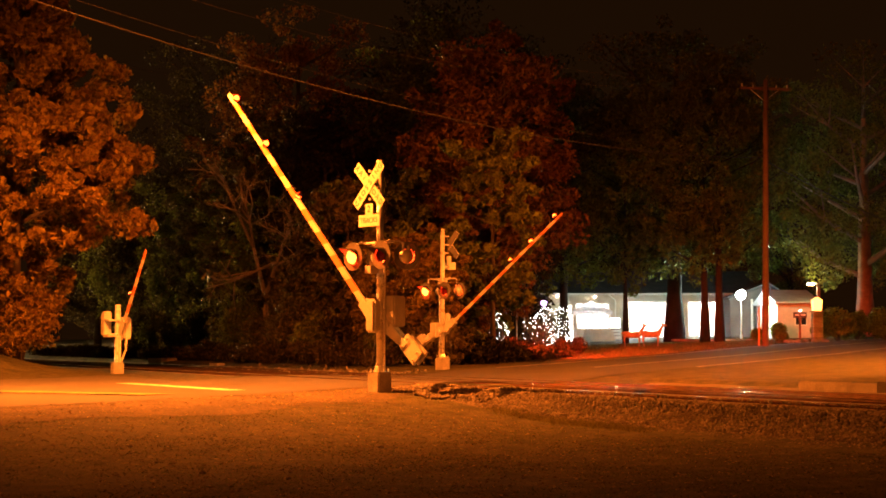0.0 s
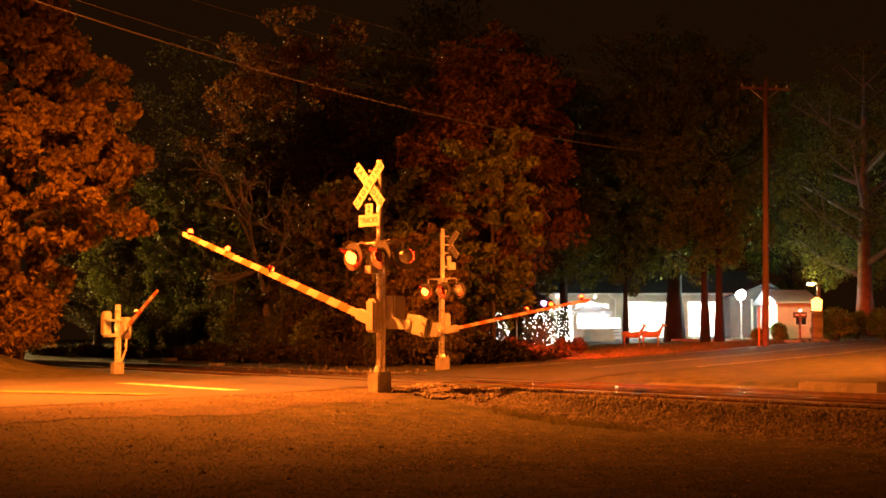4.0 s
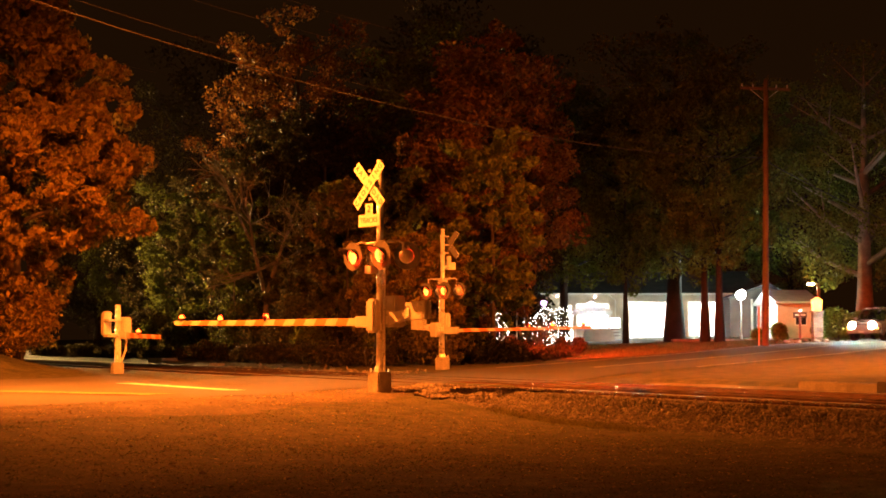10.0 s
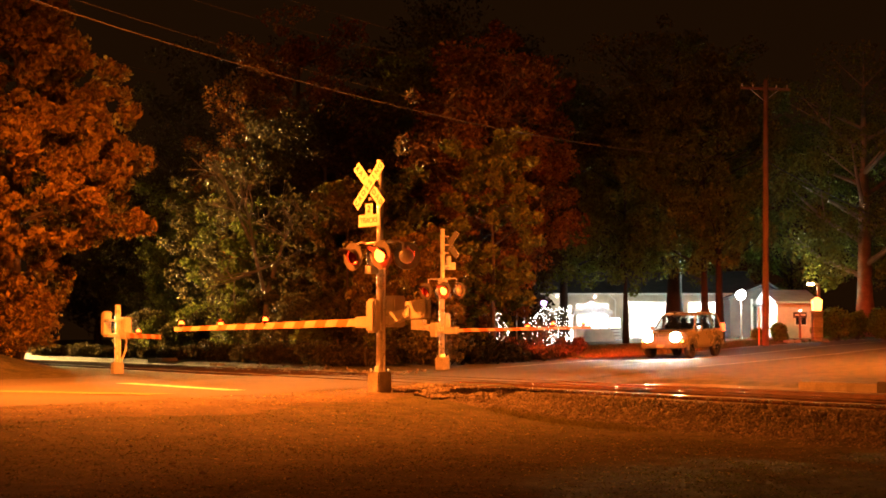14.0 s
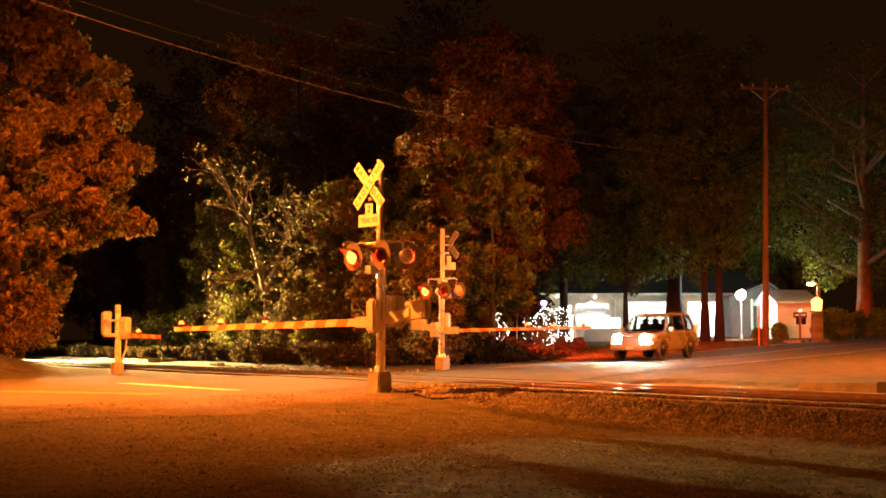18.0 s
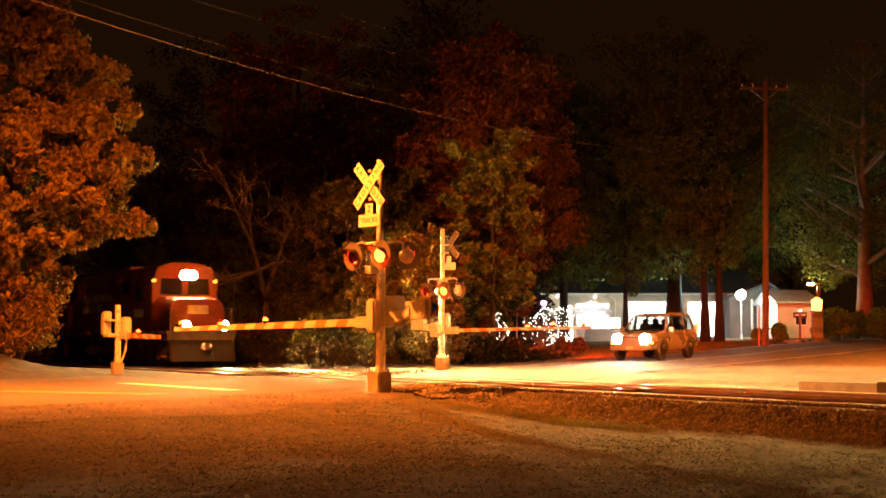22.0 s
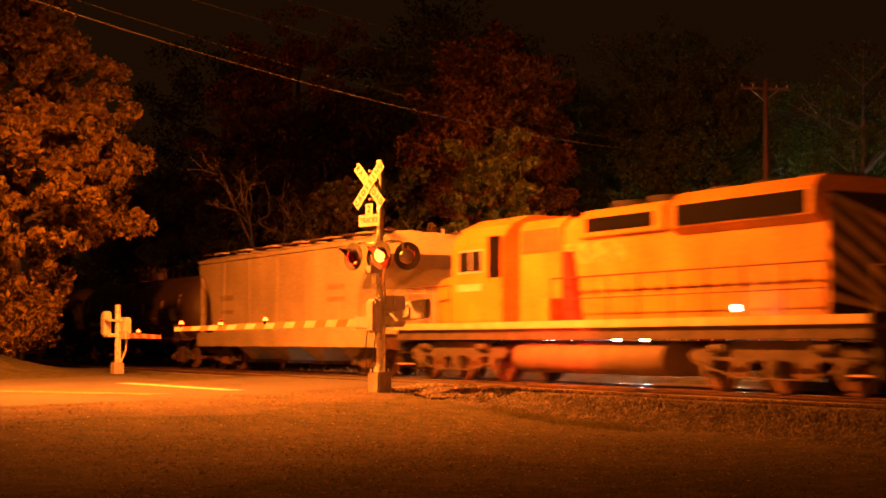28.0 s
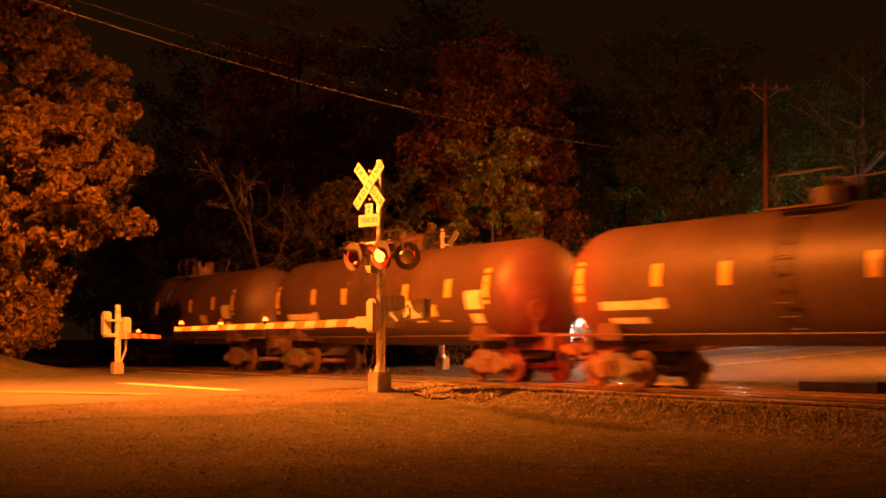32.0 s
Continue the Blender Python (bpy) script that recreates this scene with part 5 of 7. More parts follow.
def tank_wagon(x0, marks):
    t = thing("tank_wagon", pose(x0, 0, 0), "grimy black tank wagon with yellow reflective marks", "wagon", "tank wagons of the train")
    n, R, zc = 40, 1.45, 2.42
    rings = []
    prof = [(-8.4, 0.05), (-8.36, 0.48), (-8.22, 0.87), (-8.0, 1.2), (-7.75, 1.38), (-7.45, 1.45)]
    prof = prof + [(-x, r) for x, r in reversed(prof)]
    for x, r in prof:
        rings.append([(x, r * math.cos(2 * math.pi * k / n), zc + r * math.sin(2 * math.pi * k / n)) for k in range(n)])
    bm = B()
    loft(bm, rings)
    part("tank_shell", bm, TANK_PAINT, t, smooth=True)
    for x in (-4.6, -1.6, 1.6, 4.6):
        bm = B()
        ring = lambda xx, r: [(xx, r * math.cos(2 * math.pi * k / n), zc + r * math.sin(2 * math.pi * k / n)) for k in range(n)]
        loft(bm, [ring(x - 0.02, 1.452), ring(x - 0.015, 1.457), ring(x + 0.015, 1.457), ring(x + 0.02, 1.452)])
        part("weld_seam", bm, TANK_PAINT, t)
    bm = B()
    cyl(bm, (0, 0, 3.82), (0, 0, 4.2), 0.46, seg=20)
    part("manway", bm, TANK_PAINT, t)
    for a, b in ((-0.3, 0.25), (0.1, -0.25), (0.3, 0.2)):
        bm = B()
        cyl(bm, (a, b, 4.18), (a, b, 4.42), 0.09, seg=8)
        part("valve", bm, RUST, t)
    for y in (-0.75, 0.75):
        railing(t, -0.95, 0.95, y, 3.8, 4.5, 3, TANK_PAINT)
    for y in (-0.85, 0.85):
        bm = B()
        box(bm, -1.0, 1.0, y - 0.2, y + 0.2, 3.76, 3.8)
        part("top_platform", bm, RUST, t)
    for s in (-1, 1):
        # ladder bowed round the shell
        for o in (-0.24, 0.24):
            bm = B()
            tube(bm, [(o, s * (R + 0.1) * math.cos(a), zc + (R + 0.1) * math.sin(a)) for a in np.linspace(-0.85, 1.1, 9)], 0.022)
            part("ladder_rail", bm, TANK_PAINT, t)
        for a in np.linspace(-0.8, 1.05, 10):
            bm = B()
            y, z = s * (R + 0.1) * math.cos(a), zc + (R + 0.1) * math.sin(a)
            cyl(bm, (-0.24, y, z), (0.24, y, z), 0.014, seg=6)
            part("rung", bm, TANK_PAINT, t)
        railing(t, -7.0, 7.0, s * 1.5, 1.0, 1.22, 5, TANK_PAINT)
        for x, z, w, h, kind in marks:
            z -= 0.2
            a = math.asin((z - zc) / R)
            bm = B()
            lo, hi = math.asin((z - h / 2 - zc) / R), math.asin((z + h / 2 - zc) / R)
            r1, r2 = R + 0.006, R + 0.001
            pts = [[(x - w / 2, s * r1 * math.cos(q), zc + r1 * math.sin(q)) for q in np.linspace(lo, hi, 4)], [(x + w / 2, s * r1 * math.cos(q), zc + r1 * math.sin(q)) for q in np.linspace(lo, hi, 4)]]
            loft(bm, pts, closed=False, caps=False)
            part("reflective_mark" if kind else "stencil_bar", bm, REFLEX if kind else DECAL, t)
        for e in (-1, 1):
            bm = B()
            tube(bm, [(e * 8.3, s * 1.35, 0.55), (e * 8.3, s * 1.35, 1.25), (e * 6.9, s * 1.35, 1.25), (e * 6.9, s * 1.35, 0.55)], 0.02)
            part("side_step", bm, TANK_PAINT, t)
            bm = B()
            slab(bm, [(e * 7.0, 1.1), (e * 5.9, 1.1), (e * 6.1, 1.5), (e * 6.8, 1.5)], "y", min(s * 0.3, s * 1.2), max(s * 0.3, s * 1.2))
            part("saddle", bm, TANK_PAINT, t)
    for e in (-1, 1):
        bm = B()
        box(bm, min(e * 5.0, e * 8.7), max(e * 5.0, e * 8.7), -0.32, 0.32, 0.85, 1.3)
        part("stub_sill", bm, RUST, t)
        bm = B()
        box(bm, min(e * 7.3, e * 8.5), max(e * 7.3, e * 8.5), -1.4, 1.4, 1.2, 1.24)
        part("end_platform", bm, RUST, t)
        coupler(t, e * 8.8, e)
        freight_truck(t, e * 6.6)
        bm = B()
        cyl(bm, (e * 8.35, -0.55, 1.9), (e * 8.42, -0.55, 1.9), 0.28, seg=16)
        cyl(bm, (e * 8.3, -0.55, 1.25), (e * 8.3, -0.55, 1.95), 0.03, seg=8)
        part("hand_brake", bm, RUST, t)
    return t


MARKS = ((7.2, 2.75, 0.22, 0.95, 1), (6.5, 2.4, 0.85, 0.5, 0), (6.5, 1.9, 0.6, 0.25, 0), (5.1, 2.75, 0.28, 0.5, 1), (2.5, 2.7, 0.26, 0.5, 1), (3.9, 2.15, 0.75, 0.32, 1), (-4.2, 2.75, 0.26, 0.5, 1), (-1.8, 2.7, 0.28, 0.5, 1), (-7.3, 2.7, 0.22, 0.95, 1), (-5.4, 2.1, 2.2, 0.2, 0), (-4.2, 2.12, 0.4, 0.24, 0), (-5.6, 1.75, 1.4, 0.14, 0), (3.2, 1.85, 0.6, 0.05, 0), (4.6, 1.85, 0.6, 0.05, 0))
TRAIN = [(cowl_locomotive(24.2), 24.2, 0), (hood_locomotive(2.4), 2.4, 180), (hopper_wagon(-16.3), -16.3, 0),
         (tank_wagon(-34.5, MARKS), -34.5, 0), (tank_wagon(-53.5, MARKS), -53.5, 0), (tank_wagon(-72.5, MARKS), -72.5, 0)]


def train_s(t):
    """How far the train is past its place at 28 s: it gathers speed slowly."""
    k = t - 28.0
    return 10.8 * k + 0.065 * k * k


# ---------------------------------------------------------------- street beyond the crossing
def plan(right, away):
    """Plan place so many metres to the right of and away from the lot's edge, along the shop fronts."""
    c, s = math.cos(radians(YAW)), math.sin(radians(YAW))
    return EYE[0] + right * c - away * s, EYE[1] + right * s + away * c


def at_plan(right, away, turn=0.0, lift=0.0):
    x, y = plan(right, away)
    return pose(x, y, land(x, y) + lift, 0, 0, YAW + turn)


WALL_CREAM = mat("cream_render_wall", (0.62, 0.55, 0.44), 0.85, var=0.2, scale=1.5, fine=20)
WALL_GREY = mat("grey_clapboard", (0.4, 0.39, 0.36), 0.85, var=0.2, scale=1.5, fine=20)
ROOFING = mat("dark_shingles", (0.07, 0.065, 0.06), 0.9, var=0.35, scale=2, fine=15)
TRIM_WHITE = mat("white_trim_paint", (0.78, 0.77, 0.72), 0.6, var=0.15, scale=3)
ROOM_WHITE = mat("white_shop_interior", (0.85, 0.85, 0.83), 0.7, var=0.1, scale=2)
SHOP_GLOW = glow("lit_shop_ceiling_panel", (1.0, 0.97, 0.92), 45)
EAVE = glow("lit_eave_bulb", (1.0, 0.8, 0.55), 160)
GLOBE = glow("lit_white_globe", (0.82, 1.0, 0.92), 700)
LANTERN = glow("lit_warm_lantern", (1.0, 0.36, 0.06), 7)
FAIRY = glow("lit_fairy_bulb", (1.0, 0.93, 0.82), 14)
FAIRY_BLUE = glow("lit_violet_lamp", (0.62, 0.36, 1.0), 7)
POLE_WOOD = mat("weathered_pole_wood", (0.2, 0.12, 0.09), 0.9, var=0.3, scale=1.5, fine=20, bump=0.6)
WIRE = mat("black_cable", (0.03, 0.027, 0.025), 0.5, var=0.2, scale=5, bump=0)
STONE = mat("field_stone", (0.36, 0.32, 0.27), 0.9, var=0.35, scale=3, fine=15, bump=0.6, spread=0.3)
# far-road hedge: its lack of light is put into the dark leaf colour
HEDGE_UNLIT = leafy("hedge_leaves_toned_unlit", (0.035, 0.032, 0.014))
HEDGE_LEAF = leafy("hedge_leaves", (0.2, 0.25, 0.05))
DEER_COAT = mat("brown_deer_coat", (0.34, 0.21, 0.13), 0.8, var=0.25, scale=6, fine=60, bump=0.3)
SILVER = mat("silver_car_paint", (0.4, 0.37, 0.34), 0.28, 0.6, var=0.08, scale=1.0, bump=0.02)
CHROME = mat("chrome", (0.7, 0.7, 0.7), 0.15, 1.0, var=0.05, bump=0)


def utility_pole(m, tall, label, arm_turn):
    t = thing("utility_pole", m, label, "pole")
    bm = B()
    n = 14
    loft(bm, [[(r * math.cos(2 * math.pi * k / n), r * math.sin(2 * math.pi * k / n), z) for k in range(n)] for z, r in ((-0.2, 0.17), (tall * 0.5, 0.145), (tall, 0.11))])
    part("pole_shaft", bm, POLE_WOOD, t, smooth=True)
    bm = B()
    mm = pose(0, 0, 0, 0, 0, arm_turn)
    box(bm, -1.25, 1.25, 0.1, 0.21, tall - 0.45, tall - 0.33, mm)
    arm = part("crossarm", bm, POLE_WOOD, t)
    for x in (-1.15, -0.6, 0.6, 1.15):
        bm = B()
        p = mm @ Vector((x, 0.155, tall - 0.33))
        cyl(bm, p, p + Vector((0, 0, 0.16)), 0.045, 0.03, 8)
        part("insulator", bm, TRIM_WHITE, arm)
    for sgn in (-1, 1):
        bm = B()
        tube(bm, [mm @ Vector((sgn * 0.75, 0.2, tall - 0.4)), mm @ Vector((0, 0.16, tall - 1.0))], 0.018)
        part("arm_brace", bm, GALV, t)
    return t


far_pole = utility_pole(at_plan(15.62, 74) @ pose(0, 0, 0, 0, 0.75, 0), 13.0, "tall wooden utility pole with a crossarm at the roadside", 8)
POLE_FOOT = far_pole.matrix_basis.translation.copy()
bm = B()
tube(bm, [(-0.32, 0.0, 0), (-0.32, 0.0, 1.9)], 0.04)
part("guard_tube", bm, RED_SHEET, far_pole)
# roadside pole beside the lot that carries the street light
lamp_pole = utility_pole(pose(-4.2, -15.6, land(-4.2, -15.6)), 12.9, "wooden utility pole that carries the sodium street light", 40)
bm = B()
tube(bm, [(0, 0, 10.0), (1.6, 0.7, 10.6), (4.0, 1.8, 10.9)], 0.035, 8)
arm = part("lamp_arm", bm, GALV, lamp_pole)
bm = B()
loft(bm, [[(3.95 + u * 0.91 - v * 0.41, 1.78 + u * 0.41 + v * 0.91, z) for u, v in ((0, -0.12), (0.65, -0.16), (0.65, 0.16), (0, 0.12))] for z in (10.9, 11.04)])
part("lamp_head", bm, ALU, lamp_pole, bevel=0.03)


def wire(a, b, sag, r=0.014, n=24, label="thin black overhead cable"):
    a, b = Vector(a), Vector(b)
    bm = B()
    pts = [a.lerp(b, k / n) - Vector((0, 0, 4 * sag * (k / n) * (1 - k / n))) for k in range(n + 1)]
    tube(bm, pts, r, 5)
    ob = part("overhead_wire", bm, WIRE)
    return tagged(ob, label, "wire", "overhead wires")


LAMP_TOP = Vector((-4.2, -15.6, 11.2))
wire(POLE_FOOT + Vector((0.06, 0.1, 9.2)), LAMP_TOP + Vector((0, 0, -1.15)), 1.2, 0.018)
wire(POLE_FOOT + Vector((0.06, 0.1, 9.5)), LAMP_TOP + Vector((0.1, 0.1, -0.85)), 1.1, 0.006)
wire(POLE_FOOT + Vector((0, 0, 12.8)), LAMP_TOP + Vector((0.4, 0, 0.0)), 1.6, 0.006)
wire(POLE_FOOT + Vector((0.4, 0.4, 12.8)), LAMP_TOP + Vector((-0.5, 0.3, 1.2)), 1.5, 0.006)
wire(POLE_FOOT + Vector((0, 0, 9.1)), (*plan(36, 96), 6.0), 0.6, 0.03)
wire((*plan(-30, 60), 16.4), (*plan(14, 110), 14.5), 1.0, 0.008)


def shop():
    """Long low shop with two wide lit openings and a lit porch."""
    t = thing("shop_building", at_plan(12.64, 108), "low cream shop with brightly lit wide openings", "building")
    openings = [(-3.2, -0.9, 0.75, 2.5), (0.5, 3.3, 0.0, 2.65), (4.7, 7.6, 0.0, 2.65)]
    x, wall_h = -5.2, 3.15
    for a, b, z0, z1 in openings + [(9.2, 9.2, 0, wall_h)]:
        bm = B()
        box(bm, x, a, 0, 0.25, -0.3, wall_h)
        part("wall_pier", bm, WALL_CREAM, t)
        if b > a:
            bm = B()
            box(bm, a, b, 0, 0.25, z1, wall_h)
            part("lintel", bm, WALL_CREAM, t)
            if z0 > 0:
                bm = B()
                box(bm, a, b, 0, 0.25, -0.3, z0)
                part("counter_wall", bm, WALL_CREAM, t)
            bm = B()
            for p in ((a - 0.06, a + 0.04), (b - 0.04, b + 0.06)):
                box(bm, p[0], p[1], -0.03, 0.28, z0, z1)
            box(bm, a - 0.06, b + 0.06, -0.03, 0.28, z1 - 0.04, z1 + 0.08)
            part("opening_frame", bm, TRIM_WHITE, t)
            bm = B()
            box(bm, a + 0.1, b - 0.1, 0.8, 3.4, 2.95, 3.0)
            part("ceiling_light", bm, SHOP_GLOW, t, "lit white ceiling panel")
        x = b
    bm = B()
    box(bm, -5.0, 9.0, 4.0, 4.1, -0.2, 3.1)
    box(bm, -5.1, -5.0, 0.25, 4.1, -0.2, 3.1)
    box(bm, 9.0, 9.1, 0.25, 4.1, -0.2, 3.1)
    box(bm, -5.0, 9.0, 0.25, 4.0, -0.1, 0.02)
    box(bm, 4.0, 4.1, 0.25, 4.0, 0.02, 3.1)
    box(bm, -0.2, -0.1, 0.25, 4.0, 0.02, 3.1)
    part("interior_lining", bm, ROOM_WHITE, t, "plain white shop interior")
    bm = B()
    box(bm, -5.0, 9.0, 0.25, 4.0, 3.02, 3.1)
    part("ceiling_board", bm, ROOM_WHITE, t)
    bm = B()
    slab(bm, [(-0.7, 3.12), (-0.7, 3.26), (4.0, 5.0), (8.7, 3.2), (8.7, 3.08)], "x", -5.8, 9.7)
    part("roof", bm, ROOFING, t, "dark shingled roof")
    bm = B()
    box(bm, -5.8, 9.7, -0.78, -0.66, 3.1, 3.24)
    part("gutter", bm, TRIM_WHITE, t, "white eaves gutter")
    bm = B()
    tube(bm, [(-1.0, -0.7, 3.1), (-0.45, -0.1, 2.75), (-0.45, -0.06, 0.1)], 0.05, 8)
    part("downspout", bm, TRIM_WHITE, t)
    for ex in (-4.6, -1.9, 0.2, 3.95, 8.4):
        bm = B()
        box(bm, ex - 0.09, ex + 0.09, -0.62, -0.5, 3.02, 3.1)
        f = part("eave_lamp", bm, ALU, t, bevel=0.01)
        bm = B()
        cyl(bm, (ex, -0.56, 2.97), (ex, -0.56, 3.02), 0.05, 0.06, 10)
        part("eave_bulb", bm, EAVE, f, "lit warm eave bulb")
    # goods in the lit bays
    for k, (gx, gy, gw, gh) in enumerate(((-2.6, 2.6, 0.7, 1.4), (-1.6, 3.0, 0.8, 1.8), (1.2, 3.0, 0.6, 0.9), (2.4, 2.6, 0.7, 0.7), (5.4, 3.0, 0.9, 1.3), (6.8, 2.4, 0.6, 1.0))):
        g = thing("display_shelf", t.matrix_basis @ pose(gx, gy, 0.03), "pale display shelf inside the lit shop", "shelf", "display shelves")
        for z in np.arange(0.1, gh, 0.35):
            bm = B()
            box(bm, -gw / 2, gw / 2, -0.2, 0.2, z, z + 0.03)
            part("shelf_board", bm, TRIM_WHITE, g)
        for sx in (-gw / 2, gw / 2):
            bm = B()
            box(bm, sx - 0.02, sx + 0.02, -0.2, 0.2, 0, gh)
            part("side_panel", bm, WALL_GREY, g)
    # table on trestles in the porch and a bin beside it
    g = thing("vending_case", t.matrix_basis @ pose(-0.55, -0.8, 0), "glass-fronted white case beside the opening", "case")
    bm = B()
    box(bm, -0.45, 0.35, -0.3, 0.3, 0, 1.55)
    part("case_body", bm, TRIM_WHITE, g, bevel=0.02)
    bm = B()
    box(bm, -0.38, 0.28, -0.312, -0.302, 0.85, 1.45)
    part("lit_panel", bm, SHOP_GLOW, g)
    for z in (0.2, 0.42, 0.64):
        bm = B()
        box(bm, -0.38, 0.28, -0.31, -0.302, z, z + 0.1)
        part("drawer_front", bm, WALL_GREY, g)


shop()


def canopy():
    t = thing("canopy_tent", at_plan(10.0, 103), "white peaked canopy lit from inside", "canopy")
    for x in (-1.15, 1.15):
        for y in (-1.1, 1.1):
            bm = B()
            cyl(bm, (x, y, 0), (x, y, 2.0), 0.03, seg=8)
            part("leg", bm, TRIM_WHITE, t)
    bm = B()
    v = [bm.verts.new(p) for p in ((-1.3, -1.25, 2.0), (1.3, -1.25, 2.0), (1.3, 1.25, 2.0), (-1.3, 1.25, 2.0), (0, 0, 2.75))]
    w = [bm.verts.new((a.co.x, a.co.y, a.co.z - 0.22)) for a in v[:4]]
    for k in range(4):
        bm.faces.new((v[k], v[(k + 1) % 4], v[4]))
        bm.faces.new((v[k], w[k], w[(k + 1) % 4], v[(k + 1) % 4]))
    part("canopy_roof", bm, leafy("white_canopy_fabric", (0.8, 0.8, 0.8), 0.01), t)
    bm = B()
    ball(bm, (0, 0, 2.15), 0.16)
    part("canopy_lamp", bm, glow("lit_canopy_lamp", (1.0, 0.93, 1.0), 260), t, "lit lamp under the canopy")
    t = thing("trestle_table", at_plan(10.35, 101.5), "beige cloth-draped table before the canopy", "table")
    bm = B()
    loft(bm, [[(-1.05, -0.45, 0.0), (1.05, -0.45, 0.0), (1.05, 0.45, 0.0), (-1.05, 0.45, 0.0)], [(-0.9, -0.4, 0.78), (0.9, -0.4, 0.78), (0.9, 0.4, 0.78), (-0.9, 0.4, 0.78)]])
    part("tablecloth", bm, WALL_CREAM, t, bevel=0.03)


canopy()


def house():
    t = thing("house", at_plan(22.2, 94), "low beige house with a grey roof", "house")
    bm = B()
    box(bm, -1.6, 0.75, 0, 0.25, -0.3, 2.2)
    wall = part("front_wall", bm, WALL_CREAM, t)
    bm = B()
    box(bm, -1.6, -1.35, 0.25, 6, -0.3, 2.2)
    box(bm, 0.5, 0.75, 0.25, 6, -0.3, 2.2)
    box(bm, -1.6, 0.75, 6, 6.25, -0.3, 2.2)
    part("side_wall", bm, WALL_CREAM, t)
    bm = B()
    slab(bm, [(-0.5, 2.1), (-0.5, 2.2), (3.1, 3.05), (6.75, 2.2), (6.75, 2.1)], "x", -1.8, 0.95)
    part("roof", bm, WALL_GREY, t, "weathered grey roof")
    bm = B()
    box(bm, -0.55, 0.2, -0.04, 0.0, 0.75, 1.55)
    w = part("window", bm, TRIM_WHITE, t)
    for x in (-0.49, -0.15):
        bm = B()
        box(bm, x, x + 0.3, -0.05, -0.041, 0.81, 1.49)
        part("pane", bm, DARK_GLASS, w)
    # gabled porch with its white lamp
    g = thing("porch", at_plan(21.3, 101), "dark gabled porch with a white wall lamp", "porch")
    bm = B()
    slab(bm, [(-2.3, 0), (1.6, 0), (1.6, 2.5), (0.2, 3.4), (-2.3, 2.5)], "y", 0, 3)
    part("porch_wall", bm, mat("dark_stained_boards", (0.1, 0.085, 0.07), 0.85, scale=1.5), g)
    bm = B()
    slab(bm, [(-2.5, 2.45), (0.2, 3.45), (1.85, 2.4), (1.85, 2.55), (0.2, 3.62), (-2.5, 2.6)], "y", -0.35, 3.2)
    part("porch_roof", bm, ROOFING, g)
    for x in (-0.9, 0.35):
        bm = B()
        box(bm, x - 0.07, x + 0.07, -0.3, -0.16, 0, 2.5)
        part("porch_post", bm, WALL_CREAM, g)
    bm = B()
    box(bm, 1.6, 1.66, -0.3, 0.15, 1.5, 2.6)
    part("porch_lamp", bm, glow("lit_porch_lamp", (1, 0.95, 1.0), 9), g, "lit white porch lamp")


house()


def street_lamp():
    t = thing("street_lamp", at_plan(18.75, 96), "white lamp post with a glaring round globe", "lamp")
    bm = B()
    cyl(bm, (0, 0, 0), (0, 0, 2.5), 0.05, 0.04, 12)
    cyl(bm, (0, 0, 0), (0, 0, 0.3), 0.1, 0.06, 12)
    part("post", bm, TRIM_WHITE, t)
    bm = B()
    ball(bm, (0, 0, 2.78), 0.29, 20, 12)
    part("globe", bm, GLOBE, t, "glaring white globe", smooth=True)
    t = thing("lantern_pillar", at_plan(19.6, 80), "stone pillar with a warm glowing lantern", "lamp")
    for k in range(6):
        bm = B()
        box(bm, -0.26 + 0.01 * (k % 2), 0.26, -0.26, 0.26 - 0.01 * (k % 2), k * 0.26, k * 0.26 + 0.25)
        part("stone_course", bm, STONE, t, bevel=0.02)
    bm = B()
    box(bm, -0.32, 0.32, -0.32, 0.32, 1.57, 1.65)
    part("cap_stone", bm, STONE, t, bevel=0.02)
    bm = B()
    loft(bm, [[(r * u, r * v, z) for u, v in ((-1, -1), (1, -1), (1, 1), (-1, 1))] for z, r in ((1.65, 0.16), (1.72, 0.2), (2.2, 0.24), (2.36, 0.05))])
    part("lantern", bm, LANTERN, t, "warm glowing lantern")
    t = thing("yard_lamp", at_plan(22.4, 91), "wooden post with a small white lamp arm", "lamp")
    bm = B()
    box(bm, -0.09, 0.09, -0.09, 0.09, 0, 3.3)
    part("post", bm, POLE_WOOD, t)
    bm = B()
    tube(bm, [(0, 0, 3.25), (-0.35, 0, 3.3)], 0.03)
    part("lamp_arm", bm, WALL_GREY, t)
    bm = B()
    box(bm, -0.62, -0.3, -0.09, 0.09, 3.18, 3.28)
    part("lamp_head", bm, glow("lit_yard_lamp", (1.0, 0.82, 0.36), 420), t, "lit white lamp head")
    t = thing("sign_post", at_plan(18.7, 80), "small dark hanging sign on a post", "sign")
    bm = B()
    box(bm, -0.05, 0.05, -0.05, 0.05, 0, 1.6)
    part("post", bm, POLE_WOOD, t)
    bm = B()
    box(bm, -0.34, 0.36, -0.04, 0.04, 1.3, 1.6)
    b = part("sign_board", bm, mat("dark_sign_board", (0.08, 0.05, 0.035), 0.7), t, bevel=0.01)
    bm = B()
    box(bm, -0.26, 0.28, -0.047, -0.042, 1.42, 1.5)
    part("lettering_bar", bm, DECAL, b)
    bm = B()
    ball(bm, (0, -0.1, 1.68), 0.035, 8, 6)
    part("sign_lamp", bm, glow("lit_sign_lamp", (1, 0.97, 0.9), 40), t)


street_lamp()


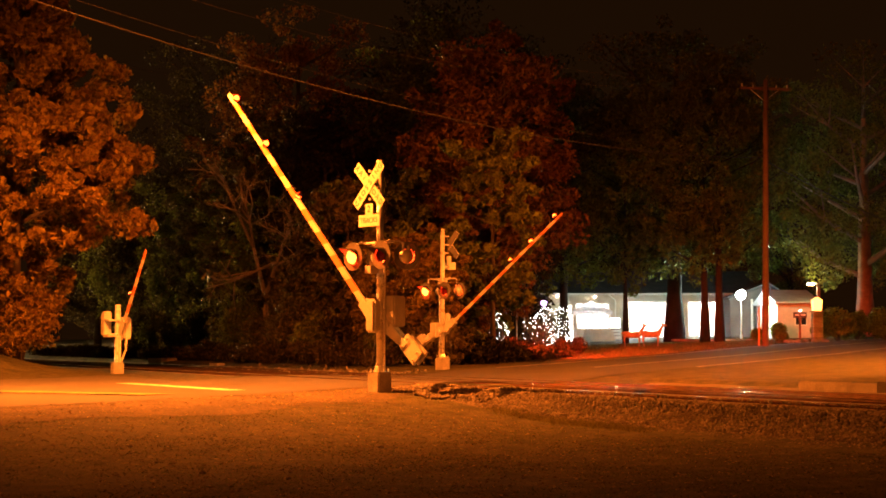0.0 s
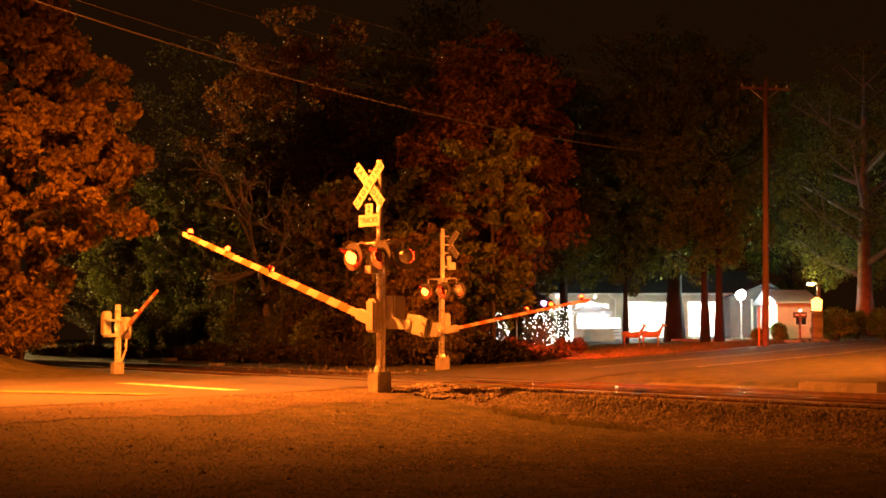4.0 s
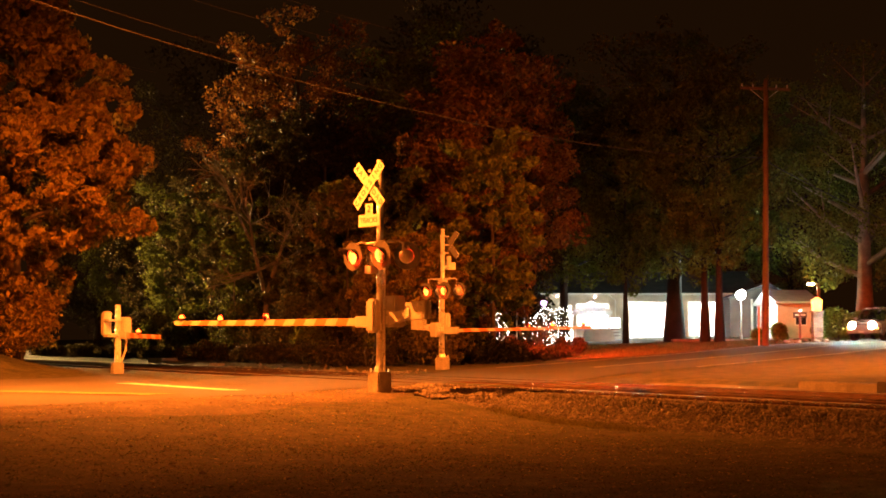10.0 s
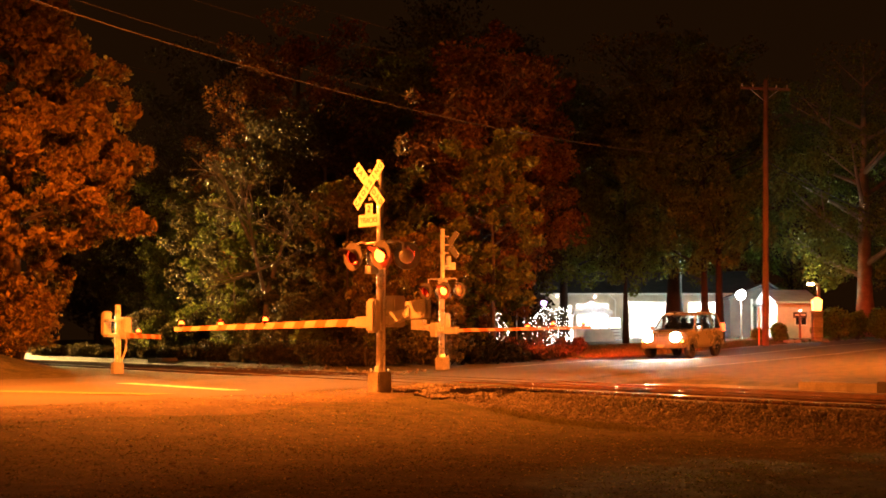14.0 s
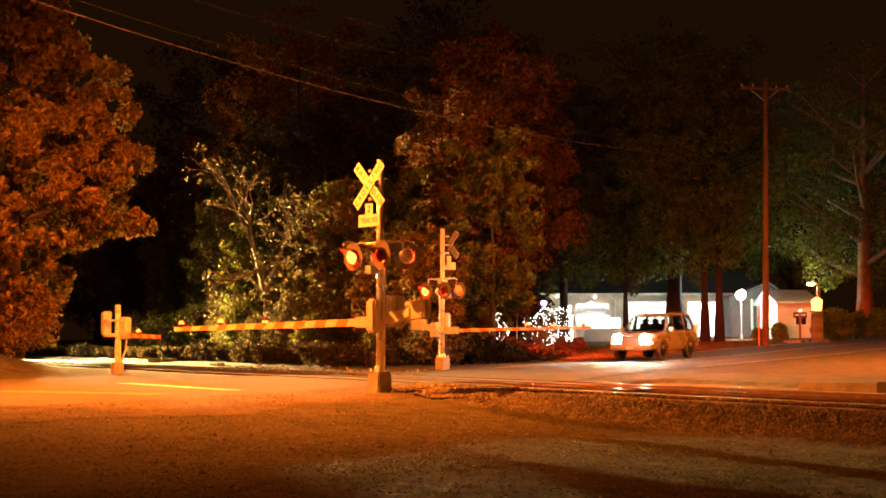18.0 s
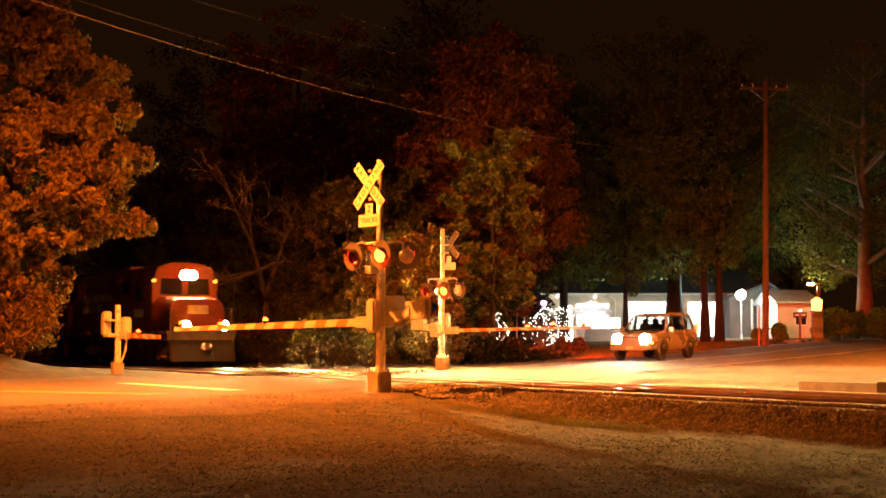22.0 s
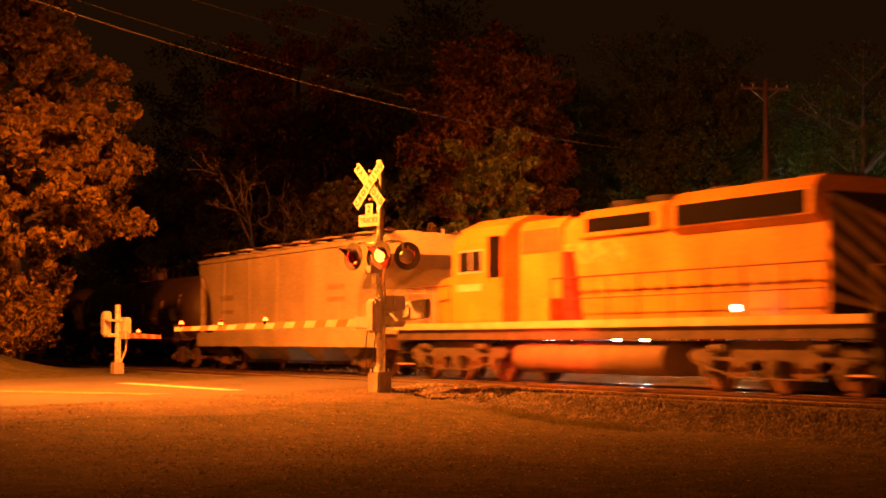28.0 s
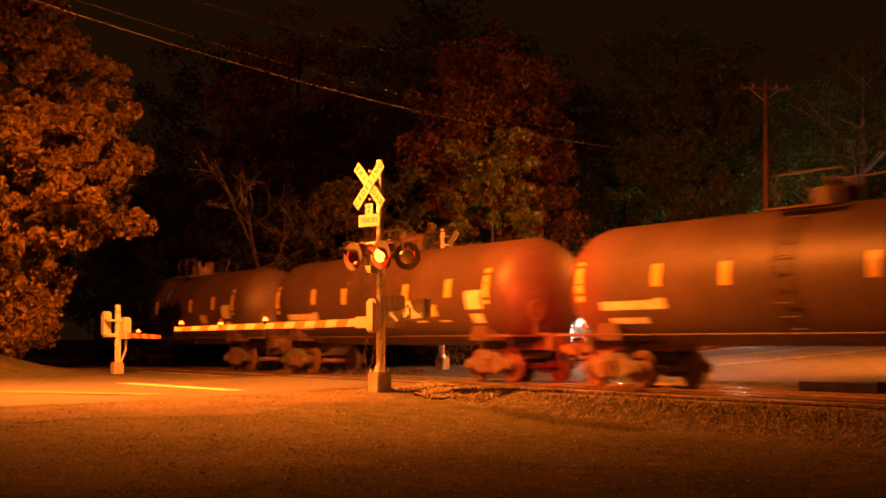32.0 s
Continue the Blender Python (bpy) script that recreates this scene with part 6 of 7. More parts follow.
# ---------------------------------------------------------------- shrubs, hedges, string lights
def shrub(m, rx, ry, h, material, seed, label, name="shrub", leaf=0.07, per=26, n=70, group=""):
    rng = np.random.default_rng(seed)
    t = thing(name, m, label, "shrub", group)
    bm = B()
    for k in range(6):
        a = k * 1.05
        tube(bm, [(0.05 * math.cos(a), 0.05 * math.sin(a), -0.05), (rx * 0.3 * math.cos(a), ry * 0.3 * math.sin(a), h * 0.45), (rx * 0.55 * math.cos(a), ry * 0.55 * math.sin(a), h * 0.75)], 0.02 + 0.01 * h, 5)
    part("stem", bm, BARK, t)
    cs = []
    for k in range(n):
        u = rng.normal(size=3)
        u /= np.linalg.norm(u)
        r = rng.uniform(0.45, 1) ** 0.5 * (0.85 + 0.3 * noise.noise((u[0] * 2 + seed, u[1] * 2, u[2] * 2)))
        cs.append((u[0] * rx * r, u[1] * ry * r, max(0.08, h * 0.52 + u[2] * h * 0.48 * r)))
    leaf_cloud("foliage", cs, rng.uniform(0.13, 0.24, n) * (rx + ry + h) / 2, per, leaf, material, seed, t)
    return t


for k, (x, y, r, h) in enumerate(((-22.2, -9.9, 1.6, 3.4), (-19.6, -10.6, 1.5, 2.6), (-23.0, -11.0, 2.2, 4.2), (-18.4, -9.9, 1.25, 2.5))):
    shrub(pose(x, y, land(x, y)), r, r, h, LEAF_ORANGE, 320 + k, "low orange-leaved sapling growth under the oak", "sapling", 0.08, 60, 110, "saplings under the oak")
UNDER_G = "undergrowth beyond the tracks"
rng = np.random.default_rng(77)
for k in range(26):
    x = -18 - k * 2.1 + rng.uniform(-0.8, 0.8)
    y = 4.6 + rng.uniform(-0.4, 1.8) + 0.2 * k
    h = rng.uniform(1.3, 3.6)
    x, y = max(x, -75), y
    shrub(pose(x, y, land(x, y), 0, 0, k * 40), rng.uniform(1.2, 2.0), rng.uniform(1.0, 1.6), h, (LEAF_DARK, LEAF_UNLIT, LEAF_GREEN)[k % 3], 300 + k, "tangled green undergrowth beside the tracks", leaf=0.09, per=50, n=75, group=UNDER_G)
rng = np.random.default_rng(78)
for k in range(24):
    x = -19.5 - k * 2.4 + rng.uniform(-0.6, 0.6)
    y = 3.5 + 0.045 * k + rng.uniform(-0.3, 0.4)
    shrub(pose(x, y, land(x, y), 0, 0, k * 55), rng.uniform(1.2, 1.7), rng.uniform(0.5, 0.8), rng.uniform(0.5, 1.0), LEAF_UNLIT, 500 + k, "low weeds and brambles along the far track", "weed_clump", leaf=0.07, per=40, n=45, group="weeds along the far track")
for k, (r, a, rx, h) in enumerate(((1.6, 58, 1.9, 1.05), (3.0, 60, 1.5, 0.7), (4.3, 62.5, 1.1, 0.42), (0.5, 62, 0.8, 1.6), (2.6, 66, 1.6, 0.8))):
    shrub(at_plan(r, a), rx, 0.9, h, HEDGE_UNLIT, 340 + k, "low hedge with leaves coloured dark as if unlit", "hedge_bush", 0.09, 30, 70, "hedge beside the far road")
for k, (r, a, rx, h) in enumerate(((5.25, 67, 0.36, 0.8), (5.95, 67.2, 0.38, 0.85))):
    shrub(at_plan(r, a), rx, 0.35, h, LEAF_UNLIT, 350 + k, "small clipped dark shrub at the roadside", "shrub", 0.05, 30, 40)
for k, (r, a, rx, h) in enumerate(((20.9, 81, 1.05, 1.85), (22.5, 83, 0.7, 1.7), (23.2, 80, 0.9, 1.4), (18.1, 88, 0.35, 0.75), (20.2, 92, 0.5, 1.0), (19.0, 86, 0.45, 0.6), (21.0, 85, 0.6, 0.8))):
    shrub(at_plan(r, a), rx, rx, h, HEDGE_LEAF, 360 + k, "clipped green garden shrub", "shrub", 0.07, 40, 80, "garden shrubs")
for k in range(5):
    shrub(at_plan(24.2 + k * 1.4, 84), 0.9, 0.6, 1.75, HEDGE_LEAF, 370 + k, "tall clipped green hedge", "hedge_bush", 0.07, 40, 70, "garden hedge")
for k, (r, a) in enumerate(((18.0, 80), (18.3, 80.4), (18.5, 79.7), (19.0, 80.2), (19.4, 79.6), (19.9, 79.5))):
    bm = B()
    bmesh.ops.create_icosphere(bm, subdivisions=2, radius=0.2)
    for v in bm.verts:
        v.co *= 1 + 0.35 * noise.noise(v.co * 4 + Vector((k * 3, 0, 0)))
        v.co.z *= 0.65
    ob = part("rock", bm, STONE, place=at_plan(r, a, k * 50, 0.06))
    tagged(ob, "rough grey garden edging rock", "rock", "garden rocks")


def lit_shrub(r, a, rx, h, n, seed, name="light_wrapped_shrub"):
    t = shrub(at_plan(r, a), rx, rx, h, LEAF_DARK, seed, "shrub wrapped in white string lights", name, 0.07, 14, 40, "shrubs with string lights")
    g = np.random.default_rng(seed)
    bm = B()
    for k in range(n):
        u = g.normal(size=3)
        u /= np.linalg.norm(u)
        c = (u[0] * rx, u[1] * rx, max(0.1, h * 0.52 + u[2] * h * 0.5))
        s = g.uniform(0.009, 0.02)
        m = pose(*c) @ Matrix.Diagonal((s, s, s, 1))
        bmesh.ops.create_icosphere(bm, subdivisions=1, radius=1, matrix=m)
    tagged(part("string_lights", bm, FAIRY, t, "tiny lit white bulbs"), kind="stuff")


for k, (r, a, rx, h, n) in enumerate(((2.45, 66, 0.4, 1.95, 210), (3.75, 67, 0.3, 1.7, 45), (4.3, 67, 0.5, 1.85, 110), (6.0, 89, 0.8, 2.2, 240), (6.9, 90, 0.75, 2.2, 330))):
    lit_shrub(r, a, rx, h, n, 400 + k)
t = thing("display_column", at_plan(8.35, 104), "column densely wound with white lights", "decoration")
bm = B()
cyl(bm, (0, 0, 0), (0, 0, 2.5), 0.45, 0.3, 16)
part("column_core", bm, ROOM_WHITE, t)
bm = B()
for k in range(170):
    a, z = k * 0.47, 0.08 + k * 0.0145
    bmesh.ops.create_icosphere(bm, subdivisions=1, radius=0.04, matrix=pose((0.5 - 0.06 * z) * math.cos(a), (0.5 - 0.06 * z) * math.sin(a), z))
tagged(part("string_lights", bm, FAIRY, t, "dense lit white bulbs"), kind="stuff")
for r, a, z in ((4.35, 90, 2.35), (4.8, 90, 2.75), (5.95, 90, 2.4)):
    t = thing("post_lamp", at_plan(r, a), "short post lamp with a violet-white glow", "lamp", "violet post lamps")
    bm = B()
    cyl(bm, (0, 0, 0), (0, 0, z), 0.03, seg=8)
    part("post", bm, TRIM_WHITE, t)
    bm = B()
    ball(bm, (0, 0, z + 0.12), 0.17, 12, 8)
    part("globe", bm, FAIRY_BLUE, t, smooth=True)


def verge_grass():
    """Mown grass on the verge between the far road and the shops."""
    g = np.random.default_rng(31)
    n = 60000
    c, s = math.cos(radians(YAW)), math.sin(radians(YAW))
    side, away = g.uniform(3.0, 26.0, n), g.uniform(62, 88, n)
    x, y = EYE[0] + side * c - away * s, EYE[1] + side * s + away * c
    mids = np.interp(y, [p[1] for p in CENTRE], [p[0] for p in CENTRE])
    ok = np.abs((x - mids) * 0.87) > 4.7
    x, y = x[ok], y[ok]
    n = len(x)
    base = np.stack([x, y, np.array([land(a, b) for a, b in zip(x, y)]) - 0.01], 1)
    ang = g.uniform(0, 6.28, n)
    w = g.uniform(0.02, 0.05, n)[:, None] * np.stack([np.cos(ang), np.sin(ang), 0 * ang], 1)
    tip = base + np.stack([g.normal(0, 0.03, n), g.normal(0, 0.03, n), g.uniform(0.04, 0.11, n)], 1)
    v = np.stack([base - w, base + w, tip], 1).reshape(-1, 3)
    me = bpy.data.meshes.new("verge_grass")
    me.from_pydata(v.tolist(), [], np.arange(3 * n).reshape(-1, 3).tolist())
    me.materials.append(leafy("short_verge_grass", (0.14, 0.13, 0.05), 0.4))
    tagged(new("verge_grass", me), "short mown grass on the far verge", "grass", kind="stuff")


verge_grass()

# ---------------------------------------------------------------- kerb, blocks, paint
def bar(name, a, b, wide, z0, z1, material, label, category, kind="", bevel=0.02, group=""):
    a, b = Vector((*a, 0)), Vector((*b, 0))
    d = b - a
    ang = math.degrees(math.atan2(d.y, d.x))
    bm = B()
    box(bm, 0, d.length, -wide / 2, wide / 2, z0, z1)
    ob = part(name, bm, material, bevel=bevel, place=pose(a.x, a.y, 0, 0, 0, ang))
    return tagged(ob, label, category, group, kind)


# stop line painted before the gate
bm = B()
pts = [(-5.6, -10.45), (1.5, -10.05), (1.5, -9.6), (-5.6, -10.0)]
n = 12
top = [bm.verts.new((pts[0][0] + (pts[1][0] - pts[0][0]) * k / n, pts[0][1] + (pts[1][1] - pts[0][1]) * k / n, 0)) for k in range(n + 1)]
bot = [bm.verts.new((pts[3][0] + (pts[2][0] - pts[3][0]) * k / n, pts[3][1] + (pts[2][1] - pts[3][1]) * k / n, 0)) for k in range(n + 1)]
for v in top + bot:
    v.co.z = road_z(v.co.y) + 0.006
for k in range(n):
    bm.faces.new((top[k], top[k + 1], bot[k + 1], bot[k]))
tagged(part("stop_line", bm, PAINT_LINE), "worn white stop line on asphalt", "road marking", kind="structure")
bm = B()
ends = [(-4.5, -16.35), (3.0, -12.05)]
top, bot = [], []
for k in range(15):
    x, y = (a + (b - a) * k / 14 for a, b in zip(*ends))
    for row, o in ((top, 0.5), (bot, -0.4)):
        row.append(bm.verts.new((x - 0.5 * o, y + 0.87 * o, max(road_z(y), land(x, y)) + 0.016)))
for k in range(14):
    bm.faces.new((bot[k], bot[k + 1], top[k + 1], top[k]))
tagged(part("road_near_line", bm, mat("mottled_yellow_band", (0.4, 0.33, 0.14), 0.75, var=0.6, scale=1.2, fine=12)), "mottled yellow band beside the lot", "road marking", kind="structure")
road_sheet("road_edge_line", 3.75, 3.87, 6.5, 70, PAINT_LINE, 0.006, "worn white edge line on asphalt")
road_sheet("road_centre_line", -0.06, 0.06, 6.5, 70, PAINT_LINE, 0.006, "worn pale centre line on asphalt")
road_sheet("road_far_line", -3.87, -3.75, 6.5, 70, PAINT_LINE, 0.006, "worn white edge line on asphalt")

bm = B()
ap = [(-3.5, -9.0), (-8.0, -8.4), (-15.5, -8.2), (-17.2, -8.7), (-16.0, -10.2), (-13.0, -12.2), (-9.0, -14.8), (-5.0, -19), (1.0, -22), (3.0, -17), (0.0, -11)]
vs = [bm.verts.new((x, y, road_z(y) + 0.002)) for x, y in ap]
bm.faces.new(vs)
bmesh.ops.triangulate(bm, faces=bm.faces)
tagged(part("side_road", bm, ASPHALT), "worn asphalt side road joining the crossing", "road", kind="structure")
for k in range(5):
    a = [(-17.2, -8.62), (-16.2, -10.3), (-14.6, -11.5), (-13.0, -12.5), (-11.0, -13.9), (-9.0, -15.2)]
    z = road_z(a[k][1])
    bar("kerb_stone", a[k], a[k + 1], 0.2, z - 0.2, z + 0.14, CONCRETE, "concrete kerb at the foot of the bank", "kerb", "structure")

bm = B()
box(bm, -4.6, 3.2, -0.9, 0.9, -0.1, 0.05)
tagged(part("garden_path", bm, CONCRETE, bevel=0.02, place=at_plan(18.4, 92.5)), "pale concrete path before the lit shops", "path", kind="structure")
bar("concrete_block", (6.22, 2.2), (8.65, 2.3), 0.35, -0.12, 0.16, BLOCK_GREY, "long low weathered grey concrete block beside the rails", "block")
bar("dark_crate", (8.66, 2.3), (9.5, 2.35), 0.5, -0.12, 0.2, UNDER, "dark low box beside the rails", "box")
bar("concrete_slab", (-43.6, 2.9), (-42.0, 3.1), 0.9, -0.12, 0.24, CONCRETE, "pale concrete slab beside the tracks", "slab")
bar("concrete_slab", (-33.6, 2.4), (-32.7, 2.45), 0.4, -0.12, 0.1, CONCRETE, "small pale concrete slab beside the tracks", "slab")
bar("crossing_plank", (5.6, -5.6), (7.2, -5.65), 0.3, -0.02, 0.09, TIE_WOOD, "loose timber plank at the edge of the crossing", "plank")
t = thing("marker_post", pose(-3.6 - 14.5, 6.0, land(-18.1, 6.0)), "short white trackside marker post", "post")
bm = B()
cyl(bm, (0, 0, -0.1), (0, 0, 0.9), 0.05, 0.05, 10)
part("post", bm, TRIM_WHITE, t)
bm = B()
cyl(bm, (0, 0, 0.9), (0, 0, 1.05), 0.08, 0.03, 10)
part("cap", bm, TRIM_WHITE, t)


# ---------------------------------------------------------------- car
CAR_WHEELS = []


CAR_GLASS = glassy("tinted_car_glass", (0.75, 0.8, 0.78), 0.02, 1.0)
SEAT_CLOTH = mat("dark_seat_cloth", (0.05, 0.045, 0.045), 0.9, var=0.2, scale=6, bump=0.1)


def car():
    t = thing("suv", pose(0, 0, 0), "silver compact off-road car with lit headlights", "car")
    # lower body in stations along x: half width, sill, shoulder
    def ring(x, w, z0, z1, tuck):
        return [(x, -w * 0.93, z0), (x, w * 0.93, z0), (x, w, z0 + 0.15), (x, w, z1 - 0.12), (x, w - tuck, z1), (x, -w + tuck, z1), (x, -w, z1 - 0.12), (x, -w, z0 + 0.15)]
    bm = B()
    loft(bm, [ring(-2.15, 0.8, 0.5, 1.02, 0.06), ring(-2.05, 0.88, 0.42, 1.08, 0.06), ring(-1.2, 0.9, 0.38, 1.1, 0.07), ring(0.6, 0.9, 0.38, 1.08, 0.08), ring(0.95, 0.9, 0.38, 1.06, 0.1), ring(1.7, 0.86, 0.4, 1.0, 0.14), ring(2.05, 0.76, 0.45, 0.93, 0.16), ring(2.15, 0.66, 0.5, 0.86, 0.16)])
    body = part("body", bm, SILVER, t, "silver painted body", bevel=0.03)
    # open cabin: roof, pillars and seats that show through the clear windows
    bm = B()
    loft(bm, [[(x, -w, z - 0.05), (x, w, z - 0.05), (x, w, z), (x, w - 0.08, z + 0.04), (x, -w + 0.08, z + 0.04), (x, -w, z)] for x, w, z in ((-1.88, 0.68, 1.64), (-1.0, 0.7, 1.68), (0.05, 0.7, 1.67), (0.36, 0.67, 1.63))])
    part("roof", bm, SILVER, t, bevel=0.015)
    for s in (-1, 1):
        for a0, a1, b0, b1 in ((0.8, 0.96, 0.3, 0.38), (-0.02, 0.1, -0.02, 0.08), (-1.07, -0.9, -1.07, -0.9), (-2.03, -1.76, -1.88, -1.68)):
            bm = B()
            loft(bm, [[(a0, s * 0.855, 1.04), (a1, s * 0.855, 1.04), (a1, s * 0.79, 1.04), (a0, s * 0.79, 1.04)], [(b0, s * 0.695, 1.63), (b1, s * 0.695, 1.63), (b1, s * 0.64, 1.63), (b0, s * 0.64, 1.63)]])
            part("pillar", bm, SILVER, t)
        for x in (-0.05, -1.0):
            bm = B()
            box(bm, x - 0.12, x, s * 0.38 - 0.22, s * 0.38 + 0.22, 1.0, 1.3)
            box(bm, x - 0.1, x - 0.02, s * 0.38 - 0.12, s * 0.38 + 0.12, 1.3, 1.48)
            part("seat_back", bm, SEAT_CLOTH, t, "dark seat back with a headrest", bevel=0.03)
    for s in (-1, 1):
        for a0, a1, b0, b1 in ((0.08, 0.82, 0.06, 0.33), (-0.92, 0.0, -0.92, 0.0), (-1.78, -1.05, -1.7, -1.05)):
            bm = B()
            v = [(a0, s * 0.848, 1.1), (a1, s * 0.845, 1.1), (b1, s * 0.70, 1.62), (b0, s * 0.70, 1.62)]
            o = Vector((0, s * 0.012, 0.004))
            loft(bm, [[Vector(p) + o for p in v], [Vector(p) - o * 0.5 for p in v]])
            part("side_window", bm, CAR_GLASS, t)
        bm = B()
        box(bm, 0.62, 0.8, min(s * 0.9, s * 1.06), max(s * 0.9, s * 1.06), 1.06, 1.22)
        part("mirror", bm, SILVER, t, bevel=0.03)
        for x in (0.0, -0.95):
            bm = B()
            box(bm, x - 0.2, x - 0.06, min(s * 0.9, s * 0.925), max(s * 0.9, s * 0.925), 0.9, 0.94)
            part("door_handle", bm, BLACK, t)
        for xa, xb in ((0.85, 0.02), (-0.02, -0.95)):
            bm = B()
            box(bm, xb, xa, min(s * 0.895, s * 0.906), max(s * 0.895, s * 0.906), 0.5, 1.0)
            part("door", bm, SILVER, t, bevel=0.004)
        bm = B()
        tube(bm, [(-1.6, s * 0.58, 1.66), (-1.5, s * 0.58, 1.76), (0.0, s * 0.58, 1.74), (0.12, s * 0.58, 1.66)], 0.02)
        part("roof_rail", bm, BLACK, t)
        for x in (-1.3, 1.32):
            bm = B()
            n = 12
            arc = [(x + 0.47 * math.cos(a), 0.36 + 0.47 * math.sin(a)) for a in np.linspace(-0.1, math.pi + 0.1, n)] + [(x + 0.37 * math.cos(a), 0.36 + 0.37 * math.sin(a)) for a in np.linspace(math.pi + 0.1, -0.1, n)]
            vs = [[(px, s * 0.86, pz) for px, pz in arc], [(px, s * 0.945, pz) for px, pz in arc]]
            loft(bm, vs)
            part("wheel_arch", bm, mat_arch, t)
            m = pose(x, s * 0.80, 0.36)
            bm = B()
            ringf = lambda y, r: [(r * math.cos(2 * math.pi * k / 24), y, r * math.sin(2 * math.pi * k / 24)) for k in range(24)]
            loft(bm, [ringf(-0.11, 0.24), ringf(-0.11, 0.33), ringf(-0.08, 0.36), ringf(0.08, 0.36), ringf(0.11, 0.33), ringf(0.11, 0.24)], caps=False)
            w = new("wheel")
            w.parent = t
            w.matrix_basis = m
            part("tyre", bm, RUBBER, w)
            bm = B()
            cyl(bm, (0, s * 0.06, 0), (0, s * 0.075, 0), 0.235, seg=24)
            for k in range(5):
                a = 2 * math.pi * k / 5
                cyl(bm, (0, s * 0.1, 0), (0.2 * math.cos(a), s * 0.095, 0.2 * math.sin(a)), 0.035, 0.03, 6)
            cyl(bm, (0, s * 0.06, 0), (0, s * 0.11, 0), 0.06, seg=10)
            part("rim", bm, CHROME, w)
            CAR_WHEELS.append((w, m))
        bm = B()
        cyl(bm, (2.06, s * 0.55, 0.82), (2.19, s * 0.54, 0.82), 0.18, 0.17, 18)
        part("headlight", bm, CAR_LIGHT, t, "glaring lit headlight")
        bm = B()
        box(bm, 1.98, 2.08, s * 0.76 - 0.06, s * 0.76 + 0.06, 0.62, 0.7)
        part("turn_lamp", bm, AMBER, t)
        bm = B()
        cyl(bm, (2.16, s * 0.52, 0.5), (2.2, s * 0.52, 0.5), 0.07, seg=12)
        part("fog_lamp", bm, CHROME, t)
        bm = B()
        box(bm, -2.17, -2.04, s * 0.82 - 0.09, s * 0.82 + 0.09, 0.95, 1.28)
        part("tail_lamp", bm, TAIL, t, "lit red tail lamp")
    bm = B()
    v = [(0.98, -0.74, 1.1), (0.98, 0.74, 1.1), (0.36, 0.6, 1.63), (0.36, -0.6, 1.63)]
    o = Vector((0.02, 0, 0.012))
    loft(bm, [[Vector(p) + o for p in v], [Vector(p) - o for p in v]])
    part("windshield", bm, CAR_GLASS, t)
    bm = B()
    v = [(-2.02, -0.72, 1.12), (-2.02, 0.72, 1.12), (-1.86, 0.58, 1.6), (-1.86, -0.58, 1.6)]
    loft(bm, [[Vector(p) + Vector((-0.012, 0, 0)) for p in v], [Vector(p) + Vector((0.01, 0, 0)) for p in v]])
    part("rear_window", bm, CAR_GLASS, t)
    bm = B()
    box(bm, 2.1, 2.26, -0.8, 0.8, 0.4, 0.6)
    part("front_bumper", bm, SILVER, t, bevel=0.04)
    bm = B()
    box(bm, -2.3, -2.1, -0.82, 0.82, 0.42, 0.66)
    part("rear_bumper", bm, SILVER, t, bevel=0.04)
    bm = B()
    box(bm, 2.1, 2.14, -0.4, 0.4, 0.66, 0.9)
    g = part("grille", bm, BLACK, t)
    for k in range(7):
        bm = B()
        y = -0.34 + k * 0.113
        box(bm, 2.14, 2.165, y - 0.026, y + 0.026, 0.67, 0.89)
        part("grille_bar", bm, SILVER, g)
    bm = B()
    box(bm, 2.262, 2.27, -0.15, 0.15, 0.44, 0.54)
    part("plate_bar", bm, TRIM_WHITE, t)
    return t


mat_arch = mat("grey_plastic_cladding", (0.1, 0.1, 0.1), 0.7, var=0.2, scale=3)
CAR = car()
# front left wheel over time, along the road: seconds and plan y
CAR_Y = [(0.0, 91.0), (9.0, 41.4), (9.5, 38.64), (10, 35.9), (10.5, 33.34), (11, 30.14), (11.5, 27.12), (12, 23.48), (12.5, 20.4), (13, 17.74), (13.5, 15.82), (14, 14.3), (14.5, 13.12), (15.0, 12.38), (15.6, 12.08), (32, 12.08)]


def car_pose(y):
    """y: where the front left wheel stands on its line beside the centre line."""
    def lane(v):
        a, b = road_mid(v - 0.6), road_mid(v + 0.6)
        d = Vector((b - a, 1.2)).normalized()
        return Vector((road_mid(v) - d.y * 0.75, v + d.x * 0.75)), d
    p, d = lane(y)
    q, _ = lane(y + 2.3)
    h = (p - q).normalized()
    h = Vector((h.x * math.cos(0.06) - h.y * math.sin(0.06), h.y * math.cos(0.06) + h.x * math.sin(0.06)))
    left = Vector((-h.y, h.x))
    c = p - h * 1.32 - left * 0.8
    tilt = math.degrees(math.asin((road_z(c.y + 1) - road_z(c.y - 1)) / 2 * abs(h.y)))
    return pose(c.x, c.y, road_z(c.y) + 0.005, 0, tilt, math.degrees(math.atan2(h.y, h.x)))


# ---------------------------------------------------------------- deer
DEER = []


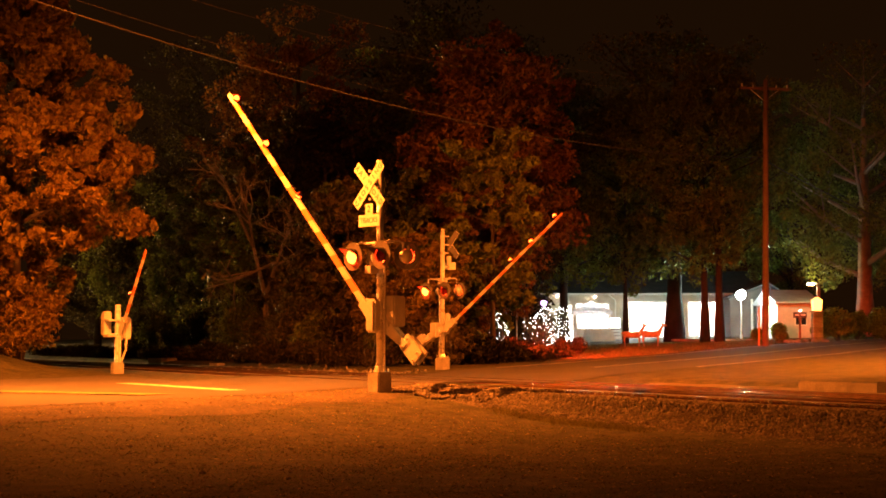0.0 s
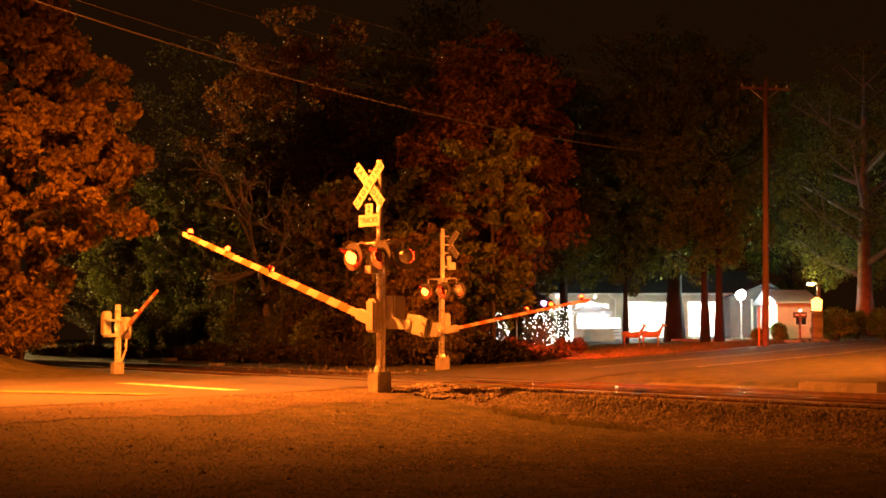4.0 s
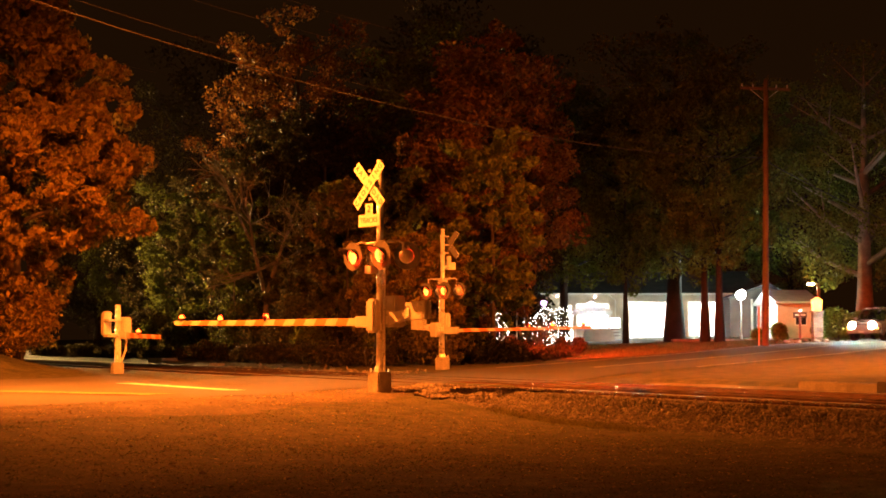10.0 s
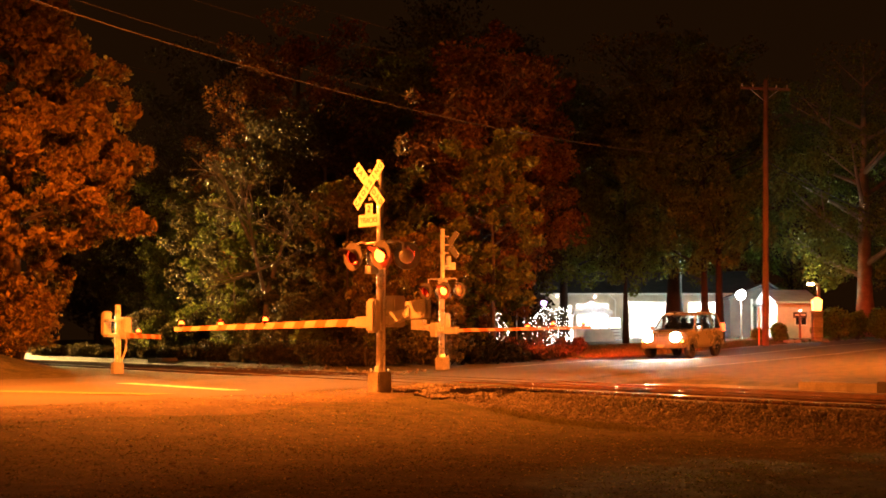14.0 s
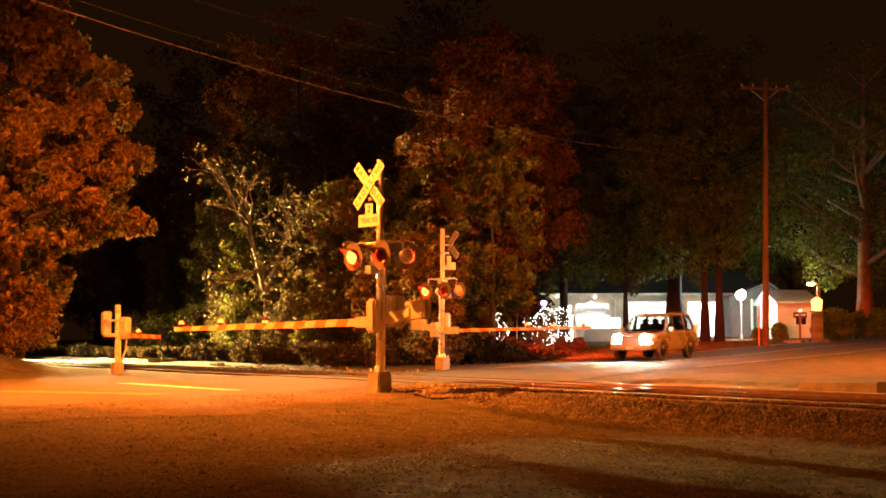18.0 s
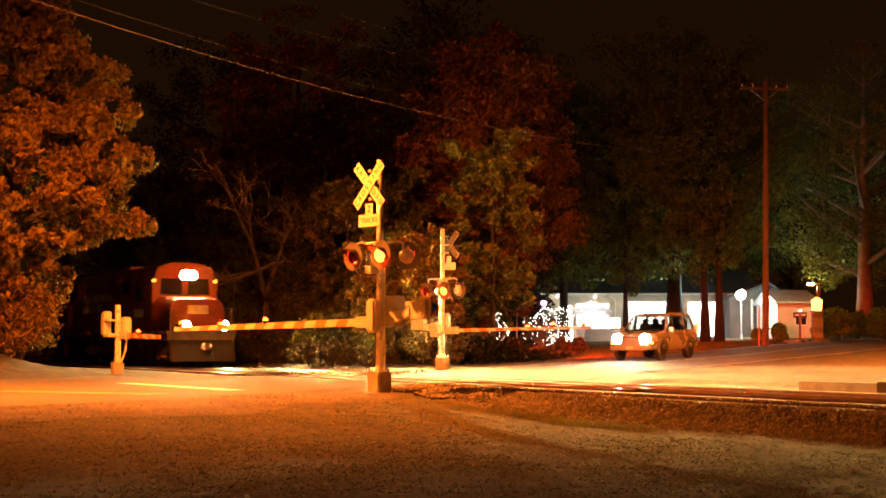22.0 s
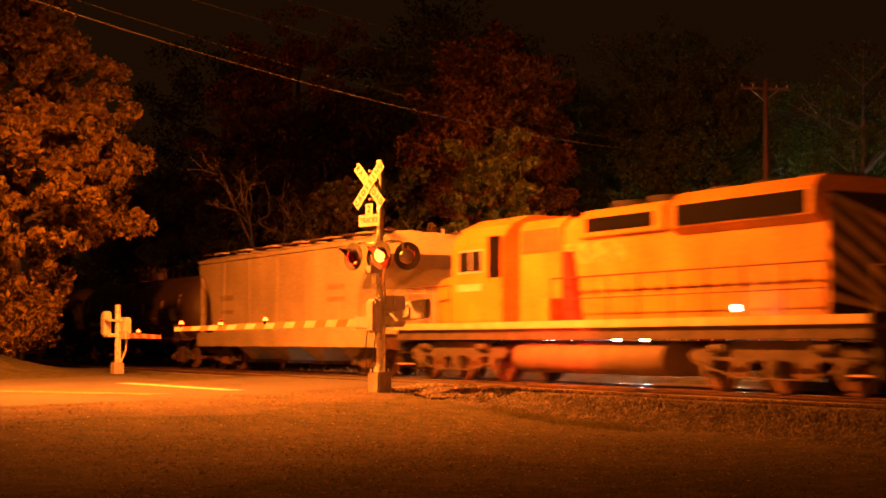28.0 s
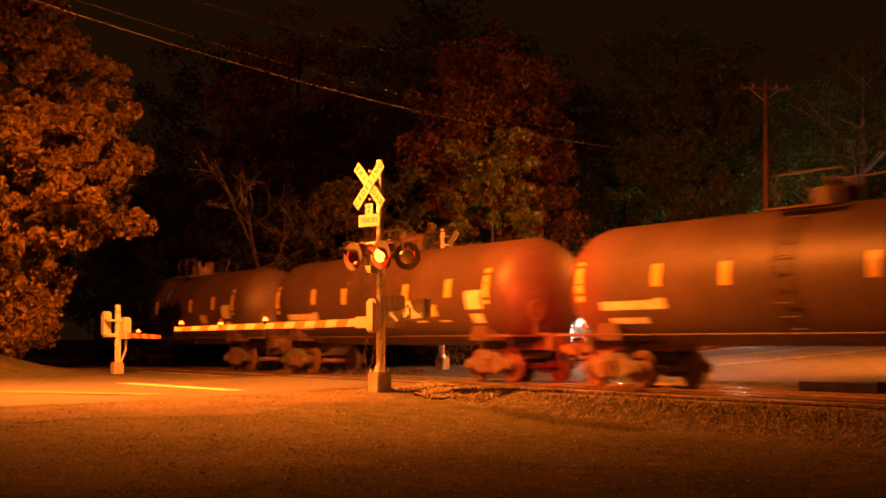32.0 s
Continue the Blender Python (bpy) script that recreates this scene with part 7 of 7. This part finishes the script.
def deer(label, head_up):
    """Body, neck with head, ears and four legs; the legs and the neck move."""
    t = thing("deer", pose(0, 0, 0), label, "deer", "two deer on the verge")
    bm = B()
    n = 10
    st = [(-0.52, 0.03, 0.78), (-0.48, 0.13, 0.72), (-0.3, 0.17, 0.69), (0.0, 0.16, 0.66), (0.3, 0.17, 0.68), (0.45, 0.13, 0.72), (0.52, 0.06, 0.78)]
    loft(bm, [[(x, r * 0.75 * math.cos(2 * math.pi * k / n), z + r * math.sin(2 * math.pi * k / n)) for k in range(n)] for x, r, z in st])
    part("body", bm, DEER_COAT, t, smooth=True)
    bm = B()
    cyl(bm, (-0.52, 0, 0.78), (-0.62, 0, 0.66), 0.035, 0.015, 6)
    part("tail", bm, DECAL, t)
    neck = new("neck")
    neck.parent = t
    nm = pose(0.42, 0, 0.78, 0, 0 if head_up else 25, 0)
    neck.matrix_basis = nm
    bm = B()
    cyl(bm, (-0.02, 0, -0.04), (0.22, 0, 0.36), 0.1, 0.055, 10)
    part("neck_muscle", bm, DEER_COAT, neck, smooth=True)
    bm = B()
    loft(bm, [[(x, r * math.cos(2 * math.pi * k / 8), z + r * math.sin(2 * math.pi * k / 8)) for k in range(8)] for x, r, z in ((0.14, 0.03, 0.4), (0.2, 0.075, 0.4), (0.28, 0.065, 0.38), (0.4, 0.035, 0.34), (0.43, 0.02, 0.335))])
    part("head", bm, DEER_COAT, neck, smooth=True)
    for s in (-1, 1):
        bm = B()
        cyl(bm, (0.17, s * 0.05, 0.45), (0.12, s * 0.15, 0.55), 0.035, 0.008, 6)
        part("ear", bm, DEER_COAT, neck)
    legs = []
    for x in (-0.38, 0.36):
        for s in (-1, 1):
            m = pose(x, s * 0.085, 0.62)
            leg = new("leg")
            leg.parent = t
            leg.matrix_basis = m
            bm = B()
            back = x < 0
            tube(bm, [(0, 0, 0.06), (-0.03 if back else 0.01, 0, -0.28)], 0.05 if back else 0.042, 7)
            part("upper_leg", bm, DEER_COAT, leg)
            bm = B()
            tube(bm, [(-0.03 if back else 0.01, 0, -0.26), (0.03 if back else 0, 0, -0.58)], 0.022, 6)
            part("lower_leg", bm, DEER_COAT, leg)
            bm = B()
            cyl(bm, (0.03 if back else 0, 0, -0.56), (0.05 if back else 0.02, 0, -0.62), 0.026, 0.03, 6)
            part("hoof", bm, BLACK, leg)
            legs.append((leg, m, (x < 0) == (s < 0)))
    DEER.append((t, legs))
    return t


deer("brown deer standing alert on the verge", True)
deer("brown deer walking along the verge", True)
# seconds, metres right, metres away, heading (degrees from the shop fronts)
DEER_PATH = [
    [(0, 10.75, 79.0, 0), (5.6, 10.75, 79.0, 0), (6.1, 10.65, 79.2, 40), (6.5, 10.4, 79.5, 95), (6.9, 10.1, 79.7, 145), (7.4, 9.5, 79.6, 178), (8.0, 8.4, 79.5, 180), (8.5, 7.5, 79.6, 180), (9.0, 6.6, 80.0, 176), (10.0, 4.6, 81.5, 160), (11.5, 2.2, 84.0, 150), (13.0, 0.6, 85.5, 165), (32, 0.6, 85.5, 165)],
    [(0, 9.85, 79.6, -4), (5.4, 9.85, 79.6, -4), (6.0, 9.9, 79.9, 50), (6.5, 9.75, 80.2, 110), (7.0, 9.4, 80.3, 165), (7.5, 8.7, 80.2, 180), (8.0, 7.7, 80.2, 180), (8.5, 6.8, 80.4, 178), (9.0, 5.7, 80.8, 172), (10.0, 3.4, 82.5, 155), (11.5, 1.2, 85.0, 150), (13.0, -0.6, 86.5, 165), (32, -0.6, 86.5, 165)]]


def motions():
    for lens, m, phase in RED_FLASH:
        walk(lens, flash_rows(m, phase))
    for arm, pivot, key in GATES:
        walk(arm, [(t, pose(*pivot) @ Matrix.Rotation(radians(a), 4, "Y")) for t, a in GATE_ANGLE[key]])
    for ob, x0, turn in TRAIN:
        walk(ob, [(t, pose(x0 + train_s(t), 0, 0, 0, 0, turn)) for t in (0, 4, 8, 12, 16, 18, 20, 21, 22, 23, 24, 25, 26, 27, 28, 29, 30, 31, 32)])
    where = {ob: (x0, turn) for ob, x0, turn in TRAIN}
    for w, owner, m, r in WHEELS:
        x0, turn = where[owner]
        seen = [k for k in range(0, 961) if -64 < x0 + train_s(k / 30) < 32]
        way = -1 if turn else 1
        a0 = train_s(seen[0] / 30)
        rows = [(0.0, m)] if seen[0] > 0 else []
        rows += [(k / 30, m @ pose(0, 0, 0, 0, way * math.degrees((train_s(k / 30) - a0) / r), 0)) for k in seen]
        if seen[-1] < 960:
            rows.append((32.0, rows[-1][1]))
        walk(w, rows)
    walk(CAR, [(t, car_pose(y)) for t, y in CAR_Y])
    for w, m in CAR_WHEELS:
        rows, gone = [], 0.0
        for k in range(0, 479, 2):
            t = k / 30
            gone = CAR_Y[0][1] - lerp_rows(CAR_Y, t)
            if t >= 8.4:
                rows.append((t, m @ pose(0, 0, 0, 0, math.degrees(gone * 1.13 / 0.36), 0)))
        walk(w, [(0.0, rows[0][1])] + rows + [(32.0, rows[-1][1])])
    for (ob, legs), path in zip(DEER, DEER_PATH):
        walk(ob, [(t, at_plan(r, a, h)) for t, r, a, h in path])
        for leg, m, first in legs:
            rows, on, sgn = [(0.0, m), (5.9, m)], 6.1, 1 if first else -1
            while on < 12.8:
                rows.append((on, m @ pose(0, 0, 0, 0, sgn * 22, 0)))
                sgn, on = -sgn, on + 0.32
            rows += [(13.1, m), (32.0, m)]
            walk(leg, rows)


motions()
